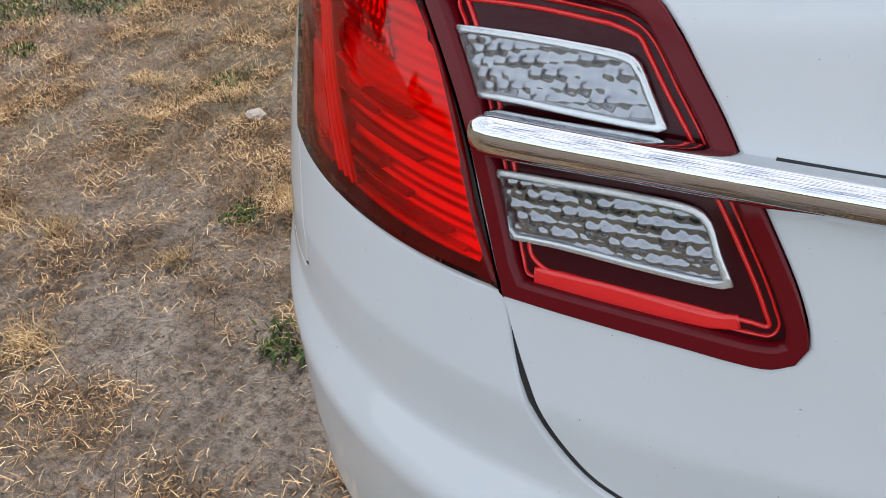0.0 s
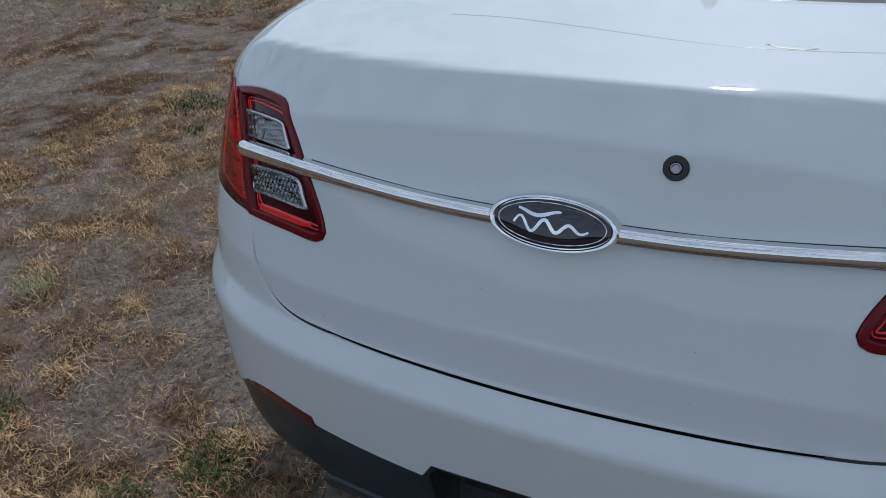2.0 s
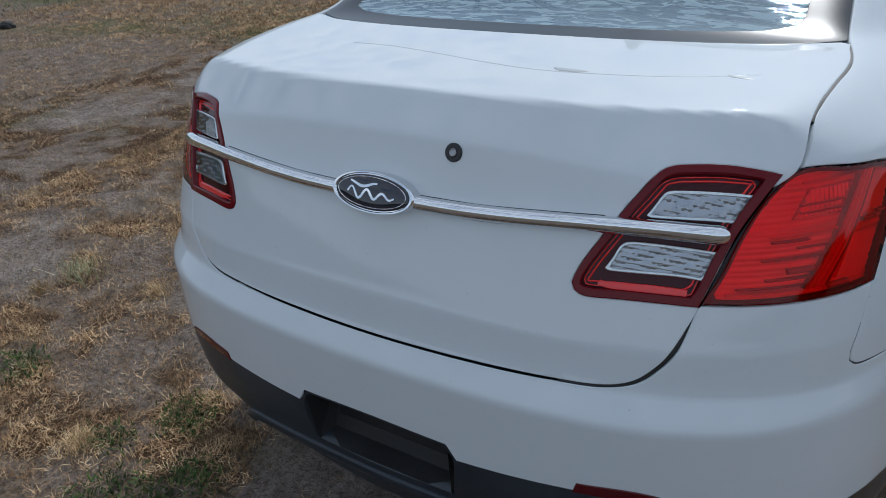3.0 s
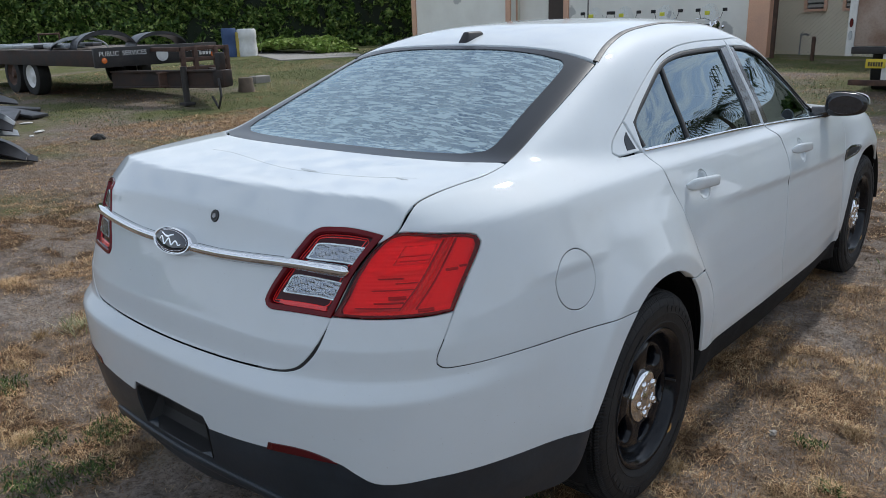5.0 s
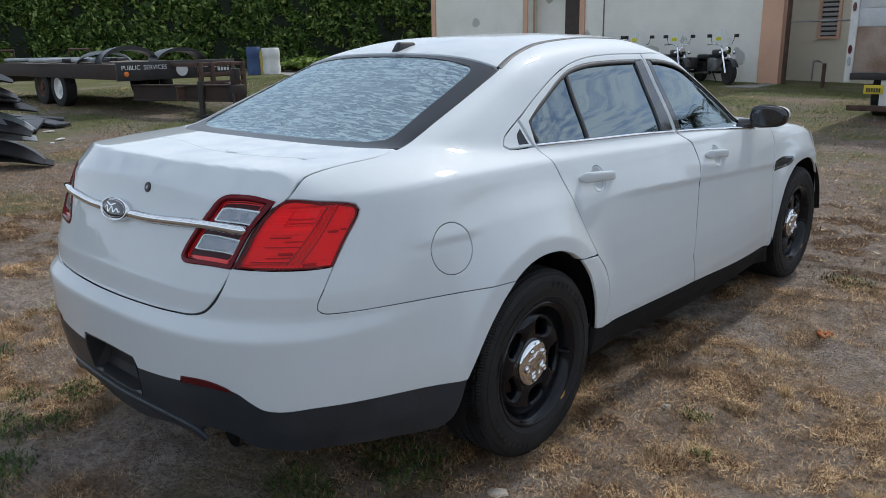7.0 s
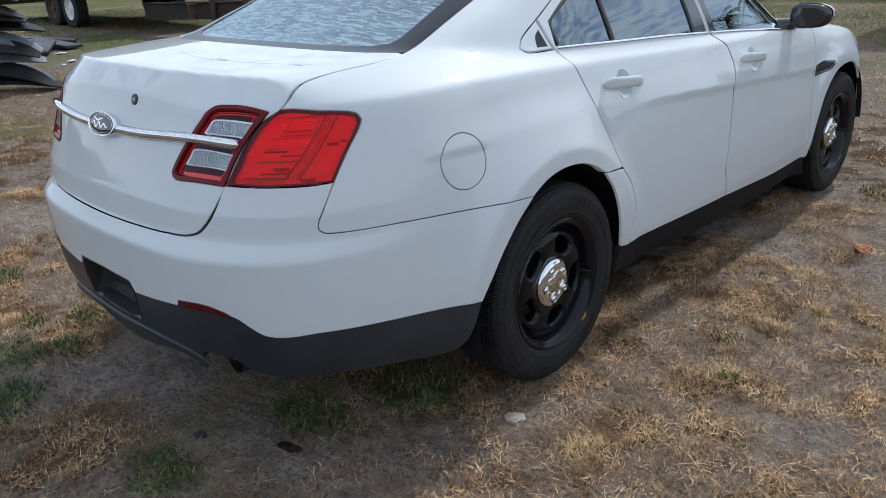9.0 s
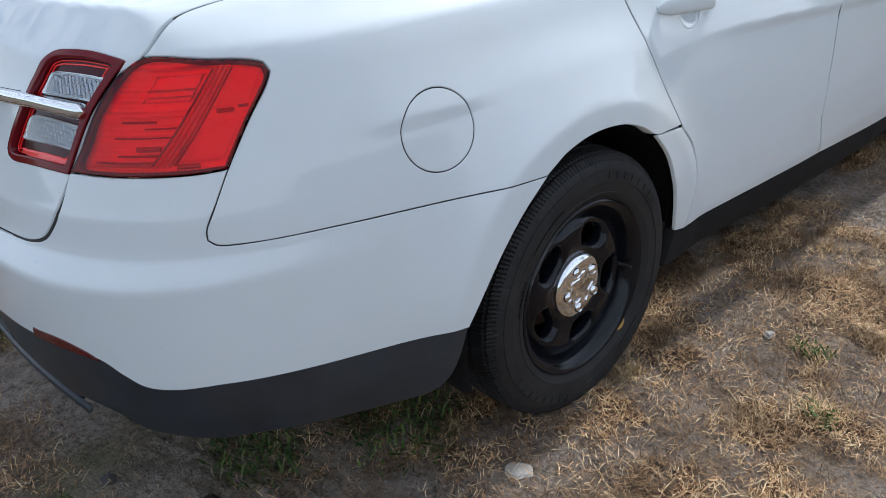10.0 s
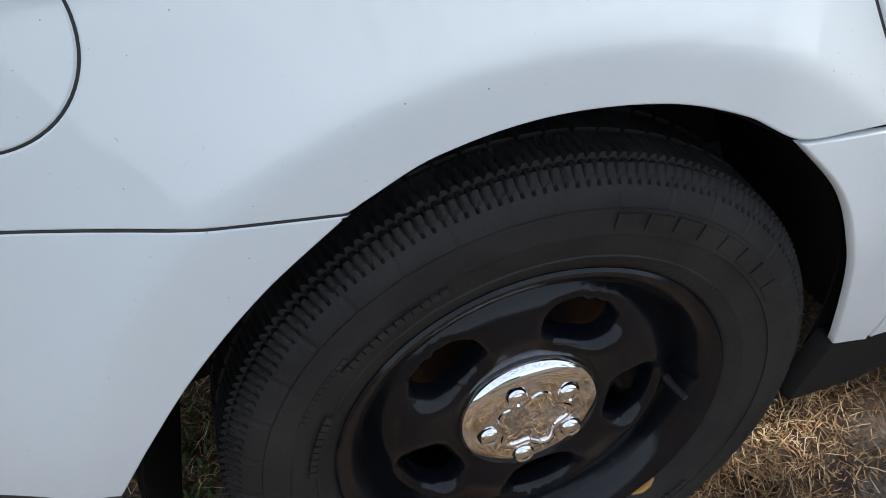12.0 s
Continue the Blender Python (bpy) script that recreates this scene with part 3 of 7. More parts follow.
# near-black sheets added behind the gaps; the gaps' shade is in their colour
shell_side = on(SIDE, (-0.7, 0.5), (-0.44, 0.46), (-0.40, 0.53), (-0.27, 0.685), (-0.11, 0.78), (0.0, 0.795), (0.1, 0.785), (0.23, 0.725), (0.32, 0.63), (0.37, 0.52), (0.385, 0.30), (2.41, 0.25), (2.43, 0.5), (2.6, 0.73), (2.87, 0.785), (3.1, 0.74), (3.25, 0.62), (3.2, 0.85), (2.5, 0.99), (1.3, 1.075), (0.15, 1.12), (-0.3, 1.05), (-0.65, 1.0))
pair("body_shell", lay_panel(SIDE, shell_side, 0.06, lift=-0.032, gap=0, depth=0.002), SHELL, BOTH)
sheet("body_shell", lay_panel(WRAP, mirrored(on(WRAP, (0, 0.60), (0.6, 0.58), (1.0, 0.52), (1.2, 0.52), (1.2, 1.0), (0.9, 1.0), (0.8, 0.86), (0.56, 0.86), (0.5, 0.84), (0, 0.84))), 0.05, lift=-0.02, gap=0, depth=0.002), SHELL, car)
sheet("body_shell", lay_panel(LID, mirrored(on(REAR, (0, 0.74), (0.47, 0.74), (0.56, 0.84), (0.62, 0.9), (0.66, 0.99), (0.72, 1.05)) + on(TOP, (0.74, -0.72), (0.72, -0.5), (0.66, -0.40), (0.5, -0.45), (0, -0.52))), 0.05, lift=-0.034, gap=0, depth=0.002), SHELL, car)
pair("body_shell", lay_panel(ROLL, on(SIDE, (0.10, 1.13), (0.30, 1.30), (0.52, 1.41), (0.70, 1.445), (1.22, 1.455), (1.5, 1.435)) + on(TOP, (0.53, 1.4), (0.45, 0.8), (0.50, 0.5), (0.55, 0.22), (0.61, -0.1), (0.66, -0.40), (0.72, -0.5)) + on(SIDE, (-0.3, 1.10)), 0.05, lift=-0.032, gap=0, depth=0.002), SHELL, BOTH)

# panes
def ripples(m):
    w = place(m, (1.0, 2.2, 2.2))
    n = node(m, "TexNoise", Scale=9.0, Detail=3.0, Roughness=0.5, Distortion=0.6)
    join(m, w, n.inputs["Vector"])
    return n.outputs["Fac"]


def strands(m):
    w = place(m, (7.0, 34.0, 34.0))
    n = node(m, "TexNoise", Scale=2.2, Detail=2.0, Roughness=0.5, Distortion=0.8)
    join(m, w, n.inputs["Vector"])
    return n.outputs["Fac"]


# pale diffuse streaks cover the rear pane along the same pattern as its ripples
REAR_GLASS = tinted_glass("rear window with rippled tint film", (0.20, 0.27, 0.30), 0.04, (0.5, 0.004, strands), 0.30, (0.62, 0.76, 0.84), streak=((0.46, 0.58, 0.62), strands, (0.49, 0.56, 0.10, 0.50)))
SIDE_GLASS = tinted_glass("dark tinted side glass", (0.04, 0.045, 0.05), 0.0, (0.0022, 0.010, ripples), 0.20, (0.80, 0.94, 1.0))
FRIT = material("black glass border", (0.013, 0.016, 0.021), 0.28, 0, 0.0, 0.35)
glass_half = on(TOP, (0, -0.588), (0.30, -0.566), (0.52, -0.511), (0.640, -0.440)) + GLASS_SIDE + on(TOP, (0.45, 0.183), (0.24, 0.179), (0, 0.181))
inner_half = on(TOP, (0, -0.508), (0.30, -0.486), (0.49, -0.440), (0.555, -0.400), (0.562, -0.36), (0.543, -0.2), (0.515, 0.05), (0.50, 0.112), (0.475, 0.135), (0.24, 0.150), (0, 0.152))
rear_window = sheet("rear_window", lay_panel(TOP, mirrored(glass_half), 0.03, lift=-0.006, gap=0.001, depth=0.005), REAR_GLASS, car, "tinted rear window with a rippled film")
rear_window.visible_shadow = False
sheet("glass_border", lay_panel(TOP, mirrored(glass_half), 0.02, lift=-0.003, gap=0.001, depth=0.002, holes=[mirrored(inner_half)]), FRIT, rear_window)
shield = sheet("windshield", lay_panel(TOP, mirrored(shield_half), 0.05, lift=-0.004, depth=0.005), SIDE_GLASS, car)
for doors, hole in ((rear_doors, rear_hole), (front_doors, front_hole)):
    for door, data in zip(doors, (lambda d: (d, flip(d)))(lay_panel(ROLL, hole, 0.04, lift=-0.012, gap=-0.006, depth=0.004))):
        g = sheet("window", data, SIDE_GLASS, door, "dark tinted glass")
        g.visible_shadow = False


def strip(chart, line, width, height, lift=0.0):
    """A raised bead along a line of places on the skin."""
    pts = np.array(line)
    seg = []
    for i in range(len(pts)):
        a, b = pts[i], pts[min(i + 1, len(pts) - 1)]
        p0, p3 = pts[max(i - 1, 0)], pts[min(i + 2, len(pts) - 1)]
        for f in (0, 0.25, 0.5, 0.75) if i < len(pts) - 1 else (0,):
            seg.append(0.5 * ((2 * a) + (b - p0) * f + (2 * p0 - 5 * a + 4 * b - p3) * f * f + (3 * a - p0 - 3 * b + p3) * f ** 3))
    pts = np.array(seg)
    n = slope(pts)
    for _ in range(2):
        pts = pts - body(pts)[:, None] * n
    d = np.gradient(pts, axis=0)
    side = np.cross(n, d)
    side /= np.linalg.norm(side, axis=1, keepdims=True)
    prof = [(-0.5, -0.006)] + [(-0.5 * math.cos(math.pi * k / 12), height * (0.2 + 0.8 * math.sin(math.pi * k / 12))) for k in range(13)] + [(0.5, -0.006)]
    rings = [pts + side * width * a + n * (h + lift) for a, h in prof]
    k, m = len(pts), len(prof)
    v = np.stack(rings, 1).reshape(-1, 3)
    f = [(i * m + j, i * m + j + 1, (i + 1) * m + j + 1, (i + 1) * m + j) for i in range(k - 1) for j in range(m - 1)] + [tuple(range(m)), tuple(range((k - 1) * m, k * m))[::-1]]
    return v, f, None


def bead(name, line, width, height, mat, parents, label="", lift=0.0):
    v, f, _ = strip(None, line, width, height, lift)
    made = []
    for s, up in zip((1, -1), parents):
        me = mesh_of(name, v * (s, 1, 1), [t[::s] for t in f], mats=[mat])
        me.set_sharp_from_angle(angle=radians(50))
        ob = new(name, me)
        ob.parent = up
        made.append(tagged(ob, label))
    return made


bead("belt_strip", on(SIDE, (0.168, 1.139), (0.5, 1.126), (0.9, 1.110), (1.234, 1.090)), 0.012, 0.006, CHROME, rear_doors, "thin chrome belt strip")
bead("belt_strip", on(SIDE, (1.266, 1.088), (1.6, 1.066), (1.9, 1.043), (2.18, 1.020)), 0.012, 0.006, CHROME, front_doors, "thin chrome belt strip")
bead("window_divider", on(SIDE, (0.516, 1.137), (0.525, 1.26), (0.543, 1.386)), 0.022, 0.004, RUBBER_AND_SHADE, rear_doors, lift=-0.008)
bead("window_seal", on(SIDE, (0.19, 1.150), (0.188, 1.224), (0.30, 1.283), (0.525, 1.379), (0.697, 1.410), (0.9, 1.417), (1.13, 1.416)), 0.016, 0.003, RUBBER_AND_SHADE, rear_doors, lift=-0.004)
bead("window_seal", on(SIDE, (1.30, 1.411), (1.45, 1.400), (1.62, 1.359), (1.85, 1.237), (2.07, 1.094), (2.15, 1.035)), 0.016, 0.003, RUBBER_AND_SHADE, front_doors, lift=-0.004)
pillar_gloss = material("black pillar trim", (0.015, 0.015, 0.016), 0.15, 0, 0.6)
pair("pillar_trim", lay_panel(ROLL, on(SIDE, (1.128, 1.103), (1.140, 1.418), (1.214, 1.418), (1.234, 1.100)), 0.02, lift=-0.002, gap=0.001, depth=0.01), pillar_gloss, rear_doors, "gloss black pillar trim")
pair("pillar_trim", lay_panel(ROLL, on(SIDE, (1.266, 1.099), (1.249, 1.418), (1.292, 1.414), (1.322, 1.095)), 0.02, lift=-0.002, gap=0.001, depth=0.01), pillar_gloss, front_doors, "gloss black pillar trim")
bead("roof_moulding", DITCH, 0.02, 0.002, RUBBER_AND_SHADE, BOTH, "black roof moulding", lift=0.001)
tip_line = on(SIDE, (0.146, 1.141), (0.018, 1.145), (-0.007, 1.157), (0.022, 1.184), (0.118, 1.232))
pair("pillar_corner", lay_panel(SIDE, tip_line, 0.02, gap=0.001), PAINT, (quarter_right, quarter_left))
pair("corner_trim", lay_panel(SIDE, on(SIDE, (0.128, 1.149), (0.072, 1.150), (0.082, 1.183), (0.112, 1.206)), 0.02, lift=0.002, gap=0.001), FRIT, (quarter_right, quarter_left), "dark corner trim")

# black beads added in the panel gaps to paint in their shade
bead("trunk_gap_shade", TRUNK_FOOT[2:] + SPLIT, 0.009, 0.0015, RUBBER_AND_SHADE, (trunk, trunk), lift=-0.006)
bead("trunk_gap_shade", DECK_SEAM, 0.008, 0.0012, RUBBER_AND_SHADE, (trunk, trunk), lift=-0.0035)
bead("door_seal", DOOR_REAR, 0.007, 0.0012, RUBBER_AND_SHADE, rear_doors, lift=-0.0032)
bead("door_seal", on(SIDE, (1.303, 0.357), (1.252, 0.5), (1.277, 0.656), (1.326, 0.863), (1.349, 0.94), (1.337, 1.025), (1.253, 1.086)), 0.007, 0.0012, RUBBER_AND_SHADE, front_doors, lift=-0.0032)
bead("door_seal", on(SIDE, (2.392, 0.303), (2.3625, 0.644), (2.3805, 0.756), (2.435, 0.895), (2.452, 0.99)), 0.007, 0.0012, RUBBER_AND_SHADE, fenders, lift=-0.0032)
bead("bumper_joint", BUMPER_SEAM[1:], 0.0026, 0.0008, RUBBER_AND_SHADE, (bumper, bumper), lift=-0.0025)
bead("fuel_gap_shade", FUEL + FUEL[:1], 0.003, 0.0008, RUBBER_AND_SHADE, (fuel_door,), lift=-0.003)


# ---- lamps, chrome, wheels and fittings of the car ----
def red_lens(name, tint, gloss):
    return tinted_glass(name, tint, 0.02, None, gloss, ior=1.36)


RED_LENS = red_lens("red lamp lens", (1.0, 0.022, 0.018), 0.0)
CLEAR_LENS = red_lens("clear lamp lens", (0.93, 0.95, 0.96), 0.04)
DARK_RED = material("dark red lamp border", (0.12, 0.003, 0.007), 0.12, 0, 0.1, 0.2)
MAROON = material("smoked maroon lamp face", (0.042, 0.003, 0.006), 0.12, 0, 0.1, 0.2)
BRIGHT_RED = material("bright red lamp strip", (0.75, 0.012, 0.012), 0.18, 0, 0.6)
SMOKE = material("smoked grey lamp edge", (0.12, 0.13, 0.14), 0.2, 0, 0.4)


REFLECTOR = material("stepped mirror back", (0.97, 0.95, 0.94), 0.32, 0.8)
GUIDE = material("light guide", (0.97, 0.95, 0.94), 0.35, 0.25)
FACETS = material("clear lamp reflector", (0.36, 0.37, 0.40), 0.10, 1.0)
SILVER_TRIM = material("silver lamp trim", (0.75, 0.77, 0.78), 0.25, 0.9)

outer_line = LAMP_TOP + LAMP_OUT + LAMP_FOOT + SPLIT[2:-1]


def ribbed(uv):
    """Fine level steps pressed into the lamp's back."""
    z = uv[:, 1]
    return 0.0036 * (1 - (z / 0.0085) % 1.0) + 0.002 * ramp(np.abs(((z - 0.9) * 11) % 1.0 - 0.5), 0.2, 0.4)


def in_lamp(f, z):
    """A place in the outer lamp: f across it, from the lid's side to the car's side."""
    low, high = 0.566 + (z - 0.905) * 0.741, 0.849 + (z - 0.905) * 0.725
    return low + f * (high - low), z


lamp_in = inset(WRAP, outer_line, 0.011)
back = lay_panel(WRAP, outer_line, 0.0028, lift=-0.017, gap=0.003, depth=0.006, relief=ribbed, fine=0.6)
lamps = pair("tail_lamp", (back[0], back[1], None), REFLECTOR, BOTH, "red tail lamp wrapping round the rear corner")
pair("lens", lay_panel(WRAP, outer_line, 0.018, lift=0.003, gap=0.0025, depth=0.02), RED_LENS, lamps, "clear red plastic lens")
pair("lamp_border", lay_panel(WRAP, outer_line, 0.012, lift=-0.002, gap=0.003, depth=0.034, holes=[lamp_in], fine=0.9), DARK_RED, lamps, "dark red border")
CHAMBER = material("mirrored lamp chamber", (0.80, 0.75, 0.75), 0.15, 0.85)
for z0, z1, f0, f1 in ((1.022, 1.064, 0.16, 0.50),):
    loop = on(WRAP, in_lamp(f0, z1), in_lamp(f1, z1), in_lamp(f1, z0), in_lamp(f0, z0))
    cell = lay_panel(WRAP, loop, 0.003, lift=-0.012, gap=0.0, depth=0.004, relief=lambda uv: 0.0016 * np.abs(np.sin(uv[:, 0] * 330)) * np.abs(np.sin(uv[:, 1] * 420)), fine=0.8)
    pair("lamp_chamber", (cell[0], cell[1], None), CHAMBER, lamps, "pillowed mirror chamber")
for f in (0.55, 0.59, 0.63):
    bead("light_guide", on(WRAP, in_lamp(f + 0.02, 1.074), in_lamp(f, 1.02), in_lamp(f - 0.01, 0.97), in_lamp(f - 0.03, 0.918)), 0.0055, 0.010, GUIDE, lamps, "upright light guide", lift=-0.013)
for z in (1.073, 1.0, 0.9185):
    bead("light_guide", on(WRAP, in_lamp(0.09, z), in_lamp(0.3, z), in_lamp(0.52, z)), 0.004, 0.007, GUIDE, lamps, "level light guide", lift=-0.013)
for z0, z1 in ((1.012, 1.068), (0.925, 0.985)):
    pair("lamp_slab", lay_panel(WRAP, on(WRAP, in_lamp(0.70, z1), in_lamp(0.92, z1 - 0.006), in_lamp(0.92, z0), in_lamp(0.70, z0)), 0.012, lift=-0.010, gap=0.0, depth=0.006, fine=0.8), GUIDE, lamps, "plain flat slab behind the lens")

LAMP_SHADE = material("dim lamp fitting", (0.52, 0.45, 0.45), 0.25, 0.4)
for f0, f1, z, wide_ in ((0.16, 0.47, 1.041, 0.003), (0.20, 0.49, 1.030, 0.003), (0.12, 0.34, 0.992, 0.004), (0.30, 0.50, 0.981, 0.003), (0.14, 0.50, 0.966, 0.0025), (0.33, 0.48, 0.948, 0.009), (0.24, 0.49, 0.937, 0.004), (0.12, 0.50, 0.926, 0.0025), (0.72, 0.84, 1.002, 0.007), (0.86, 0.93, 1.006, 0.005), (0.66, 0.80, 0.917, 0.008)):
    bead("lamp_rib", on(WRAP, in_lamp(f0, z), in_lamp((f0 + f1) / 2, z), in_lamp(f1, z)), wide_, 0.004, LAMP_SHADE, lamps, lift=-0.009)
for f in (0.525, 0.665):
    bead("lamp_rib", on(WRAP, in_lamp(f + 0.02, 1.070), in_lamp(f, 1.02), in_lamp(f - 0.01, 0.97), in_lamp(f - 0.03, 0.920)), 0.0028, 0.004, LAMP_SHADE, lamps, lift=-0.009)

# the inner lamps on the trunk lid
inner_mid = inset(LID, INNER_LAMP, 0.013)
inner_line = inset(LID, INNER_LAMP, 0.0215)
trunk_lamps = pair("trunk_lamp", lay_panel(LID, INNER_LAMP, 0.02, lift=-0.012, gap=0.0005, depth=0.006, fine=0.4), MAROON, (trunk, trunk), "smoked maroon lamp with two clear windows")
pair("lamp_border", lay_panel(LID, INNER_LAMP, 0.008, lift=0.003, gap=0.0008, depth=0.016, holes=[inner_mid], fine=0.6), DARK_RED, trunk_lamps, "dark red border")
edge_loop = inset(LID, INNER_LAMP, 0.0155)
bead("red_line", edge_loop + [edge_loop[0]], 0.0022, 0.0015, BRIGHT_RED, trunk_lamps, "thin red outline", lift=-0.011)
bead("red_line", inner_line + [inner_line[0]], 0.0032, 0.002, BRIGHT_RED, trunk_lamps, "thin red outline", lift=-0.012)
LENS_UP = on(REAR, (0.626, 1.061), (0.575, 1.068), (0.530, 1.070), (0.506, 1.069), (0.498, 1.065), (0.488, 1.048), (0.479, 1.033), (0.484, 1.030), (0.528, 1.029), (0.574, 1.027), (0.608, 1.022), (0.617, 1.040))
LENS_LOW = on(REAR, (0.593, 0.982), (0.544, 0.989), (0.490, 0.993), (0.458, 0.992), (0.448, 0.985), (0.440, 0.967), (0.430, 0.949), (0.436, 0.946), (0.483, 0.946), (0.538, 0.945), (0.575, 0.940), (0.582, 0.958))


def pillows(uv):
    """Rows of small pillow facets, each row shifted a little."""
    row = np.floor(uv[:, 1] / 0.0072)
    u = uv[:, 0] / 0.0094 + 0.37 * row
    return 0.0030 * np.sqrt(np.abs(np.sin(np.pi * u) * np.sin(np.pi * uv[:, 1] / 0.0072))) * (0.7 + 0.3 * np.sin(5 * np.floor(u) + 3 * row))


for loop in (LENS_UP, LENS_LOW):
    inner = inset(LID, loop, 0.0045, 0.006)
    out = inset(LID, loop, -0.006, 0.006)
    cell = lay_panel(LID, loop, 0.0022, lift=-0.0085, gap=0.0, depth=0.004, relief=pillows, fine=1.5)
    windows = pair("reverse_lamp", (cell[0], cell[1], None), FACETS, trunk_lamps, "clear faceted lamp window")
    pair("window_frame", lay_panel(LID, loop, 0.006, lift=-0.004, gap=0.0, depth=0.006, holes=[inner], fine=1.0), SILVER_TRIM, trunk_lamps, "silver window frame")
    pair("clear_cover", lay_panel(LID, loop, 0.012, lift=-0.002, gap=0.001, depth=0.003), CLEAR_LENS, trunk_lamps, "clear plastic cover")
strip_line = on(REAR, (0.556, 0.926), (0.50, 0.930), (0.44, 0.928), (0.425, 0.930), (0.422, 0.922), (0.44, 0.918), (0.50, 0.917), (0.556, 0.915))
pair("red_reflector", lay_panel(LID, strip_line, 0.01, lift=-0.007, gap=0.0, depth=0.005, fine=0.8), BRIGHT_RED, trunk_lamps, "bright red reflector strip")
edge_line = on(REAR, (0.640, 1.062), (0.629, 1.061), (0.619, 1.040), (0.611, 1.020), (0.618, 1.018))
low_edge = on(REAR, (0.603, 0.981), (0.595, 0.981), (0.584, 0.958), (0.578, 0.938), (0.586, 0.938))
for line in (edge_line, low_edge):
    pair("lamp_edge", lay_panel(LID, line, 0.01, lift=-0.006, gap=0.0, depth=0.005, fine=0.8), SMOKE, trunk_lamps, "smoked grey edge")

# chrome bar, badge and lock on the lid
bar_right = on(REAR, (0.600, 1.007), (0.55, 1.012), (0.492, 1.016), (0.42, 1.0155), (0.356, 1.013), (0.296, 1.010), (0.239, 1.007), (0.185, 1.005), (0.08, 1.004))
bar_x = np.linspace(0.598, 0.08, 90)
bar_z = table([(p[0], p[2]) for p in bar_right[::-1]], 0.03)(bar_x)
_way = np.polyfit([p[0] for p in bar_right], [p[1] for p in bar_right], 4)
bar_mid = np.stack([bar_x, np.polyval(_way, bar_x), bar_z], 1)
bar_run = np.gradient(bar_mid, axis=0)
bar_run /= np.linalg.norm(bar_run, axis=1, keepdims=True)
bar_up = np.tile((0.0, 0.318, 0.948), (90, 1))
bar_up -= (bar_up * bar_run).sum(1, keepdims=True) * bar_run
bar_out = np.cross(bar_up, bar_run)
bar_out *= np.sign(-bar_out[:, 1:2])
_end = np.clip((0.598 - bar_x) / 0.016, 0, 1)
_full = np.sqrt(np.clip(1 - (1 - _end) ** 2, 0.02, 1)) * (1 + 0.12 * ramp(bar_x, 0.45, 0.60))
bar_prof = [(-0.5, -0.008), (-0.5, 0.003), (-0.47, 0.007), (-0.40, 0.0105), (-0.28, 0.0135), (-0.12, 0.0155), (0.05, 0.0163), (0.22, 0.0158), (0.34, 0.0140), (0.43, 0.0110), (0.48, 0.0070), (0.5, 0.003), (0.5, -0.008)]
_v = np.stack([bar_mid + bar_up * (0.027 * a_ * _full)[:, None] + bar_out * (0.003 + h_ * np.where(h_ > 0, np.sqrt(_full), 1))[:, None] for a_, h_ in bar_prof], 1).reshape(-1, 3)
_k = len(bar_prof)
_f = [(i * _k + j, i * _k + j + 1, (i + 1) * _k + j + 1, (i + 1) * _k + j) for i in range(89) for j in range(_k - 1)] + [tuple(range(_k)), tuple(range(89 * _k, 90 * _k))[::-1]]
for side_ in (1, -1):
    bm = bmesh.new()
    bm.from_mesh(mesh_of("chrome_bar", _v * (side_, 1, 1), _f))
    part("chrome_bar", bm, CHROME, trunk, "polished chrome trim bar").data.set_sharp_from_angle(angle=radians(60))
bead("bar_seal", bar_right[3:], 0.0285, 0.0015, RUBBER_AND_SHADE, (trunk, trunk))


# dried rain marks on the lid
MARK = material("dried rain mark", (0.36, 0.38, 0.37), 0.4, 0, 0.8)
mark_line = on(TOP, (-0.303, -0.734), (-0.193, -0.745), (-0.059, -0.775), (0.061, -0.803), (0.166, -0.818), (0.249, -0.814), (0.341, -0.797), (0.42, -0.774), (0.496, -0.739), (0.56, -0.70))
bead("rain_mark", mark_line, 0.0022, 0.0004, MARK, (trunk,), "thin dried rain mark")
for u_, v_, w_ in ((0.249, -0.803, 0.030), (0.53, -0.73, 0.02)):
    loop = on(TOP, *[(u_ + w_ * math.cos(a) * (1 + 0.25 * math.sin(3 * a)), v_ + 0.35 * w_ * math.sin(a) * (1 + 0.3 * math.cos(2 * a))) for a in np.linspace(0, 2 * math.pi, 17)[:-1]])
    sheet("rain_mark", lay_panel(TOP, loop, 0.012, lift=0.0012, gap=0.0, depth=0.001), MARK, trunk, "small dried smudge")


def seat_at(chart, u, v, lift=0.0):
    """A pose on the skin: x level, z outward."""
    p, n, _ = chart.lay([(u, v)])
    z = Vector(n[0])
    x = Vector((0, 0, 1)).cross(z).normalized()
    m = Matrix.Identity(4)
    m.col[0], m.col[1], m.col[2] = (*x, 0), (*z.cross(x), 0), (*z, 0)
    m.translation = Vector(p[0]) + lift * z
    return m


def oval(bm, a, b, rows, m, sides=64):
    """A low oval built up from (scale, height) rings."""
    rings = [[bm.verts.new(m @ Vector((a * s * math.cos(t), b * s * math.sin(t), h))) for t in (2 * math.pi * k / sides for k in range(sides))] for s, h in rows]
    for r, q in zip(rings, rings[1:]):
        for k in range(sides):
            bm.faces.new((r[k], r[(k + 1) % sides], q[(k + 1) % sides], q[k]))
    bm.faces.new(rings[-1])


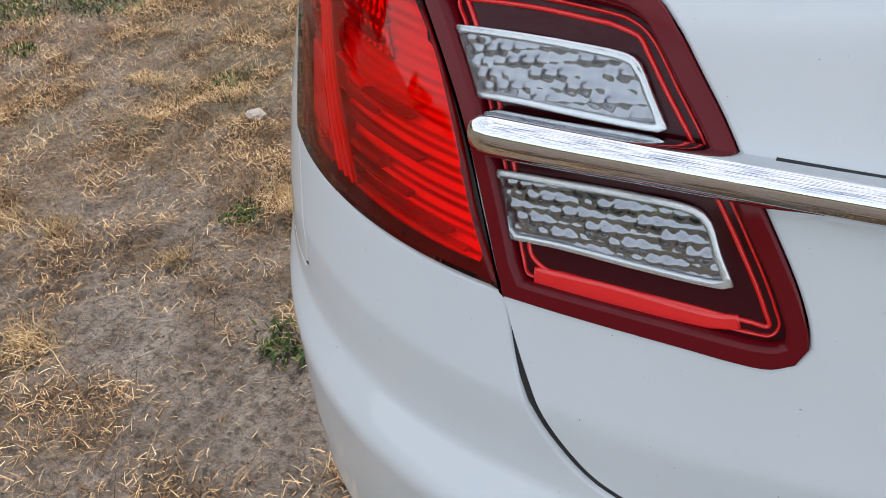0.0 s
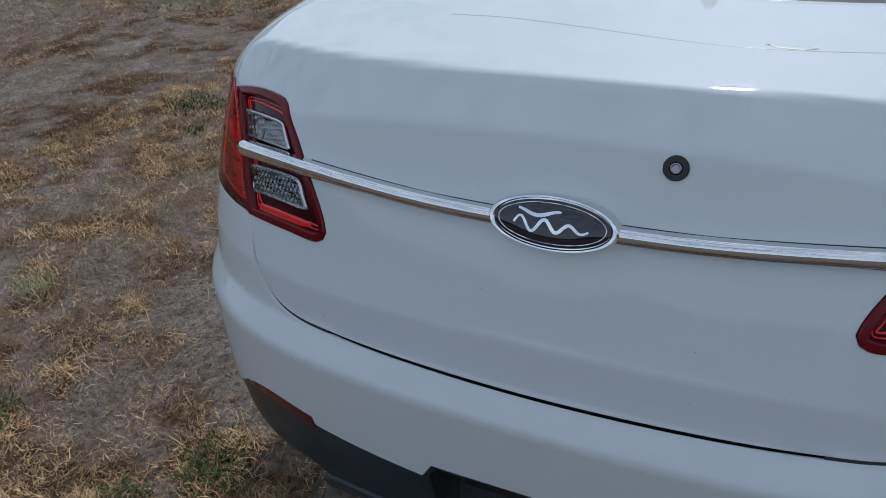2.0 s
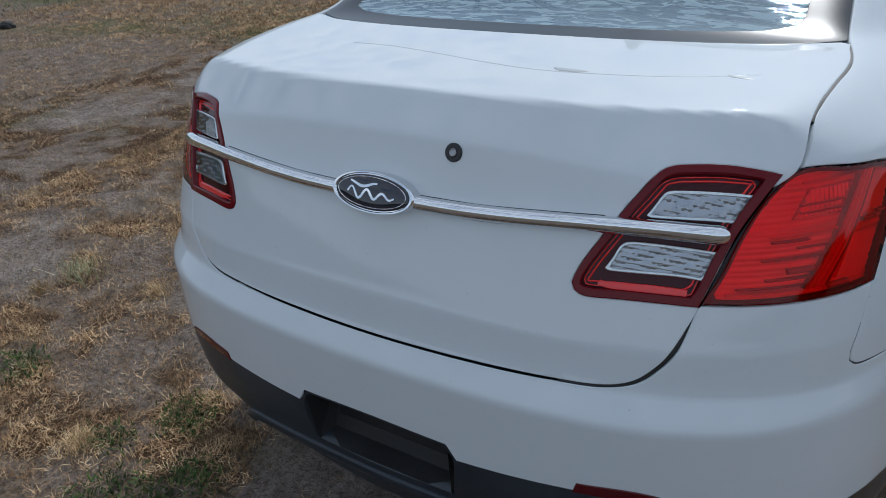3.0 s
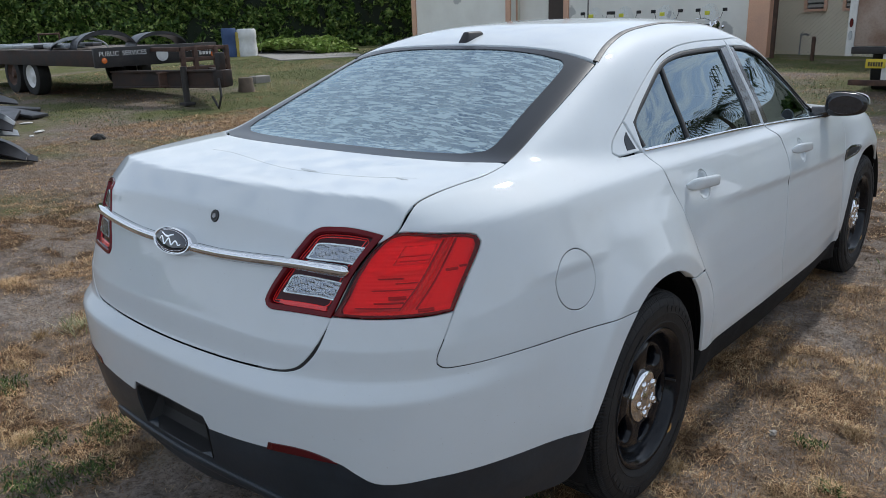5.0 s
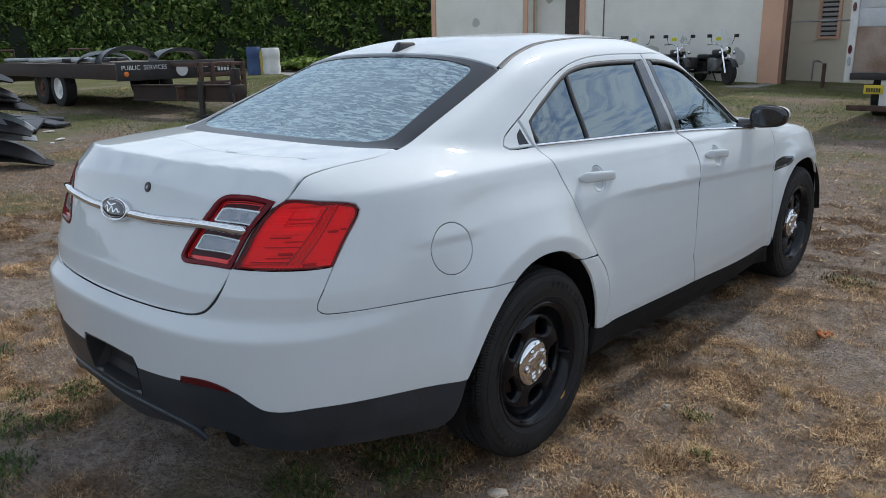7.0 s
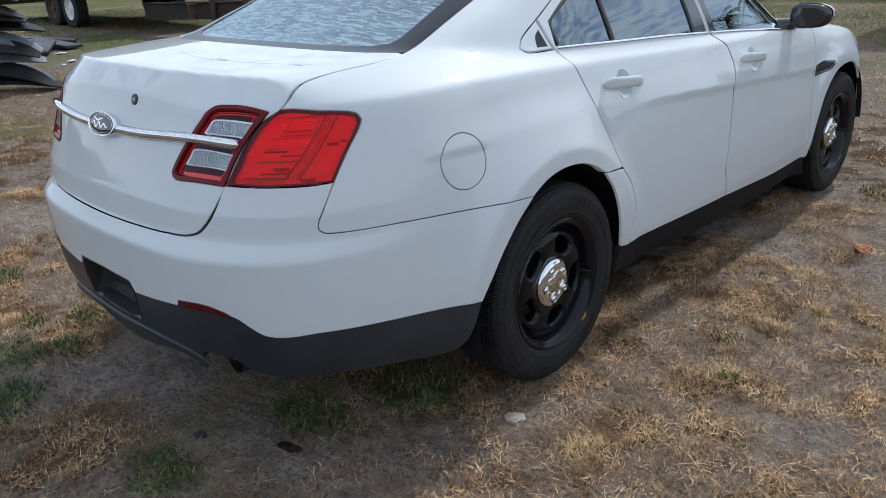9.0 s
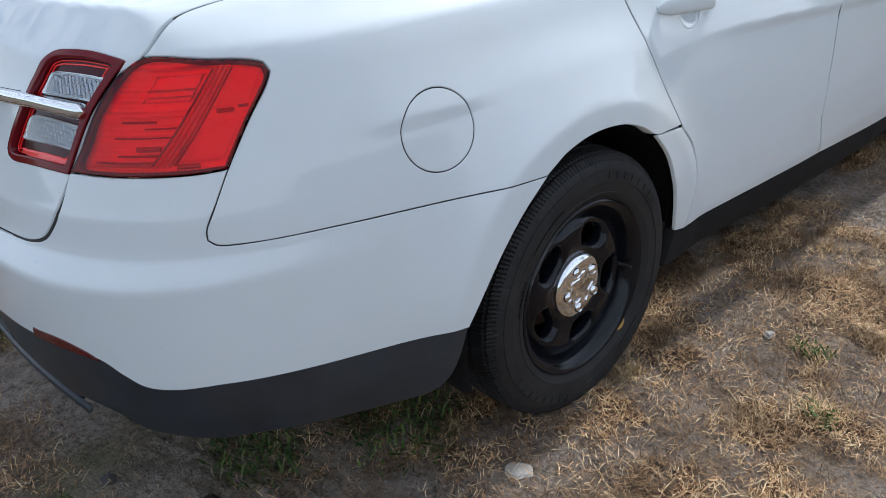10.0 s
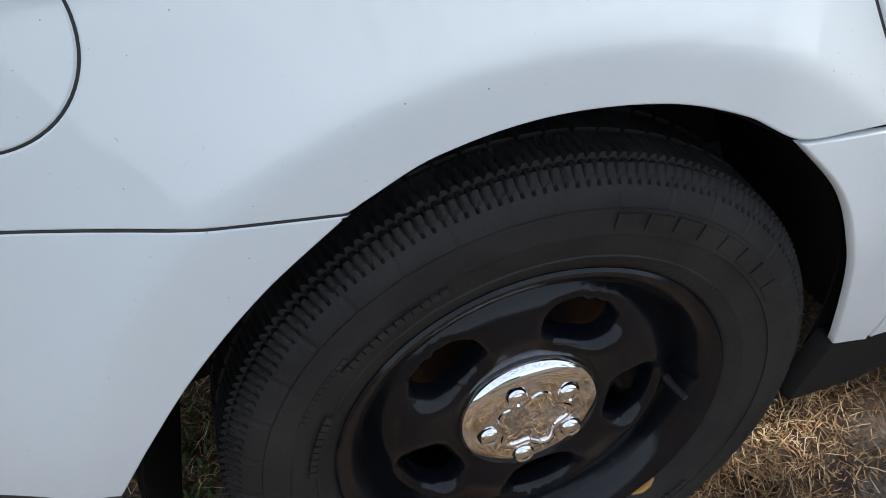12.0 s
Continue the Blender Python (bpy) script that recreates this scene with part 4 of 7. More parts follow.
spot = seat_at(REAR, 0, 1.008, 0.004)
bm = bmesh.new()
oval(bm, 0.093, 0.0385, [(1.0, -0.012), (1.0, 0.008), (0.985, 0.014), (0.95, 0.018), (0.90, 0.018), (0.87, 0.015)], spot)
badge = part("badge", bm, CHROME, trunk, "oval badge, dark centre in a chrome rim")
BADGE_BLUE = material("blue-black badge enamel", (0.008, 0.010, 0.022), 0.06, 0, 0.6)
bm = bmesh.new()
oval(bm, 0.081, 0.0315, [(1.0, 0.013), (1.0, 0.0165), (0.95, 0.0175), (0.6, 0.019), (0.2, 0.0195)], spot)
part("badge_face", bm, BADGE_BLUE, badge, "blue-black enamel face")
bm = bmesh.new()
tube(bm, [spot @ Vector((0.075 * math.cos(t), 0.0275 * math.sin(t), 0.0178)) for t in np.linspace(0, 2 * math.pi, 65)], 0.0009, 6, False)
part("badge_line", bm, CHROME, badge)


def stroke(bm, pts, width, m, height=0.0012):
    """A flat raised flourish."""
    p = [Vector((*q, 0)) for q in pts]
    rows = []
    for i, q in enumerate(p):
        d = (p[min(i + 1, len(p) - 1)] - p[max(i - 1, 0)]).normalized()
        s = Vector((-d.y, d.x, 0)) * width * (0.35 + 0.65 * math.sin(math.pi * (0.12 + 0.76 * i / (len(p) - 1))))
        rows.append([bm.verts.new(m @ (q + s * k + Vector((0, 0, h)))) for k, h in ((-1, 0), (-0.8, height), (0.8, height), (1, 0))])
    for a, b in zip(rows, rows[1:]):
        for k in range(3):
            bm.faces.new((a[k], a[k + 1], b[k + 1], b[k]))


bm = bmesh.new()
lifted = spot @ Matrix.Translation((0, 0, 0.0188))
stroke(bm, [(-0.052 + 0.104 * f, -0.004 + 0.010 * math.sin(f * 19) * (0.5 + 0.5 * math.cos(f * 2))) for f in np.linspace(0, 1, 40)], 0.0030, lifted)
stroke(bm, [(-0.047 + 0.06 * f, 0.013 + 0.004 * math.sin(f * 6 + 2)) for f in np.linspace(0, 1, 14)], 0.0032, lifted)
part("flourish", bm, CHROME, badge, "plain silver flourish")

spot = seat_at(REAR, 0.146, 1.094, 0.0)
LOCK_RUBBER = material("lock collar", (0.01, 0.01, 0.011), 0.35)
turn_up = Matrix.Rotation(-math.pi / 2, 4, "Y")
bm = bmesh.new()
lathe(bm, [(-0.004, 0.0165), (0.002, 0.0165), (0.0035, 0.0150), (0.0035, 0.0085), (0.001, 0.0075)], 32, spot @ turn_up)
lock = part("trunk_lock", bm, LOCK_RUBBER, trunk, "round black lock collar")
bm = bmesh.new()
lathe(bm, [(0.0, 0.0075), (0.0045, 0.0072), (0.0052, 0.006), (0.004, 0.0045), (0.004, 0.0)], 24, spot @ turn_up)
part("lock_cylinder", bm, material("worn lock steel", (0.35, 0.35, 0.36), 0.35, 1.0), lock)

# plate pocket, reflectors, tailpipe
bm = bmesh.new()
pocket_back = [(-0.178, 0.565), (0.178, 0.565), (0.170, 0.428), (-0.170, 0.428)]
front = [p + (0, 0.0, 0) for p in on(WRAP, *pocket_back)]
fv = [bm.verts.new(p + np.array((0, 0.002, 0))) for p in front]
bv = [bm.verts.new((x * 0.93, -1.10 + (0.02 if z > 0.5 else -0.015), 0.5 + (z - 0.5) * 0.86)) for x, z in pocket_back]
for i in range(4):
    bm.faces.new((fv[i], fv[(i + 1) % 4], bv[(i + 1) % 4], bv[i]))
bm.faces.new(bv)
pocket = part("plate_recess", bm, RUBBER_AND_SHADE, valance, smooth=False)
bm = bmesh.new()
box(bm, -0.15, 0.15, -1.106, -1.100, 0.445, 0.555, 0.003)
part("plate_backing", bm, RUBBER_AND_SHADE, valance, "black plate backing")
bead("valance_lip", on(WRAP, (0.0, 0.385), (0.12, 0.388), (0.25, 0.388), (0.36, 0.382), (0.42, 0.370), (0.45, 0.345)), 0.036, 0.008, PLASTIC, (valance, valance), "rounded lower lip")
refl_line = on(WRAP, (0.42, 0.549), (0.427, 0.571), (0.50, 0.577), (0.535, 0.575), (0.575, 0.562), (0.592, 0.549), (0.52, 0.554))
RED_PLASTIC = material("dark red reflector", (0.075, 0.003, 0.006), 0.15, 0, 0.2)
pair("bumper_reflector", lay_panel(WRAP, refl_line, 0.015, lift=0.003, gap=0.0, depth=0.008), RED_PLASTIC, (bumper, bumper), "narrow dark red reflector")
for s in (1, -1):
    bm = bmesh.new()
    m = Matrix.Translation((s * 0.512, -1.00, 0.362)) @ Matrix.Rotation(math.pi / 2, 4, "Z")
    lathe(bm, [(-0.05, 0.040), (0.14, 0.040), (0.14, 0.036), (-0.04, 0.036)], 32, m)
    pipe = part("tailpipe", bm, worn("sooty steel", (0.16, 0.15, 0.14), (0.05, 0.045, 0.04), 12, 0.45, 0.8) if s > 0 else pipe.data.materials[0], car, "sooty steel tailpipe")

# door handles in shallow cups
for doors, hy, hz, ln, cup, (cy, cz) in ((rear_doors, 0.452, 0.984, 0.125, CUPS[0], CUP_SPOTS[0]), (front_doors, 1.545, 0.946, 0.125, CUPS[1], CUP_SPOTS[1])):
    dish = lay_panel(SIDE, cup, 0.009, gap=-0.001, depth=0.001, relief=lambda uv: -0.016 * np.clip(1 - ((uv[:, 0] - cy) / 0.046) ** 2 - ((uv[:, 1] - cz) / 0.050) ** 2, 0, 1) ** 0.8 - 0.001)
    pair("handle_cup", (dish[0], dish[1], None), PAINT, doors)
    for s, door in zip((1, -1), doors):
        path = []
        for f in np.linspace(-1, 1, 15):
            p, n, _ = SIDE.lay([(hy + ln * f, hz + 0.004 - 0.010 * f)])
            path.append(p[0] + n[0] * (0.026 * (1 - abs(f) ** 6) - 0.002))
        bm = bmesh.new()
        rings = []
        for p, f in zip(path, np.linspace(-1, 1, 15)):
            tall, thick = (0.0205 - 0.002 * f) * (1 - 0.75 * abs(f) ** 9), 0.0095 * (1 - 0.4 * abs(f) ** 6)
            ring = []
            for a in np.linspace(0, 2 * math.pi, 17)[:-1]:
                c_, s_ = math.cos(a), math.sin(a)
                ring.append(bm.verts.new((s * (p[0] + thick * math.copysign(abs(c_) ** 0.7, c_)), p[1], p[2] + tall * math.copysign(abs(s_) ** 0.6, s_))))
            rings.append(ring)
        for r0, r1 in zip(rings, rings[1:]):
            for k in range(16):
                bm.faces.new((r0[k], r0[(k + 1) % 16], r1[(k + 1) % 16], r1[k]))
        bm.faces.new(rings[0])
        bm.faces.new(rings[-1][::-1])
        part("door_handle", bm, PAINT, door, "white pull handle")

HOLE = material("vent mesh", (0.008, 0.008, 0.009), 0.6)
vent_line = on(SIDE, (2.412, 0.812), (2.53, 0.822), (2.655, 0.812), (2.665, 0.80), (2.61, 0.768), (2.52, 0.757), (2.402, 0.754))
vents = pair("side_vent", lay_panel(SIDE, vent_line, 0.02, lift=0.004, gap=0, depth=0.012, holes=[inset(SIDE, vent_line, 0.012)], fine=0.8), pillar_gloss, fenders, "black side vent")
pair("vent_mesh", lay_panel(SIDE, vent_line, 0.03, lift=0.001, gap=0.003, depth=0.004), HOLE, vents)

# mirrors
MIRROR = material("dark mirror", (0.10, 0.11, 0.13), 0.02, 1.0)
for s, door in zip((1, -1), front_doors):
    bm = bmesh.new()
    bmesh.ops.create_uvsphere(bm, u_segments=28, v_segments=18, radius=1)
    for v in bm.verts:
        x, y, z = v.co
        q = [math.copysign(abs(c) ** 0.62, c) for c in (x, y, z)]
        deep = 0.075 if q[1] > 0 else 0.02
        v.co = (s * (0.925 + 0.092 * q[0]), 2.115 + deep * q[1] + 0.02 * q[0], 1.092 + (0.058 - 0.008 * q[0]) * q[2])
    house = part("door_mirror", bm, pillar_gloss, door, "black and white door mirror")
    bm = bmesh.new()
    m = Matrix.Translation((s * 0.925, 2.094, 1.092)) @ Matrix.Rotation(s * radians(10), 4, "Z") @ Matrix.Rotation(radians(90), 4, "X")
    oval(bm, 0.080, 0.046, [(1.0, -0.004), (1.0, 0.004), (0.97, 0.006)], m, 40)
    part("mirror_glass", bm, MIRROR, house, "mirror glass")
    bm = bmesh.new()
    bmesh.ops.create_uvsphere(bm, u_segments=28, v_segments=18, radius=1)
    for v in list(bm.verts):
        x, y, z = v.co
        q = [math.copysign(abs(c) ** 0.62, c) for c in (x, y, z)]
        v.co = (s * (0.927 + 0.095 * q[0]), 2.12 + 0.079 * q[1] + 0.02 * q[0], 1.092 + (0.062 - 0.008 * q[0]) * q[2])
    bmesh.ops.delete(bm, geom=[v for v in bm.verts if v.co.y < 2.12 or v.co.z < 1.08], context="VERTS")
    part("mirror_cap", bm, PAINT, house, "white mirror cap")
    bm = bmesh.new()
    tube(bm, [(s * 0.78, 2.11, 1.035), (s * 0.83, 2.115, 1.05), (s * 0.87, 2.12, 1.065)], [0.045, 0.03, 0.025], 12)
    part("mirror_arm", bm, pillar_gloss, house)

# roof antenna
bm = bmesh.new()
p, n, _ = TOP.lay([(0, 0.27)])
for v in box(bm, -0.024, 0.024, 0.20, 0.33, p[0][2] - 0.02, p[0][2] + 0.022):
    if v.co.z > p[0][2]:
        v.co.x *= 0.55
        v.co.y = 0.225 + (v.co.y - 0.20) * 0.7
bmesh.ops.bevel(bm, geom=list(bm.edges), offset=0.008, segments=3, affect="EDGES", profile=0.5)
part("roof_antenna", bm, RUBBER_AND_SHADE, car, "small black roof antenna")

# inside: a shelf, a bench and two front seats behind dark glass
SEAT = worn("dark seat cloth", (0.03, 0.03, 0.033), (0.05, 0.05, 0.052), 10, 0.9)
bm = bmesh.new()
box(bm, -0.60, 0.60, -0.42, 0.10, 1.02, 1.06, 0.015)
part("parcel_shelf", bm, SEAT, car)
bm = bmesh.new()
box(bm, -0.62, 0.62, 0.02, 0.22, 0.45, 1.10, 0.05)
box(bm, -0.62, 0.62, 0.10, 0.72, 0.35, 0.55, 0.05)
part("rear_seat", bm, SEAT, car)
for s in (-1, 1):
    bm = bmesh.new()
    box(bm, s * 0.36 - 0.24, s * 0.36 + 0.24, 1.18, 1.36, 0.45, 1.14, 0.06)
    box(bm, s * 0.36 - 0.12, s * 0.36 + 0.12, 1.20, 1.30, 1.15, 1.32, 0.04)
    box(bm, s * 0.36 - 0.24, s * 0.36 + 0.24, 1.30, 1.85, 0.35, 0.55, 0.06)
    part("front_seat", bm, SEAT, car)
bm = bmesh.new()
box(bm, -0.74, 0.74, 2.05, 2.40, 0.65, 1.04, 0.06)
part("dashboard", bm, SEAT, car)
bm = bmesh.new()
box(bm, -0.62, 0.62, -1.0, 3.5, 0.335, 0.39, 0.02)
part("underbody", bm, SHELL, car)

# wheels
TYRE = worn("dusty black tyre rubber", (0.013, 0.013, 0.014), (0.026, 0.025, 0.024), 14, 0.62, bump=0.3, spec=0.25)
STEEL = worn("black painted steel", (0.003, 0.0038, 0.006), (0.006, 0.0075, 0.011), 10, 0.17, bump=0.03, spec=0.28)


def tyre_data(sides=1000):
    prof = [(-0.085, 0.232), (-0.118, 0.262), (-0.124, 0.30), (-0.116, 0.335), (-0.098, 0.354), (-0.088, 0.360)]
    tread = []
    for a, b in ((-0.088, -0.052), (-0.046, -0.006), (0.006, 0.046), (0.052, 0.088)):
        tread += [(a, -0.006), (a + 0.0008, 0.0), ((2 * a + b) / 3, 0.0), ((a + 2 * b) / 3, 0.0), (b - 0.0008, 0.0), (b, -0.006)]
    prof += [(x, 0.3635 - 5.0 * x * x * 0.12 + d) for x, d in tread]
    prof += [(0.098, 0.354), (0.106, 0.347), (0.1065, 0.343), (0.112, 0.338), (0.1175, 0.328), (0.1195, 0.318), (0.1215, 0.3175), (0.1225, 0.305), (0.1235, 0.290), (0.1215, 0.2895), (0.120, 0.272), (0.118, 0.262), (0.1195, 0.2605), (0.112, 0.245), (0.108, 0.2385), (0.098, 0.232)]
    prof = np.array(prof)
    k = len(prof)
    a = np.linspace(0, 2 * np.pi, sides, endpoint=False)[:, None]
    x, r = np.tile(prof[:, 0], (sides, 1)), np.tile(prof[:, 1], (sides, 1))
    shoulder = np.clip((np.abs(x) - 0.050) / 0.012, 0, 1) * (r > 0.338)
    sipe = ((a * 200 / (2 * np.pi) + 22 * x) % 1.0) < 0.34
    centre = (np.abs(x) < 0.047) & (r > 0.355) & ((((a * 80 / (2 * np.pi)) + 14 * np.abs(x)) % 1.0) < 0.14)
    r = r - 0.0055 * sipe * shoulder - 0.005 * centre
    lug = (r > 0.315) & (r < 0.345) & (x > 0.10) & (((a * 37 / (2 * np.pi)) % 1.0) < 0.10)
    x = x - 0.0012 * lug
    v = np.stack([x, r * np.cos(a), r * np.sin(a)], -1).reshape(-1, 3)
    f = [(i * k + j, i * k + j + 1, ((i + 1) % sides) * k + j + 1, ((i + 1) % sides) * k + j) for i in range(sides) for j in range(k - 1)]
    return v, f


def rim_disc():
    """The pressed wheel face with five oval windows."""
    def dish(r):
        return np.interp(r, [0, 0.070, 0.082, 0.10, 0.13, 0.165, 0.182, 0.192, 0.2], [0.062, 0.062, 0.062, 0.069, 0.075, 0.072, 0.064, 0.054, 0.050])
    outer = [(0.20 * math.cos(a), 0.20 * math.sin(a)) for a in np.linspace(0, 2 * math.pi, 90)[:-1]]
    holes = []
    for k in range(5):
        c = radians(64 + 72 * k)
        loop = []
        for a in np.linspace(0, 2 * math.pi, 29)[:-1]:
            u, w = 0.027 * math.copysign(abs(math.cos(a)) ** 0.75, math.cos(a)), 0.045 * math.copysign(abs(math.sin(a)) ** 0.8, math.sin(a))
            rr, aa = 0.140 + u, c + w / 0.140
            loop.append((rr * math.cos(aa), rr * math.sin(aa)))
        holes.append(loop)
    loops = [np.array(l) for l in [outer] + holes]
    uv, faces = spread(loops, 0.0085)
    r = np.hypot(uv[:, 0], uv[:, 1])
    x = dish(r)
    near = np.full(len(uv), 1.0)
    for h in loops[1:]:
        near = np.minimum(near, np.sqrt(((uv[:, None] - h) ** 2).sum(-1)).min(1))
    x = x - 0.016 * (1 - np.clip(near / 0.013, 0, 1)) ** 1.3
    v = np.stack([x, uv[:, 0], uv[:, 1]], 1)
    edge = {}
    for t in faces:
        for a, b in zip(t, t[1:] + t[:1]):
            edge[(a, b)] = 1
    v, extra, at = list(v), [], {}
    for a, b in [e for e in edge if e[::-1] not in edge]:
        if np.hypot(*uv[a]) > 0.195:
            continue
        for i in (a, b):
            if i not in at:
                at[i] = len(v)
                v.append(v[i] - np.array((0.022, 0, 0)))
        extra.append((b, a, at[a], at[b]))
    return v, [t for t in faces] + extra


def build_wheel(name):
    w = new(name)
    v, f = tyre_data()
    tyre = new("tyre", mesh_of("tyre", v, f, mats=[TYRE]))
    tyre.data.set_sharp_from_angle(angle=radians(40))
    tyre.parent = w
    v, f = rim_disc()
    face = mesh_of("wheel_face", v, f, mats=[STEEL])
    face.set_sharp_from_angle(angle=radians(60))
    ob = new("wheel_face", face)
    ob.parent = w
    tagged(ob, "black steel wheel face with five oval windows")
    bm = bmesh.new()
    lathe(bm, [(0.056, 0.194), (0.060, 0.199), (0.068, 0.203), (0.082, 0.2065), (0.098, 0.213), (0.106, 0.221), (0.111, 0.230), (0.113, 0.236), (0.110, 0.2395), (0.100, 0.238), (0.095, 0.225), (0.05, 0.215), (-0.08, 0.20), (-0.10, 0.235)], 96)
    part("rim", bm, STEEL, w)
    bm = bmesh.new()
    lathe(bm, [(0.055, 0.0895), (0.070, 0.0895), (0.0745, 0.0875), (0.0785, 0.083), (0.084, 0.06), (0.0845, 0.0)], 64)
    cap = part("hub_cap", bm, CHROME, w, "polished chrome hub cap")
    for k in range(5):
        a = radians(42 + 72 * k)
        bm = bmesh.new()
        lathe(bm, [(0.078, 0.0150), (0.086, 0.0140), (0.0895, 0.0115), (0.0880, 0.0085), (0.0900, 0.006), (0.0905, 0.0)], 24, Matrix.Translation((0, 0.056 * math.cos(a), 0.056 * math.sin(a))))
        part("lug_cover", bm, CHROME, cap)
    bm = bmesh.new()
    pts = []
    for k in range(60):
        a = 2 * math.pi * k / 60
        rr = 0.040 + 0.007 * math.cos(5 * (a - radians(42 + 36)))
        pts.append((0.0835, rr * math.cos(a), rr * math.sin(a)))
    tube(bm, pts + pts[:1], 0.004, 8, False)
    part("cap_ridge", bm, CHROME, cap)
    bm = bmesh.new()
    a = radians(-4)
    tube(bm, [(0.060, 0.190 * math.cos(a), 0.190 * math.sin(a)), (0.078, 0.192 * math.cos(a), 0.192 * math.sin(a)), (0.098, 0.196 * math.cos(a), 0.196 * math.sin(a))], [0.0055, 0.0045, 0.004], 10)
    part("valve", bm, RUBBER_AND_SHADE, w, "black rubber valve")
    # raised plain bars on the sidewall, where the lettering is
    bm = bmesh.new()
    for start, count, r0, r1, wide in ((28, 8, 0.296, 0.314, 5.2), (208, 8, 0.296, 0.314, 5.2), (112, 13, 0.276, 0.283, 1.7), (152, 9, 0.262, 0.269, 1.8), (136, 12, 0.288, 0.293, 1.3), (300, 10, 0.276, 0.283, 1.7)):
        for i in range(count):
            a0, a1 = radians(start + i * wide * 1.25), radians(start + i * wide * 1.25 + wide)
            v = [bm.verts.new((xx, rr * math.cos(aa), rr * math.sin(aa))) for xx in (0.1205, 0.1245) for rr, aa in ((r0, a0), (r1, a0), (r1, a1), (r0, a1))]
            for q in ((4, 5, 6, 7), (0, 1, 5, 4), (1, 2, 6, 5), (2, 3, 7, 6), (3, 0, 4, 7)):
                bm.faces.new([v[j] for j in q])
    tagged(part("sidewall_bar", bm, TYRE, w, "raised plain bars", smooth=False), kind="stuff")
    for o in w.children:
        if o.name.split(".")[0] in ("wheel_face", "hub_cap", "valve"):
            o.location.x = 0.012
    bm = bmesh.new()
    tube(bm, [(0.1085 + 0.004 * k, (0.243 + 0.004 * k) * math.cos(radians(a_)), (0.243 + 0.004 * k) * math.sin(radians(a_))) for k, a_ in ((0, -53), (0.6, -50), (0.6, -47), (0, -44))], [0.003, 0.005, 0.005, 0.003], 8)
    part("chalk_mark", bm, worn("yellow chalk", (0.50, 0.27, 0.06), (0.3, 0.17, 0.06), 60, 0.9), w, "yellow chalk mark by the rim")
    bm = bmesh.new()
    lathe(bm, [(-0.02, 0.15), (-0.02, 0.05), (0.0, 0.05)], 40)
    part("brake_disc", bm, worn("rusty brake disc", (0.20, 0.12, 0.08), (0.10, 0.08, 0.07), 20, 0.5, 0.7), w, "rusty brake disc")
    return w


wheel = build_wheel("wheel")
wheel.parent = car
wheel.matrix_basis = pose(0.809, 0, HUB)
for x, y, turn in ((0.780, WHEELBASE, 0), (-0.809, 0, 180), (-0.780, WHEELBASE, 180)):
    w = copy_thing(wheel, pose(x, y, HUB, 0 if not turn else 0, 0, turn))
    w.parent = car
for s in (1, -1):
    for at, radius in ((0.0, 0.425), (WHEELBASE, 0.425)):
        bm = bmesh.new()
        rows = []
        for k in range(29):
            a = radians(3 + 191 * k / 28)
            rows.append([bm.verts.new((s * x, at - 0.01 + r * math.cos(a), HUB + 0.005 + r * math.sin(a))) for x, r in ((0.925 - 0.05 * (at > 1), radius - 0.004), (0.90, radius + 0.006), (0.62, radius + 0.006), (0.60, 0.0))])
        for a, b in zip(rows, rows[1:]):
            for j in range(3):
                bm.faces.new((a[j], b[j], b[j + 1], a[j + 1]))
        bmesh.ops.remove_doubles(bm, verts=bm.verts, dist=1e-4)
        part("arch_liner", bm, LINER, car, "black wheel arch liner")


# ---- ground ----
def lattice(x, y, cell, seed):
    """Smooth random values from 0 to 1 over the plan."""
    table_ = np.random.RandomState(seed).rand(64, 64)
    fx, fy = x / cell, y / cell
    ix, iy = np.floor(fx).astype(int), np.floor(fy).astype(int)
    u, v = fx - ix, fy - iy
    u, v = u * u * (3 - 2 * u), v * v * (3 - 2 * v)
    g = lambda a, b: table_[a % 64, b % 64]
    return (g(ix, iy) * (1 - u) + g(ix + 1, iy) * u) * (1 - v) + (g(ix, iy + 1) * (1 - u) + g(ix + 1, iy + 1) * u) * v


def rough_field(x, y, cell, seed, steps=4):
    out, w = 0, 0
    for k in range(steps):
        out, w = out + lattice(x + 3.7 * k, y - 1.9 * k, cell / 2.1 ** k, seed + k) * 0.55 ** k, w + 0.55 ** k
    return out / w


def furrows(x, y, cx, cy, way, half_long, half_wide):
    """The grooved print of a tyre about a place, along a direction in degrees."""
    c, s_ = math.cos(radians(way)), math.sin(radians(way))
    u, v = (x - cx) * c + (y - cy) * s_, (y - cy) * c - (x - cx) * s_
    v = v + 0.012 * np.sin(9 * u)
    inside = (1 - ramp(np.abs(u), 0.6 * half_long, half_long)) * (1 - ramp(np.abs(v), half_wide - 0.03, half_wide))
    return inside * (0.0065 * np.sin(2 * np.pi * v / 0.052) - 0.008)


def ground_height(x, y):
    x, y = np.asarray(x, float), np.asarray(y, float)
    rise = 0.028 * np.clip(-x - 2, 0, 13) + 0.008 * np.clip(y - 6, 0, 25)
    near = 1 - ramp(np.hypot(x, y - 1), 8, 14)
    prints = furrows(x, y, -1.2, -0.47, 74, 0.42, 0.15) + furrows(x, y, 0.62, -0.76, 14, 0.65, 0.13) + furrows(x, y, -1.75, -0.2, 35, 0.5, 0.12)
    return rise + near * (0.06 * (rough_field(x, y, 0.55, 11) - 0.5) + 0.034 * (rough_field(x, y, 0.13, 31, 3) - 0.5) - 0.004) + prints


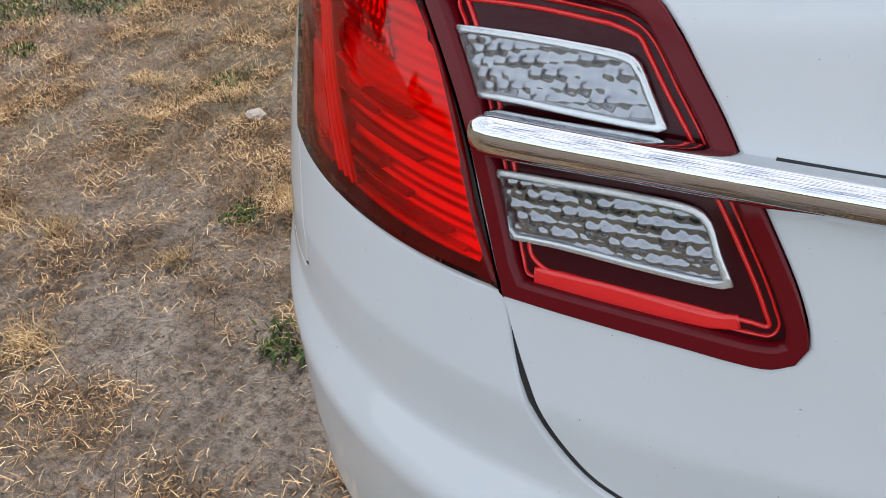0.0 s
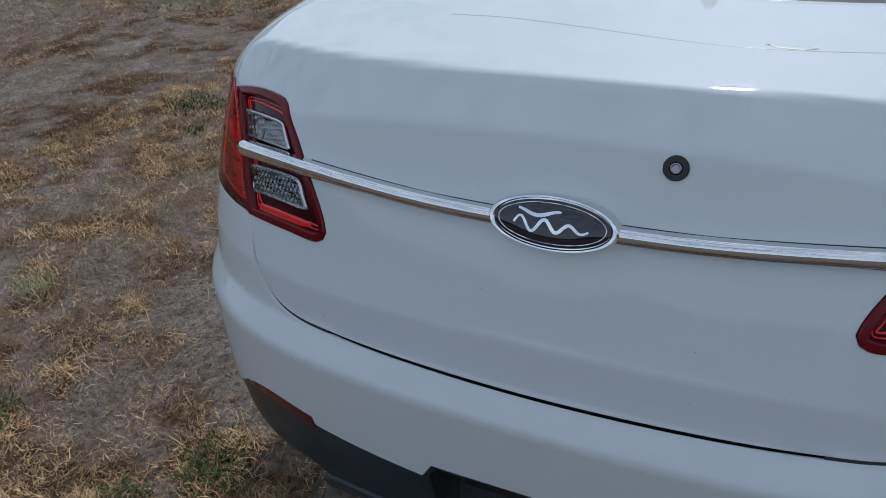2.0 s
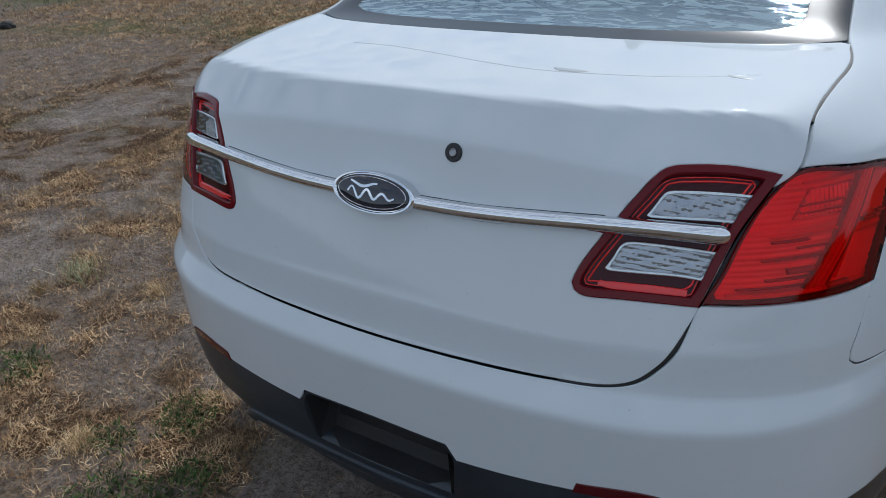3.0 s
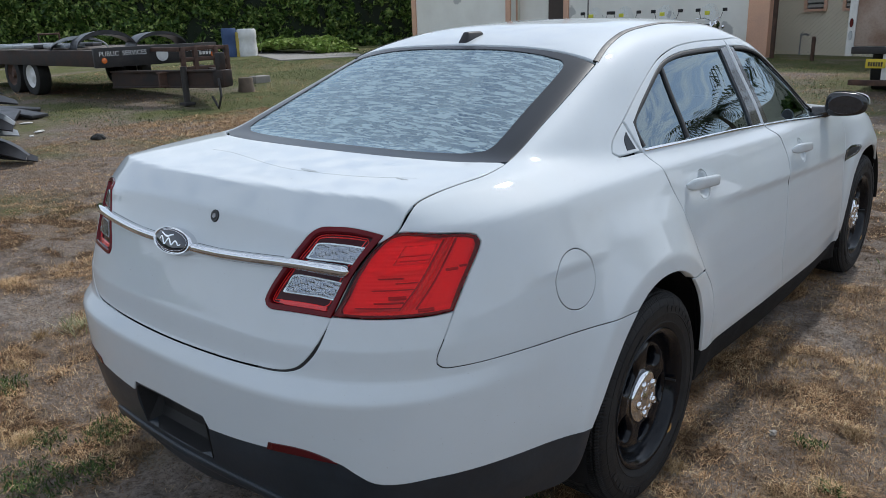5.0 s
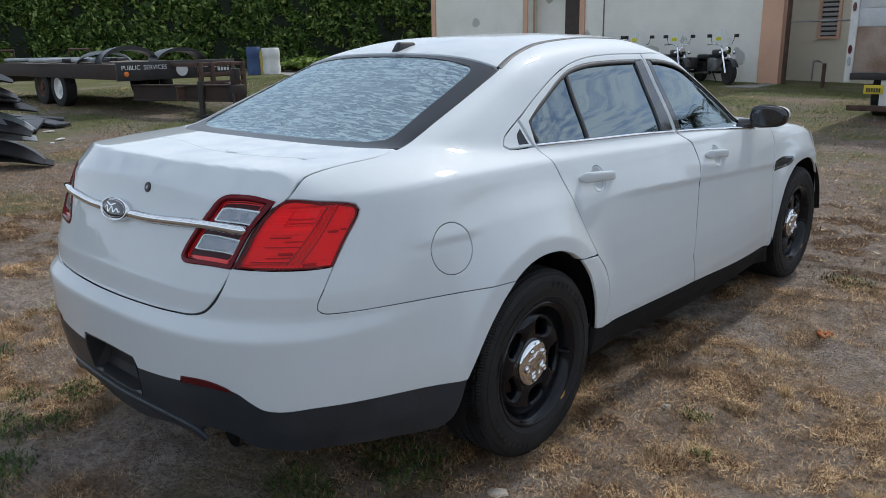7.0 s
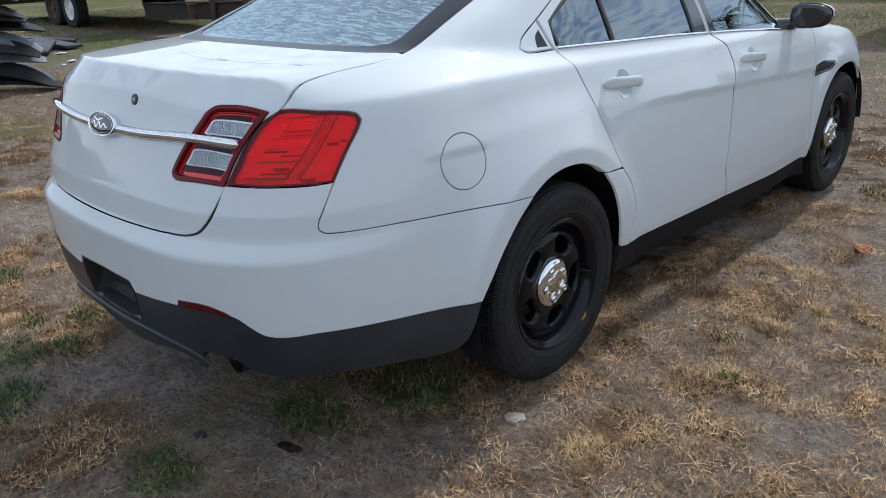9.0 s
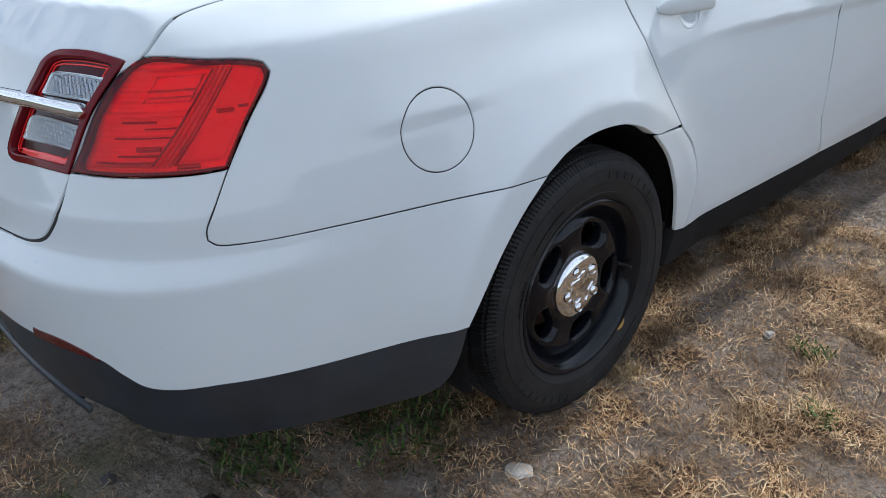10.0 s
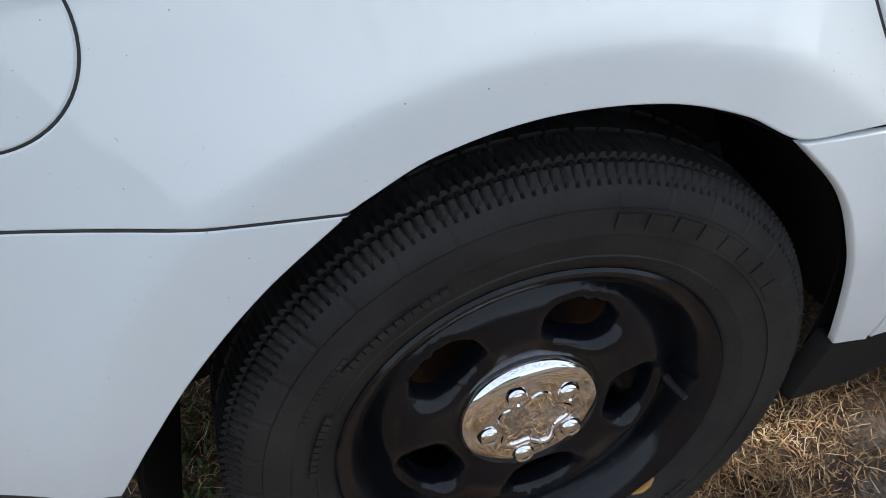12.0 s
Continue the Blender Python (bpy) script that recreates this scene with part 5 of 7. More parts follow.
def thatch(x, y):
    """How thickly dead grass lies, from 0 to 1."""
    worn_bare = 0.92 * np.exp(-((x - 0.35) / 0.75) ** 2 - ((y + 0.95) / 0.42) ** 2)
    for cx, cy, r in ((-1.22, -0.45, 0.24), (1.05, -0.28, 0.20), (1.0, 0.72, 0.24), (1.34, 2.2, 0.35), (-1.75, 0.15, 0.3), (-2.0, -0.35, 0.28)):
        worn_bare = np.maximum(worn_bare, 0.9 * np.exp(-(((x - cx) / r) ** 2 + ((y - cy) / r) ** 2)))
    return ramp(rough_field(x + 20, y + 20, 0.75, 51), 0.25, 0.43) * (1 - worn_bare)


def clumps(x, y):
    """Small tufts within the dead grass."""
    return ramp(rough_field(x + 7, y + 3, 0.16, 61, 3), 0.40, 0.60)


EARTH = material("dry earth and thatch", (0.2, 0.16, 0.12), 0.95, spec=0.15)
_w = place(EARTH)
_big, _mid, _fine = grain(EARTH, _w, 1.1, 6, 0.65), grain(EARTH, _w, 9, 8, 0.7), grain(EARTH, _w, 90, 6, 0.7)
_soil = shades(EARTH, _mid, (0.3, (0.17, 0.138, 0.115)), (0.5, (0.32, 0.27, 0.23)), (0.7, (0.47, 0.41, 0.355)))
_straw = shades(EARTH, _fine, (0.34, (0.052, 0.034, 0.018)), (0.5, (0.224, 0.146, 0.075)), (0.66, (0.569, 0.374, 0.178)))
_shade_mask = node(EARTH, "Attribute")
_shade_mask.attribute_name = "litter"
# decayed thatch, darkened to paint in the shade between the straws
_mulch_shade = shades(EARTH, _fine, (0.36, (0.032, 0.019, 0.010)), (0.55, (0.107, 0.065, 0.035)), (0.7, (0.284, 0.176, 0.084)))
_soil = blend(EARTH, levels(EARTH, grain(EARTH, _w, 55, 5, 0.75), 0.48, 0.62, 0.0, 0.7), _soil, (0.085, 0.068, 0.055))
_dry = blend(EARTH, _shade_mask.outputs["Fac"], blend(EARTH, levels(EARTH, _big, 0.48, 0.62, 0.0, 0.3), _soil, _straw), _mulch_shade)
_green = shades(EARTH, _fine, (0.3, (0.040, 0.048, 0.016)), (0.55, (0.135, 0.145, 0.048)), (0.75, (0.29, 0.26, 0.115)))
_sep = node(EARTH, "SeparateXYZ")
join(EARTH, _w, _sep.inputs[0])
_left = levels(EARTH, _sep.outputs["X"], -3.5, -9.5, 0.0, 0.65)
_far = node(EARTH, "Math")
_far.operation = "ADD"
join(EARTH, levels(EARTH, _sep.outputs["Y"], 2.0, 15.0), _far.inputs[0])
join(EARTH, _left, _far.inputs[1])
_ahead = _far.outputs[0]
_patch = grain(EARTH, _w, 0.45, 5, 0.6)
_sum = node(EARTH, "Math")
_sum.operation = "MULTIPLY_ADD"
_sum.inputs[1].default_value = 0.22
join(EARTH, _ahead, _sum.inputs[0])
join(EARTH, _patch, _sum.inputs[2])
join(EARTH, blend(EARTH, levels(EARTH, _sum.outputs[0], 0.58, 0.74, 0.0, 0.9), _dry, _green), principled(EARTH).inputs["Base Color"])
_lump = node(EARTH, "Math")
_lump.operation, _lump.inputs[1].default_value = "MULTIPLY_ADD", 2.0
join(EARTH, _mid, _lump.inputs[0])
join(EARTH, _fine, _lump.inputs[2])
bumped(EARTH, _lump.outputs[0], 1.0, 0.025)
gx = np.r_[-400, -150, -80, np.linspace(-45, -6, 50), np.arange(-5.6, -2.0, 0.04), np.arange(-2.0, 1.5, 0.0135), np.arange(1.5, 4.6, 0.04), np.linspace(5, 45, 40), 80, 150, 400]
gy = np.r_[-400, -150, -80, np.linspace(-45, -4, 40), np.arange(-3.0, -1.4, 0.04), np.arange(-1.4, 0.3, 0.0135), np.arange(0.3, 6.0, 0.04), np.linspace(6.5, 45, 50), 80, 150, 400]
nx, ny = len(gx), len(gy)
mx, my = np.meshgrid(gx, gy)
mz = ground_height(mx, my)
ground = new("ground", mesh_of("ground", np.stack([mx, my, mz], -1).reshape(-1, 3), [(j * nx + i, j * nx + i + 1, (j + 1) * nx + i + 1, (j + 1) * nx + i) for j in range(ny - 1) for i in range(nx - 1)], mats=[EARTH]))
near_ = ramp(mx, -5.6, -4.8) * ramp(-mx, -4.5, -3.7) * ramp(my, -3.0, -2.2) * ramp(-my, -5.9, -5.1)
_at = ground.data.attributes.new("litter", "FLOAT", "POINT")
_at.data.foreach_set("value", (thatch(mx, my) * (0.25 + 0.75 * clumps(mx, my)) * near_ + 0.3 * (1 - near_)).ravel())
tagged(ground, "dry sandy earth with dead grass and weeds", "ground", kind="structure")


def blades(name, x, y, length, width, lie, mat, label, rng, curl=0.4, plain=False):
    """Many thin bent leaves of grass, joined."""
    n = len(x)
    a, up = rng.rand(n) * 2 * np.pi, lie(n)
    z = ground_height(x, y)
    d = np.stack([np.cos(a) * np.cos(up), np.sin(a) * np.cos(up), np.sin(up)], 1)
    s = np.stack([-np.sin(a), np.cos(a), 0.25 * (rng.rand(n) - 0.5)], 1) * (width * (0.6 + 0.8 * rng.rand(n)))[:, None] / 2
    p = np.stack([x, y, z + 0.002 + 0.012 * rng.rand(n) * (up < 0.6)], 1)
    bend = np.stack([curl * (rng.rand(n) - 0.5), curl * (rng.rand(n) - 0.5), -0.35 * curl * np.ones(n)], 1)
    ln = length[:, None]
    mid, tip = p + d * ln * 0.55, p + d * ln + bend * ln * 0.6
    tip[:, 2] = np.maximum(tip[:, 2], z + 0.002)
    if plain:
        me = bpy.data.meshes.new(name)
        me.vertices.add(3 * n)
        me.vertices.foreach_set("co", np.stack([p - s, p + s, tip], 1).ravel())
        me.loops.add(3 * n)
        me.loops.foreach_set("vertex_index", np.arange(3 * n))
        me.polygons.add(n)
        me.polygons.foreach_set("loop_start", 3 * np.arange(n))
        me.materials.append(mat)
        me.update(calc_edges=True)
        return tagged(new(name, me), label, "grass", kind="stuff")
    v = np.stack([p - s, p + s, mid + s * 0.8, mid - s * 0.8, tip], 1).reshape(-1, 3)
    k = 5 * np.arange(n)[:, None]
    me = bpy.data.meshes.new(name)
    me.vertices.add(5 * n)
    me.vertices.foreach_set("co", v.ravel())
    loops = np.concatenate([k + np.array([0, 1, 2, 3]), k + np.array([3, 2, 4])], 1).ravel()
    me.loops.add(7 * n)
    me.loops.foreach_set("vertex_index", loops)
    me.polygons.add(2 * n)
    me.polygons.foreach_set("loop_start", (7 * np.arange(n)[:, None] + np.array([0, 4])).ravel())
    me.materials.append(mat)
    me.update(calc_edges=True)
    return tagged(new(name, me), label, "grass", kind="stuff")


def leafy(name, *stops, rough=0.7):
    m = material(name, stops[0][1], rough, spec=0.25)
    g_ = node(m, "NewGeometry")
    c_ = shades(m, g_.outputs["Random Per Island"], *stops)
    old = tuple(0.38 * v for v in stops[1][1])
    join(m, blend(m, levels(m, grain(m, place(m), 7.0, 5, 0.6), 0.44, 0.62, 0.0, 0.8), c_, old), principled(m).inputs["Base Color"])
    return m


STRAW = leafy("dead grass", (0.0, (0.079, 0.044, 0.024)), (0.35, (0.346, 0.194, 0.091)), (0.7, (0.663, 0.416, 0.206)), (1.0, (0.902, 0.727, 0.437)))
GREEN = leafy("green weeds", (0.0, (0.025, 0.05, 0.012)), (0.6, (0.065, 0.11, 0.025)), (1.0, (0.15, 0.19, 0.05)))
rng = np.random.RandomState(7)


def sown(n, x0, x1, y0, y1, least=0.0):
    x, y = x0 + (x1 - x0) * rng.rand(n), y0 + (y1 - y0) * rng.rand(n)
    keep = rng.rand(n) < least + (1 - least) * thatch(x, y) * (0.3 + 0.7 * clumps(x, y))
    return x[keep], y[keep]


for n, x0, x1, y0, y1, least in ((440000, 0.7, 3.0, -1.7, 3.0, 0.06), (380000, -3.4, -0.6, -1.7, 2.8, 0.05), (80000, -0.7, 0.8, -2.0, 0.2, 0.03), (110000, -6.5, 5.5, 2.8, 8.0, 0.12), (260000, -9.0, -3.4, -2.0, 6.0, 0.10)):
    x, y = sown(n, x0, x1, y0, y1, least)
    wide = 0.0016 + 0.0018 * ramp(y, 2.0, 4.5) + 0.0022 * ramp(-x, 3.3, 5.0) + 0.0006 * ramp(np.abs(x), 2.0, 3.0)
    blades("dry_grass", x, y, 0.010 + 0.040 * rng.rand(len(x)) ** 1.8 + 0.02 * ramp(y, 2.5, 4), wide, lambda k: 0.06 + 1.1 * rng.rand(k) ** 1.4, STRAW, "matted dead straw-coloured grass on bare earth", rng, 0.55, y0 > 2 or x1 < -3)
# dead tussocks standing up a little
xs, ys = [], []
for k in range(260):
    cx, cy = rng.uniform(-3.4, 3.0), rng.uniform(-1.7, 3.2)
    if thatch(np.array(cx), np.array(cy)) < 0.35 or (abs(cx) < 0.9 and cy > -0.9):
        continue
    m_ = rng.randint(80, 260)
    r_ = rng.uniform(0.015, 0.045)
    xs.append(cx + r_ * rng.randn(m_))
    ys.append(cy + r_ * rng.randn(m_))
xs.append(1.27 + 0.045 * rng.randn(260))
ys.append(-0.36 + 0.045 * rng.randn(260))
x, y = np.concatenate(xs), np.concatenate(ys)
TUSSOCK = leafy("dead tussocks", (0.0, (0.220, 0.140, 0.064)), (0.4, (0.506, 0.340, 0.166)), (1.0, (0.792, 0.580, 0.331)))
blades("dead_tussock_grass", x, y, 0.02 + 0.035 * rng.rand(len(x)), 0.0022, lambda k: 0.35 + 0.9 * rng.rand(k), TUSSOCK, "pale dead grass standing in small tussocks", rng, 0.8)
# stray longer stalks
x, y = sown(3500, -4, 4, -2, 4, 0.2)
blades("dry_stalks", x, y, 0.05 + 0.07 * rng.rand(len(x)), 0.0018, lambda k: 0.05 + 0.8 * rng.rand(k), STRAW, "loose pale dead grass stalks", rng, 0.7)
# green weeds in low mats
mats = [(-3.0, 1.3, 0.22), (-2.63, 1.46, 0.22), (-2.5, 1.75, 0.2), (-2.72, 0.98, 0.07), (-1.17, -0.33, 0.09), (-1.45, 0.09, 0.06), (-1.79, 0.85, 0.09), (1.272, 0.617, 0.06), (1.227, 2.945, 0.16), (-0.77, -1.1, 0.1), (-1.79, -1.04, 0.14), (-1.03, -0.90, 0.12),
        (-1.16, -1.12, 0.10), (-0.88, -1.27, 0.18), (-0.99, -0.96, 0.10), (0.60, -0.41, 0.22), (0.35, -1.26, 0.14), (0.42, -0.75, 0.16), (1.7, 2.6, 0.16), (1.95, 1.55, 0.08), (2.4, 0.7, 0.07), (-0.45, -1.5, 0.15), (1.42, 0.35, 0.05), (-0.54, -1.38, 0.13)]
xs, ys = [], []
for cx, cy, r in mats:
    k = int(14000 * r * r) + 60
    rr, aa = r * np.sqrt(rng.rand(k)) * (0.6 + 0.6 * rng.rand(k)), 2 * np.pi * rng.rand(k)
    xs.append(cx + rr * np.cos(aa))
    ys.append(cy + rr * np.sin(aa) * 0.8)
x, y = np.concatenate(xs), np.concatenate(ys)
blades("green_weeds", x, y, 0.012 + 0.026 * rng.rand(len(x)), 0.006, lambda k: 0.3 + 0.9 * rng.rand(k), GREEN, "low green weeds growing in the dry earth", rng)
# the pale tussock
k = 90
x, y = -2.2 + 0.05 * rng.randn(k), -0.50 + 0.05 * rng.randn(k)
PALE = leafy("pale tussock", (0.0, (0.22, 0.25, 0.10)), (0.6, (0.45, 0.43, 0.24)), (1.0, (0.6, 0.56, 0.38)))
blades("pale_tussock", x, y, 0.06 + 0.07 * rng.rand(k), 0.004, lambda q: 0.5 + 0.7 * rng.rand(q), PALE, "pale half-dry grass tussock", rng)
# rougher grass towards the yard's far side
n = 150000
x, y = -20 + 26 * rng.rand(n), 3 + 17 * rng.rand(n)
far_green = ramp(rough_field(x + 40, y + 40, 1.8, 71) + 0.010 * (y - 4) + 0.012 * np.clip(-x - 4, 0, 9), 0.52, 0.64)
pick = rng.rand(n)
for name, mat, label, keep in (("far_green_grass", GREEN, "rough green grass", pick < far_green * 0.9), ("far_dry_grass", STRAW, "rough dead grass", pick > 0.5 + 0.5 * far_green - 0.3 * ramp(rough_field(x, y, 1.1, 77), 0.5, 0.62))):
    blades(name, x[keep], y[keep], 0.025 + 0.045 * rng.rand(keep.sum()), 0.011, lambda k: 0.15 + 0.8 * rng.rand(k), mat, label, rng, plain=True)


def pebble(name, x, y, sx, sy, sz, mat, label, seed, category="stone"):
    bm = bmesh.new()
    bmesh.ops.create_icosphere(bm, subdivisions=3, radius=1)
    for v in bm.verts:
        k = 1 + 0.35 * (noise.noise(v.co * 1.6 + Vector((seed, 0, 0))))
        v.co = Vector((v.co.x * sx, v.co.y * sy, v.co.z * sz)) * k
    me = bpy.data.meshes.new(name)
    bm.to_mesh(me)
    bm.free()
    me.materials.append(mat)
    ob = new(name, me)
    ob.matrix_basis = pose(x, y, float(ground_height(x, y)) + sz * 0.5, 0, 0, seed * 40)
    return tagged(ob, label, category)


STONE = worn("pale stone", (0.302, 0.281, 0.245), (0.396, 0.374, 0.338), 30, 0.85)
pebble("stone", 0.985, -0.337, 0.036, 0.026, 0.006, STONE, "flat pale stone lying in the sand", 1)
pebble("stone", 1.142, 0.619, 0.018, 0.014, 0.012, STONE, "small pale stone on dead grass", 2)
pebble("stone", 2.06, 0.98, 0.03, 0.02, 0.012, STONE, "small pale stone on bare sand", 3)
pebble("stone", -1.62, 0.63, 0.035, 0.03, 0.012, STONE, "flat pale stone among straw", 4)
pebble("stone", 1.5, -0.1, 0.012, 0.012, 0.008, STONE, "tiny pale stone in the sand", 5)
ORANGE = worn("orange peel", (0.42, 0.13, 0.035), (0.55, 0.20, 0.06), 40, 0.6)
peel = thing("orange_peel", "curled strip of orange peel on bare sand", "litter", at=pose(1.395, 1.88, float(ground_height(1.395, 1.88)) + 0.008))
for k, (turn_, r_) in enumerate(((0, 0.034), (70, 0.026))):
    bm = bmesh.new()
    tube(bm, [(r_ * math.cos(a) * (1 + 0.15 * math.sin(3 * a)), r_ * math.sin(a), 0.008 * k + 0.010 * math.sin(2 * a + k)) for a in np.linspace(radians(turn_), radians(turn_ + 300), 22)], [0.004 + 0.006 * math.sin(math.pi * j / 21) for j in range(22)], 8)
    part("strip", bm, ORANGE, peel)
OIL = material("oil-soaked earth", (0.012, 0.010, 0.009), 0.5)
for ox, oy, reach, tall_ in ((0.53, -0.92, 0.056, 0.45), (0.256, -1.08, 0.030, 0.6)):
    bm = bmesh.new()
    rim_ = []
    for k in range(40):
        a = 2 * math.pi * k / 40
        r = reach * (1 + 0.45 * noise.noise(Vector((math.cos(a) * 1.8, math.sin(a) * 1.8, 3 + ox))))
        px_, py_ = ox + r * math.cos(a), oy + tall_ * r * math.sin(a)
        rim_.append(bm.verts.new((px_, py_, float(ground_height(px_, py_)) + 0.004)))
    mid = bm.verts.new((ox, oy, float(ground_height(ox, oy)) + 0.006))
    for a, b in zip(rim_, rim_[1:] + rim_[:1]):
        bm.faces.new((mid, a, b))
    me = bpy.data.meshes.new("oil_stain")
    bm.to_mesh(me)
    bm.free()
    me.materials.append(OIL)
    tagged(new("oil_stain", me), "small black oil stain on the sand", "stain")

# crumbs of dry earth on the bare patches
n = 60000
x, y = np.r_[0.2 + 2.3 * rng.rand(n), -2.6 + 2.2 * rng.rand(n)], np.r_[-1.6 + 4.2 * rng.rand(n), -1.6 + 3.4 * rng.rand(n)]
keep = rng.rand(2 * n) < 0.42 * (1 - thatch(x, y)) * ramp(rough_field(x, y, 0.3, 151, 3), 0.35, 0.6)
x, y = x[keep], y[keep]
n = len(x)
size = (0.0012 + 0.0042 * rng.rand(n) ** 3)[:, None, None]
corners = np.array([(1, 0, -0.5), (-0.5, 0.87, -0.5), (-0.5, -0.87, -0.5), (0, 0, 0.8)])[None] + 0.5 * rng.randn(n, 4, 3)
v = np.stack([x, y, ground_height(x, y) + 0.001], 1)[:, None] + corners * size
CRUMB = leafy("earth crumbs", (0.0, (0.12, 0.10, 0.085)), (0.5, (0.30, 0.26, 0.23)), (1.0, (0.50, 0.45, 0.40)), rough=0.95)
me = bpy.data.meshes.new("earth_crumbs")
me.vertices.add(4 * n)
me.vertices.foreach_set("co", v.ravel())
me.loops.add(12 * n)
me.loops.foreach_set("vertex_index", (4 * np.arange(n)[:, None] + np.array([0, 2, 1, 0, 1, 3, 1, 2, 3, 2, 0, 3])).ravel())
me.polygons.add(4 * n)
me.polygons.foreach_set("loop_start", 3 * np.arange(4 * n))
me.materials.append(CRUMB)
me.update(calc_edges=True)
tagged(new("earth_crumbs", me), "loose crumbs of dry grey-brown earth", "earth", kind="stuff")

PAPER = worn("dirty white litter", (0.62, 0.61, 0.58), (0.5, 0.48, 0.45), 20, 0.8)
for k, (x, y, sx) in enumerate(((-10.42, 2.68, 0.09), (-9.4, 2.44, 0.10), (-9.09, 2.2, 0.05))):
    pebble("litter", x, y, sx, 0.035, 0.015, PAPER, "scrap of dirty white litter on the grass", 11 + k, "litter")
pebble("lump", -8.09, 2.63, 0.09, 0.07, 0.06, material("black lump", (0.015, 0.014, 0.013), 0.7), "small black lump lying on dry earth", 15, "litter")


# ---- the yard behind: building, fence, hedge, trailer, truck, motorcycles, scrap ----
def gz(x, y):
    return float(ground_height(x, y))


def solid(name, mat, label="", kind="structure", smooth=False):
    """Starts a mesh for one piece; call the answer with a bmesh to finish it."""
    def finish(bm):
        me = bpy.data.meshes.new(name)
        bmesh.ops.recalc_face_normals(bm, faces=bm.faces)
        bm.to_mesh(me)
        bm.free()
        me.materials.append(mat)
        if smooth:
            me.polygons.foreach_set("use_smooth", [True] * len(me.polygons))
            me.set_sharp_from_angle(angle=radians(35))
        return tagged(new(name, me), label, "", "", kind)
    return finish


WALL = material("stained cream stucco", (0.70, 0.66, 0.57), 0.9, spec=0.2)
_w = place(WALL)
_a, _b, _c = grain(WALL, _w, 0.8, 5, 0.6), grain(WALL, _w, 40, 4), node(WALL, "TexVoronoi", Scale=0.75)
_warp = node(WALL, "VectorMath")
_warp.operation = "MULTIPLY_ADD"
_wild = node(WALL, "TexNoise", Scale=2.4, Detail=4.0)
join(WALL, _w, _wild.inputs["Vector"])
_warp.inputs[1].default_value = (0.5, 0.5, 0.5)
join(WALL, _wild.outputs["Color"], _warp.inputs[0])
join(WALL, _w, _warp.inputs[2])
join(WALL, _warp.outputs[0], _c.inputs["Vector"])
_base = blend(WALL, levels(WALL, _a, 0.4, 0.7), (0.84, 0.82, 0.75), (0.75, 0.72, 0.65))
_spots = levels(WALL, _c.outputs["Distance"], 0.16, 0.13)
_base = blend(WALL, _spots, _base, (0.50, 0.49, 0.46))
join(WALL, _base, principled(WALL).inputs["Base Color"])
bumped(WALL, _b, 0.3, 0.01)
CREAM = worn("cream stucco", (0.74, 0.67, 0.52), (0.66, 0.60, 0.48), 1.2, 0.9)
PEACH = worn("peach painted stucco", (0.70, 0.42, 0.28), (0.62, 0.38, 0.27), 2, 0.85)
BROWN = worn("dark brown door", (0.05, 0.035, 0.028), (0.07, 0.05, 0.04), 5, 0.6)
CONCRETE = worn("concrete slab", (0.32, 0.30, 0.27), (0.25, 0.235, 0.21), 2, 0.9)
Y0 = 20.2
bm = bmesh.new()
box(bm, -18.2, -13.8, Y0, Y0 + 0.25, 0.0, 5.0)
box(bm, -11.72, -5.8, Y0, Y0 + 0.25, 0.0, 5.0)
box(bm, -13.8, -12.62, Y0 + 0.5, Y0 + 0.75, 0.0, 5.0)
box(bm, -13.8, -11.72, Y0, Y0 + 0.25, 3.2, 5.0)
box(bm, -18.2, -17.95, Y0 + 0.26, Y0 + 9, 0.0, 5.0)
solid("wall_north", WALL, "stained cream stucco wall")(bm)
for name, x0, x1 in (("pilaster", -18.32, -18.12), ("pilaster", -14.02, -13.82), ("pilaster", -11.74, -11.55), ("pilaster", -5.85, -5.27)):
    bm = bmesh.new()
    box(bm, x0, x1, Y0 - 0.06, Y0 + 0.4, 0.0, 5.02, 0.015)
    solid("trim", PEACH, "peach painted pilaster")(bm)
bm = bmesh.new()
box(bm, -12.60, -11.74, Y0 + 0.42, Y0 + 0.48, 0.1, 3.2, 0.01)
solid("door_1", BROWN, "dark brown door in a recess")(bm)
bm = bmesh.new()
box(bm, -10.88, -10.84, Y0 - 0.02, Y0 + 0.02, 0.1, 5.0, 0.005)
solid("trim", worn("downpipe", (0.12, 0.11, 0.10), (0.2, 0.18, 0.16), 5, 0.6), "thin dark joint strip on the wall")(bm)
bm = bmesh.new()
box(bm, -18.2, -5.3, Y0 + 0.25, Y0 + 9, 5.0, 5.15)
solid("ceiling", CONCRETE, "flat roof slab")(bm)
bm = bmesh.new()
box(bm, -6.2, 9.0, Y0 + 1.6, Y0 + 1.85, 0.0, 4.5)
solid("wall_east", CREAM, "cream stucco wall behind the fence")(bm)
bm = bmesh.new()
box(bm, -18.4, -5.2, Y0 - 1.9, Y0, -0.1, 0.215, 0.02)
solid("pavement", CONCRETE, "concrete apron before the wall")(bm)
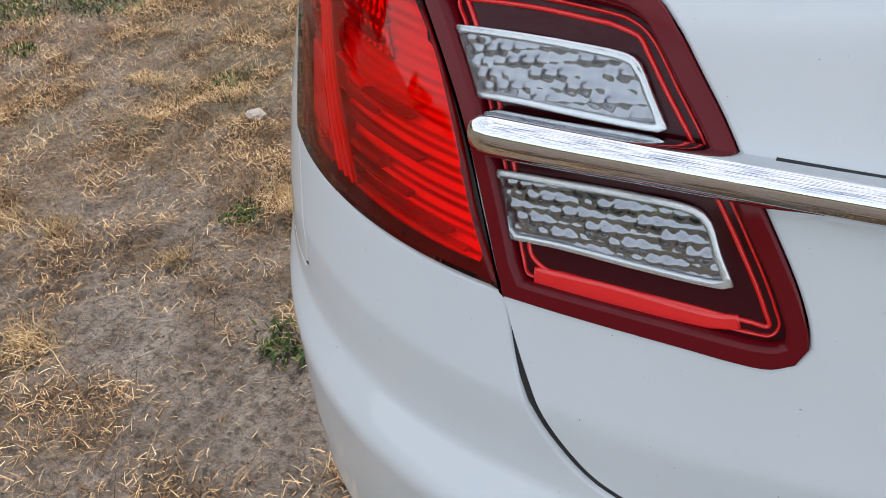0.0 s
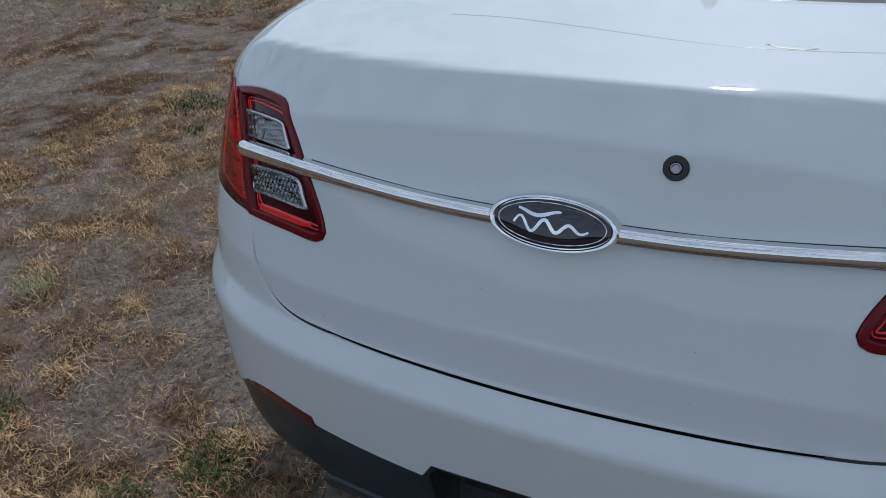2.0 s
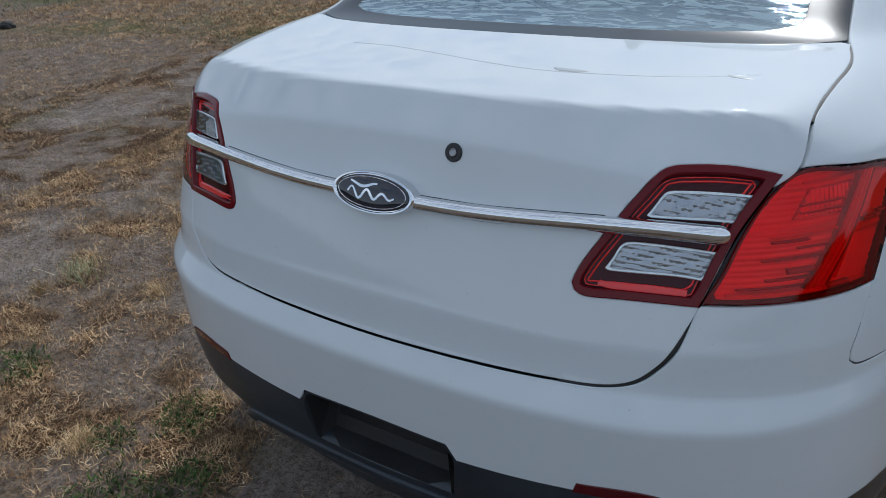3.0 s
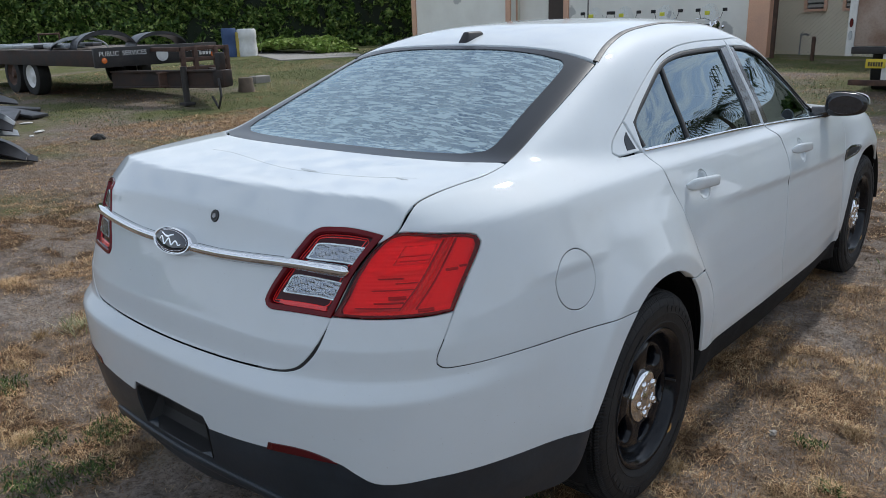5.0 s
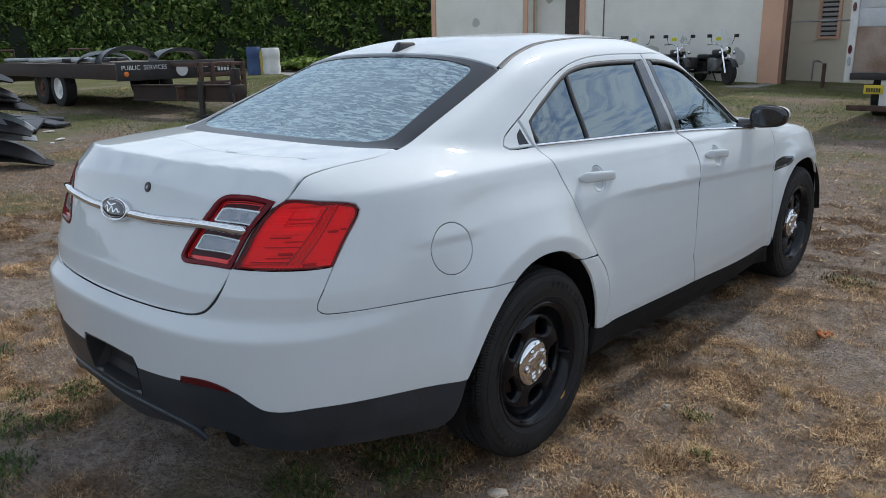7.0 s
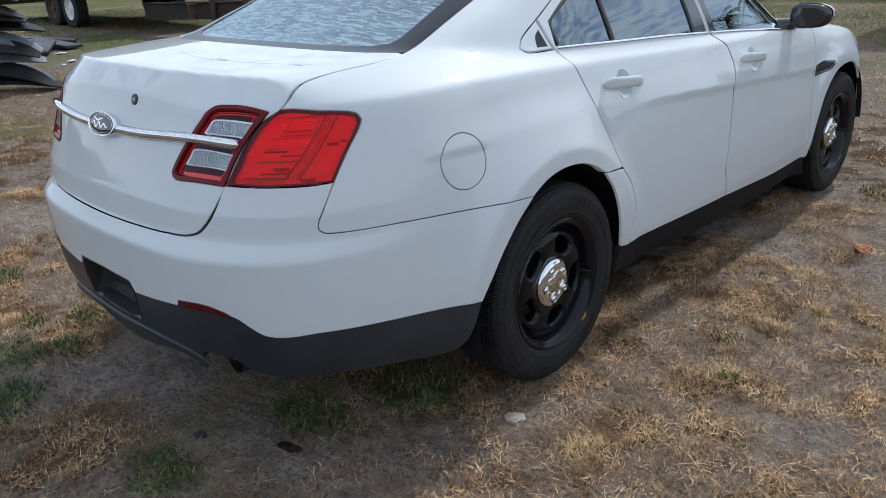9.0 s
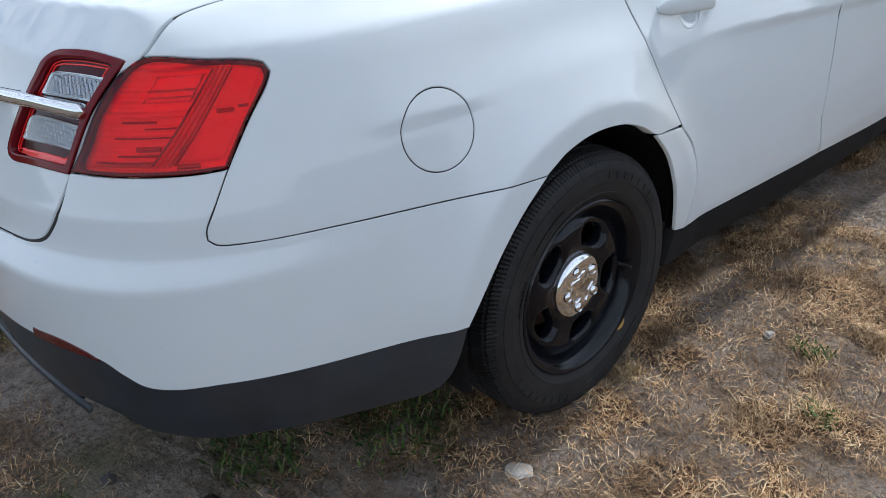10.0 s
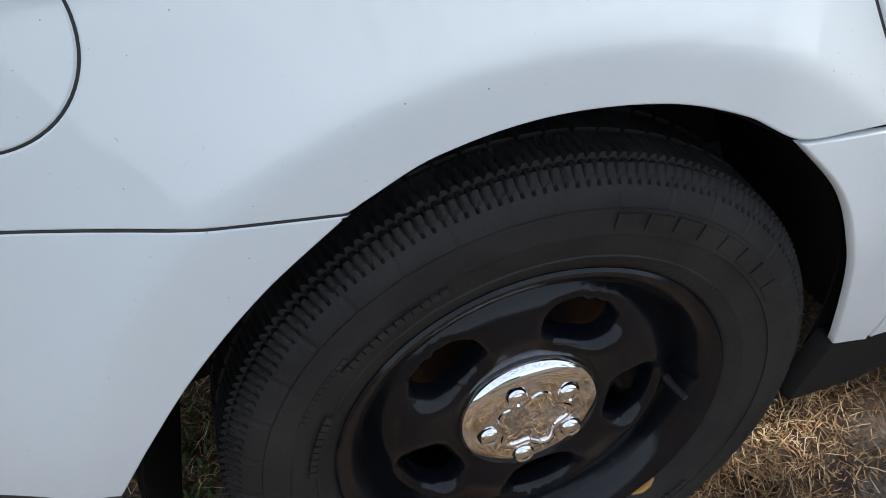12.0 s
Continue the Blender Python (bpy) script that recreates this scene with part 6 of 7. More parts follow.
# louvred windows
for wx in (-4.55, -3.55):
    bm = bmesh.new()
    for x0, x1, z0, z1 in ((wx - 0.30, wx + 0.30, 1.38, 1.45), (wx - 0.30, wx + 0.30, 2.95, 3.02), (wx - 0.30, wx - 0.22, 1.45, 2.95), (wx + 0.22, wx + 0.30, 1.45, 2.95)):
        box(bm, x0, x1, Y0 + 1.50, Y0 + 1.62, z0, z1, 0.006)
    win = solid("window_1", PEACH, "louvred window in a peach frame")(bm)
    slat_mesh = None
    for k in range(11):
        if slat_mesh is None:
            bm = bmesh.new()
            box(bm, -0.21, 0.21, -0.05, 0.05, -0.008, 0.008, 0.003)
            slat_mesh = bpy.data.meshes.new("slat")
            bm.to_mesh(slat_mesh)
            bm.free()
            slat_mesh.materials.append(worn("weathered slat", (0.42, 0.40, 0.36), (0.30, 0.28, 0.25), 8, 0.7))
        ob = new("slat", slat_mesh)
        ob.parent = win
        ob.matrix_basis = pose(wx, Y0 + 1.56, 1.53 + 0.13 * k, 50)
    bm = bmesh.new()
    box(bm, wx - 0.22, wx + 0.22, Y0 + 1.585, Y0 + 1.597, 1.45, 2.95)
    part("dark_backing", bm, SHELL, win)

# chain-link fence
STEEL_GREY = worn("galvanised steel", (0.30, 0.31, 0.31), (0.20, 0.20, 0.20), 6, 0.5, 0.7)
RUST = worn("rusty steel", (0.11, 0.06, 0.04), (0.06, 0.038, 0.03), 6, 0.8, 0.2)
fence = thing("chain_link_fence", "chain-link fence on steel posts with a top rail", "fence")
for x in (-5.1, -2.0, 1.1):
    bm = bmesh.new()
    tube(bm, [(x, Y0 - 0.1, gz(x, Y0) - 0.1), (x, Y0 - 0.1, 3.3)], 0.045 if x > -5 else 0.06, 10)
    part("post", bm, RUST if x < -5 else STEEL_GREY, fence)
for z in (1.85, 3.2):
    bm = bmesh.new()
    tube(bm, [(-5.1, Y0 - 0.1, z), (4.2, Y0 - 0.1, z)], 0.022, 8)
    part("rail", bm, STEEL_GREY, fence)
bm = bmesh.new()
for k in range(-30, 80):
    for s in (1, -1):
        x0 = -5.1 + 0.115 * k
        a, b = Vector((x0, Y0 - 0.1, 0.25)), Vector((x0 + s * 2.95, Y0 - 0.1, 3.2))
        lo, hi = -5.1, 4.2
        d = b - a
        t0, t1 = sorted(((lo - a.x) / d.x, (hi - a.x) / d.x))
        t0, t1 = max(0, t0), min(1, t1)
        if t1 > t0:
            tube(bm, [a + d * t0, a + d * t1], 0.0035, 3, False)
tagged(part("chain_link", bm, STEEL_GREY, fence, "woven wire mesh"), kind="stuff")
bm = bmesh.new()
tube(bm, [(-3.93, Y0 - 0.6, 0.1), (-3.93, Y0 - 0.6, 0.78)], 0.05, 8)
tagged(solid("rusty_post", RUST, "short rusty steel post in the grass", "", True)(bm), category="post")
tap = thing("wall_tap", "small water tap on a pipe by the wall", "tap")
bm = bmesh.new()
tube(bm, [(-4.85, Y0 + 1.5, 0.2), (-4.85, Y0 + 1.5, 0.75)], 0.02, 8)
part("pipe", bm, STEEL_GREY, tap)
bm = bmesh.new()
tube(bm, [(-4.86, Y0 + 1.5, 0.75), (-4.70, Y0 + 1.45, 0.78), (-4.62, Y0 + 1.43, 0.74)], 0.025, 8)
part("spout", bm, STEEL_GREY, tap)

# clipped hedge: many leaves round a near-black box coloured as the shade inside
HEDGE_LEAF = leafy("hedge leaves", (0.0, (0.02, 0.045, 0.010)), (0.4, (0.07, 0.13, 0.025)), (0.75, (0.19, 0.28, 0.06)), (1.0, (0.42, 0.48, 0.15)), rough=0.45)
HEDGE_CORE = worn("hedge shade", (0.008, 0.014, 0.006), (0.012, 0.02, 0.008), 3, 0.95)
A, B, TALL = np.array((-18.9, 27.0)), np.array((-38.0, 0.0)), 4.1
along = (B - A) / np.linalg.norm(B - A)
out = np.array((along[1], -along[0]))
if out @ (np.array((0, 0)) - A) < 0:
    out = -out
run = np.linalg.norm(B - A)
hedge = thing("hedge", "tall dense green clipped hedge", "hedge")
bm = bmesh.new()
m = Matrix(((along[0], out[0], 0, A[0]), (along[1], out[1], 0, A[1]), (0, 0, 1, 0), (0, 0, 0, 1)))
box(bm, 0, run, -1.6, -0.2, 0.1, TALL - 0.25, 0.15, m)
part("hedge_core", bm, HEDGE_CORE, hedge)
n = 120000
u, h = run * rng.rand(n), TALL * rng.rand(n)
bulge = 1.1 * (rough_field(u, h, 1.0, 91) - 0.5) + 0.4 * (rough_field(u, h, 0.3, 95) - 0.5)
deep = rng.rand(n) ** 1.5
top = rng.rand(n) < 0.12
h = np.where(top, TALL + 0.25 * (rough_field(u, 0 * u, 0.8, 97) - 0.4) + 0.12 * rng.rand(n), h)
off = np.where(top, -1.6 * rng.rand(n), bulge - 0.6 * deep)
c = np.stack([A[0] + along[0] * u + out[0] * off, A[1] + along[1] * u + out[1] * off, h + 0.4 * (1 - h / TALL)], 1)
t1 = rng.randn(n, 3)
t1 /= np.linalg.norm(t1, axis=1, keepdims=True)
t2 = np.cross(t1, rng.randn(n, 3))
t2 /= np.linalg.norm(t2, axis=1, keepdims=True)
size = (0.06 + 0.11 * rng.rand(n))[:, None]
v = np.stack([c - t1 * size, c + t2 * size * 0.5, c + t1 * size, c - t2 * size * 0.5], 1).reshape(-1, 3)
me = bpy.data.meshes.new("leaves")
me.vertices.add(4 * n)
me.vertices.foreach_set("co", v.ravel())
me.loops.add(4 * n)
me.loops.foreach_set("vertex_index", np.arange(4 * n))
me.polygons.add(n)
me.polygons.foreach_set("loop_start", 4 * np.arange(n))
me.materials.append(HEDGE_LEAF)
me.update(calc_edges=True)
leaves = new("leaves", me)
leaves.parent = hedge
tagged(leaves, "glossy green leaves", kind="stuff")

# flatbed trailer
DECK = worn("weathered deck planks", (0.24, 0.21, 0.18), (0.14, 0.12, 0.105), 5, 0.9)
BLACK_STEEL = worn("black painted steel", (0.015, 0.015, 0.016), (0.035, 0.03, 0.027), 4, 0.6)
TRAILER_RUST = worn("rusting black frame", (0.018, 0.016, 0.015), (0.05, 0.03, 0.022), 4, 0.8)
WHITE = worn("white paint", (0.72, 0.72, 0.70), (0.6, 0.6, 0.58), 6, 0.5)
trailer = thing("flatbed_trailer", "black flatbed trailer with a weathered plank deck, loaded with scrap", "trailer")
TX, TY0, TY1, TZ = -11.55, 4.42, 6.88, 1.20
for k in range(12):
    bm = bmesh.new()
    y0 = TY0 + 0.02 + k * (TY1 - TY0 - 0.04) / 12
    box(bm, TX - 6.2, TX - 0.05, y0, y0 + (TY1 - TY0 - 0.04) / 12 - 0.012, TZ - 0.05, TZ + 0.004 * math.sin(k * 2.3), 0.004)
    part("plank", bm, DECK, trailer)
for y in (TY0, TY1 - 0.05):
    bm = bmesh.new()
    box(bm, TX - 6.2, TX - 0.02, y, y + 0.05, TZ - 0.27, TZ + 0.01, 0.008)
    part("side_beam", bm, TRAILER_RUST, trailer)
bm = bmesh.new()
box(bm, TX - 0.02, TX + 0.06, TY0, TY1, TZ - 0.29, TZ + 0.05, 0.01)
board = part("front_board", bm, BLACK_STEEL, trailer, "black front board with white lettering")
bm = bmesh.new()
for y in (TY0 + 0.7, TY1 - 0.75):
    box(bm, TX - 6.1, TX, y, y + 0.08, TZ - 0.30, TZ - 0.06, 0.01)
part("frame", bm, TRAILER_RUST, trailer)
TYM = (TY0 + TY1) / 2


def girder(p, q, wide, z0, z1):
    """A level steel girder between two places in plan."""
    d = Vector((q[0] - p[0], q[1] - p[1], 0))
    bm = bmesh.new()
    turn = Matrix.Translation((p[0], p[1], 0)) @ Matrix.Rotation(math.atan2(d.y, d.x), 4, "Z")
    for a_, b_ in ((z0, z0 + 0.03), (z1 - 0.03, z1)):
        box(bm, 0, d.length, -wide / 2, wide / 2, a_, b_, 0.004, turn)
    box(bm, 0, d.length, -0.02, 0.02, z0 + 0.03, z1 - 0.03, 0.0, turn)
    return bm


for y in (TY0 + 0.35, TY1 - 0.35):
    part("tongue_beam", girder((TX - 0.1, y), (TX + 2.0, TYM), 0.12, TZ - 0.66, TZ - 0.36), TRAILER_RUST, trailer, "rusty tongue girder")
part("cross_beam", girder((TX + 0.95, TYM - 0.6), (TX + 0.95, TYM + 0.6), 0.12, TZ - 0.64, TZ - 0.38), RUST, trailer)
for z in (TZ - 0.02, TZ - 0.20, TZ - 0.36):
    bm = bmesh.new()
    box(bm, TX + 0.99, TX + 1.06, TY0 + 1.05, TY1 - 0.42, z - 0.035, z + 0.035, 0.008)
    part("rack_rail", bm, RUST, trailer, "rusty steel rail")
for y in (TY0 + 1.05, TY0 + 1.30, TY0 + 1.72, TY1 - 0.50):
    bm = bmesh.new()
    box(bm, TX + 1.0, TX + 1.07, y, y + 0.08, TZ - 0.60, TZ + 0.015, 0.008)
    part("rack_post", bm, RUST, trailer, "rusty steel post")
for y in (TY0 + 1.05, TY1 - 0.50):
    bm = bmesh.new()
    box(bm, TX + 0.06, TX + 1.0, y, y + 0.07, TZ - 0.06, TZ + 0.01, 0.008)
    part("rack_arm", bm, RUST, trailer)
bm = bmesh.new()
box(bm, TX + 1.80, TX + 2.12, TYM - 0.10, TYM + 0.10, TZ - 0.64, TZ - 0.36, 0.03)
for v in box(bm, TX + 1.88, TX + 2.02, TYM - 0.06, TYM + 0.06, TZ - 0.38, TZ - 0.08, 0.02):
    v.co.x += 0.05 * (v.co.z - TZ)
part("hitch", bm, TRAILER_RUST, trailer, "rusting hitch block")
bm = bmesh.new()
tube(bm, [(TX + 2.05, TYM - 0.14, TZ - 0.5), (TX + 2.16, TYM - 0.2, TZ - 0.78), (TX + 2.08, TYM - 0.22, TZ - 0.98), (TX + 1.9, TYM - 0.2, TZ - 0.80)], 0.022, 6)
part("safety_chain", bm, BLACK_STEEL, trailer)
bm = bmesh.new()
tube(bm, [(TX + 1.35, TYM - 0.35, gz(TX, TY0) - 0.02), (TX + 1.35, TYM - 0.35, TZ - 0.3)], 0.055, 10)
box(bm, TX + 1.25, TX + 1.45, TYM - 0.45, TYM - 0.25, gz(TX, TY0) - 0.02, gz(TX, TY0) + 0.03, 0.008)
part("jack_leg", bm, BLACK_STEEL, trailer)
bm = bmesh.new()
for x in (TX - 6.2,):
    for v in box(bm, x - 1.1, x, TY0 + 0.05, TY1 - 0.05, TZ - 0.10, TZ - 0.02):
        if v.co.x < x - 0.5:
            v.co.z -= 0.38
part("dovetail", bm, TRAILER_RUST, trailer)
for y in (TY0 + 0.15, TY1 - 0.5):
    bm = bmesh.new()
    x = TX - 6.6
    tube(bm, [(x, y, TZ - 0.1), (x, y, TZ + 0.28), (x, y + 0.5, TZ + 0.28), (x, y + 0.5, TZ - 0.1)], 0.03, 6)
    part("ramp_frame", bm, RUST, trailer)
TRAILER_TYRE = worn("black trailer tyre", (0.012, 0.012, 0.012), (0.025, 0.024, 0.022), 6, 0.85)
for x in (TX - 2.75, TX - 3.62):
    for y, s in ((TY0 + 0.16, -1), (TY1 - 0.16, 1)):
        bm = bmesh.new()
        m = Matrix.Translation((x, y, gz(x, y) + 0.37)) @ Matrix.Rotation(s * math.pi / 2, 4, "Z")
        lathe(bm, [(-0.12, 0.22), (-0.13, 0.30), (-0.11, 0.365), (0.0, 0.375), (0.11, 0.365), (0.13, 0.30), (0.12, 0.22)], 36, m)
        wheel_ = part("tyre", bm, TRAILER_TYRE, trailer)
        bm = bmesh.new()
        lathe(bm, [(0.10, 0.225), (0.115, 0.22), (0.06, 0.17), (0.07, 0.08), (0.11, 0.06), (0.11, 0.0)], 28, m)
        part("wheel_rim", bm, WHITE if x > TX - 3 else RUST, wheel_, "white steel rim" if x > TX - 3 else "rusty rim")


def words(text, size, m, mat, parent, name="lettering", depth=0.002):
    cu = bpy.data.curves.new(name, "FONT")
    cu.body, cu.size, cu.extrude, cu.align_x, cu.align_y = text, size, depth, "CENTER", "CENTER"
    tmp = new(name, cu)
    me = bpy.data.meshes.new_from_object(tmp.evaluated_get(bpy.context.evaluated_depsgraph_get()))
    bpy.data.objects.remove(tmp)
    me.materials.append(mat)
    ob = new(name, me)
    ob.parent = parent
    ob.matrix_basis = m
    return ob


face = Matrix.Rotation(math.pi / 2, 4, "Z") @ Matrix.Rotation(math.pi / 2, 4, "X")
for mid_ in (TY0 + 0.52, TY1 - 0.46):
    words("PUBLIC", 0.115, Matrix.Translation((TX + 0.066, mid_ - 0.26, TZ - 0.06)) @ face, WHITE, board)
    words("SERVICES", 0.115, Matrix.Translation((TX + 0.066, mid_ + 0.22, TZ - 0.06)) @ face, WHITE, board)
bm = bmesh.new()
for k in range(4):
    box(bm, TX + 0.062, TX + 0.067, TY1 - 0.40 + 0.07 * k, TY1 - 0.35 + 0.07 * k, TZ - 0.17, TZ - 0.11)
part("number_bars", bm, WHITE, board)
bm = bmesh.new()
lathe(bm, [(0.0, 0.12), (0.006, 0.12), (0.006, 0.0)], 30, Matrix.Translation((TX + 0.062, TY0 + 1.28, TZ - 0.12)))
part("seal", bm, WHITE, board, "round white seal")
AMBER = material("amber marker lamp", (0.7, 0.17, 0.03), 0.25, 0, 0.5)
for y in (TY0 + 0.16, TY1 - 0.10):
    bm = bmesh.new()
    lathe(bm, [(0.0, 0.05), (0.02, 0.045), (0.03, 0.0)], 16, Matrix.Translation((TX + 0.062, y, TZ - 0.17)))
    part("marker_lamp", bm, AMBER, board, "round amber marker lamp")


def arch_scrap(x, y, z, r, wide, turn, label, mat, squash=0.6):
    """A curved car body part lying on the load."""
    bm = bmesh.new()
    rows = []
    for k in range(17):
        a = math.pi * k / 16
        rows.append([bm.verts.new((r * math.cos(a), w, squash * rr * math.sin(a))) for w, rr in ((0, r), (wide, r * 0.94), (wide, r * 0.72), (0, r * 0.76))])
    for p, q in zip(rows, rows[1:]):
        for j in range(4):
            bm.faces.new((p[j], q[j], q[(j + 1) % 4], p[(j + 1) % 4]))
    bm.faces.new(rows[0])
    bm.faces.new(rows[-1][::-1])
    ob = solid("scrap_car_part", mat, label, "", True)(bm)
    ob.matrix_basis = pose(x, y, z, 0, 0, turn)
    return tagged(ob, label, "scrap", "scrap on the trailer")


GLOSS_BLACK = worn("scuffed black car plastic", (0.012, 0.012, 0.014), (0.03, 0.03, 0.033), 5, 0.35, bump=0.05)
SILVER = worn("scuffed silver car paint", (0.42, 0.45, 0.47), (0.30, 0.32, 0.34), 5, 0.35, 0.5, bump=0.05)
arch_scrap(TX - 0.9, TY0 + 0.75, TZ + 0.004, 0.55, 0.5, 80, "black curved car fender lying on the trailer", GLOSS_BLACK, 0.62)
arch_scrap(TX - 0.7, TY0 + 1.75, TZ + 0.004, 0.52, 0.5, 85, "black curved wheel arch part lying on the trailer", GLOSS_BLACK, 0.55)
arch_scrap(TX - 1.4, TY0 + 0.45, TZ + 0.004, 0.5, 0.4, 60, "silver bent fender lying on the trailer", SILVER, 0.5)
for k in range(7):
    bm = bmesh.new()
    x, y, ln = TX - 1.9 - 0.55 * k, TY0 + 0.4 + 0.9 * ((k * 0.37) % 1), 0.9 + 0.5 * ((k * 0.61) % 1)
    for v in box(bm, -ln / 2, ln / 2, -0.2, 0.2, 0, 0.07, 0.015):
        v.co.z += 0.12 * (v.co.x / ln) ** 2
    ob = solid("scrap_fender", GLOSS_BLACK if k % 3 else SILVER, "", "", True)(bm)
    ob.matrix_basis = pose(x, y, TZ + 0.008, 0, 0, 37 * k)
    tagged(ob, "flat scrap car panel lying on the trailer deck", "scrap", "scrap on the trailer")

# stacked scrap bumpers
for k in range(9):
    bm = bmesh.new()
    rows = []
    ln = 1.5 - 0.05 * k
    for i in range(13):
        f = -1 + i / 6
        x = ln * f / 2
        bow = 0.22 * f * f
        thin = 1 - 0.6 * f ** 4
        rows.append([bm.verts.new((x, -bow + 0.2 + (dy - 0.2) * thin, dz * thin - 0.10 * f * f)) for dy, dz in ((0.0, 0.0), (0.20, 0.10), (0.42, 0.05), (0.40, 0.02), (0.20, 0.07), (0.02, -0.03))])
    for p, q in zip(rows, rows[1:]):
        for j in range(6):
            bm.faces.new((p[j], q[j], q[(j + 1) % 6], p[(j + 1) % 6]))
    bm.faces.new(rows[0])
    bm.faces.new(rows[-1][::-1])
    ob = solid("scrap_bumper", GLOSS_BLACK if k not in (2, 4) else SILVER, "", "", True)(bm)
    x, y = -7.55 + 0.05 * math.sin(3 * k), 0.75 + 0.06 * math.cos(5 * k)
    ob.matrix_basis = pose(x, y, gz(x, y) + 0.13 + 0.118 * k, 9 * math.sin(7 * k), 6 * math.sin(2 * k), 62 + 13 * math.sin(4 * k))
    tagged(ob, "silver scuffed scrap bumper in a stack" if k in (2, 4) else "black scuffed scrap bumper in a stack", "scrap", "stack of scrap bumpers")
for x, y, turn, sx in ((-11.2, 2.9, 200, 0.9), (-11.9, 3.05, 245, 0.9), (-10.8, 2.55, 150, 0.8)):
    bm = bmesh.new()
    for v in box(bm, -sx / 2, sx / 2, -0.16, 0.16, 0, 0.05, 0.01):
        v.co.z += 0.10 * (v.co.x / sx + 0.5)
    ob = solid("scrap_fender", GLOSS_BLACK, "", "", True)(bm)
    ob.matrix_basis = pose(x, y, gz(x, y) + 0.005, 0, 0, turn)
    tagged(ob, "black bent scrap car panel lying on the grass", "scrap", "scrap panels on the grass")

# drums by the hedge
for x, y, mat, label, r, h in ((-22.3, 14.75, worn("blue plastic", (0.03, 0.06, 0.16), (0.05, 0.09, 0.2), 4, 0.5), "blue plastic drum by the hedge", 0.26, 1.0), (-21.95, 15.25, WHITE, "white square plastic tank by the hedge", 0.34, 0.95), (-22.1, 14.98, worn("yellow board", (0.45, 0.33, 0.05), (0.5, 0.4, 0.1), 4, 0.6), "yellow plastic drum by the hedge", 0.14, 0.85)):
    bm = bmesh.new()
    z = gz(x, y)
    m = Matrix.Translation((x, y, z)) @ Matrix.Rotation(-math.pi / 2, 4, "Y")
    lathe(bm, [(0, 0), (0, r), (0.05, r), (0.3 * h, r * 1.03), (0.35 * h, r * 0.98), (0.65 * h, r * 0.98), (0.7 * h, r * 1.03), (h - 0.05, r), (h, r * 0.9), (h, 0)], 28, m)
    tagged(solid("drum", mat, label, "", True)(bm), category="drum")
bm = bmesh.new()
box(bm, -25.5, -16.5, 15.0, 18.0, 0.35, 0.462, 0.02)
bmesh.ops.rotate(bm, cent=(-20.5, 16.5, 0.4), matrix=Matrix.Rotation(radians(-28), 3, "Z"), verts=bm.verts)
tagged(solid("slab", CONCRETE, "pale concrete slab in the grass")(bm), kind="structure")

# box truck standing with its tail to the camera
truck = thing("box_truck", "white box truck with a worn wooden tail door", "truck")
WOOD = worn("peeling brown plywood", (0.20, 0.12, 0.08), (0.34, 0.27, 0.22), 2.2, 0.85)
X0, X1, YT = -1.50, 0.85, 12.4
bm = bmesh.new()
box(bm, X0, X1, YT + 0.06, YT + 5.0, 0.78, 3.1, 0.02)
part("box_body", bm, WHITE, truck)
for x in (X0, X1 - 0.12):
    bm = bmesh.new()
    box(bm, x, x + 0.12, YT, YT + 0.08, 0.72, 3.1, 0.012)
    post = part("corner_post", bm, WHITE, truck)
    for z, c in ((1.95, "dark red lamp"), (1.26, "red lamp"), (1.06, "clear lamp")):
        bm = bmesh.new()
        oval(bm, 0.030, 0.075, [(1.0, 0.0), (1.0, 0.012), (0.9, 0.02)], Matrix.Translation((x + 0.055, YT - 0.001, z)) @ Matrix.Rotation(math.pi / 2, 4, "X"), 24)
        part("marker_lamp", bm, SILVER if c.startswith("clear") else RED_PLASTIC, post, c)
bm = bmesh.new()
box(bm, X0 + 0.12, X1 - 0.12, YT + 0.03, YT + 0.07, 0.88, 1.62, 0.004)
part("tail_board", bm, WOOD, truck, "peeling brown plywood board")
for z0, z1 in ((1.63, 1.92), (1.925, 2.4), (2.405, 3.0)):
    bm = bmesh.new()
    box(bm, X0 + 0.12, X1 - 0.12, YT + 0.035, YT + 0.07, z0, z1, 0.006)
    part("door_panel", bm, worn("chalky grey-white paint", (0.50, 0.52, 0.55), (0.62, 0.62, 0.62), 3, 0.6), truck)
bm = bmesh.new()
box(bm, X0 + 0.10, X1 - 0.10, YT - 0.02, YT + 0.06, 0.76, 0.87, 0.008)
part("rear_sill", bm, BLACK_STEEL, truck)
bm = bmesh.new()
box(bm, X0 + 0.12, X1 - 0.1, YT - 0.10, YT + 0.02, 0.25, 0.34, 0.01)
part("step_bumper", bm, RUST, truck)
bm = bmesh.new()
box(bm, -0.92, -0.72, YT + 0.02, YT + 0.10, 0.3, 0.76, 0.01)
part("bumper_strut", bm, WHITE, truck)
YELLOW = worn("yellow plate", (0.62, 0.48, 0.02), (0.55, 0.42, 0.03), 8, 0.5)
bm = bmesh.new()
box(bm, -1.16, -0.86, YT - 0.02, YT - 0.01, 0.53, 0.68, 0.003)
plate = part("number_plate", bm, YELLOW, truck, "yellow plate with plain dark bars")
bm = bmesh.new()
for k in range(6):
    box(bm, -1.12 + 0.038 * k, -1.095 + 0.038 * k, YT - 0.0235, YT - 0.0205, 0.56, 0.63)
part("plate_bars", bm, BLACK_STEEL, plate)
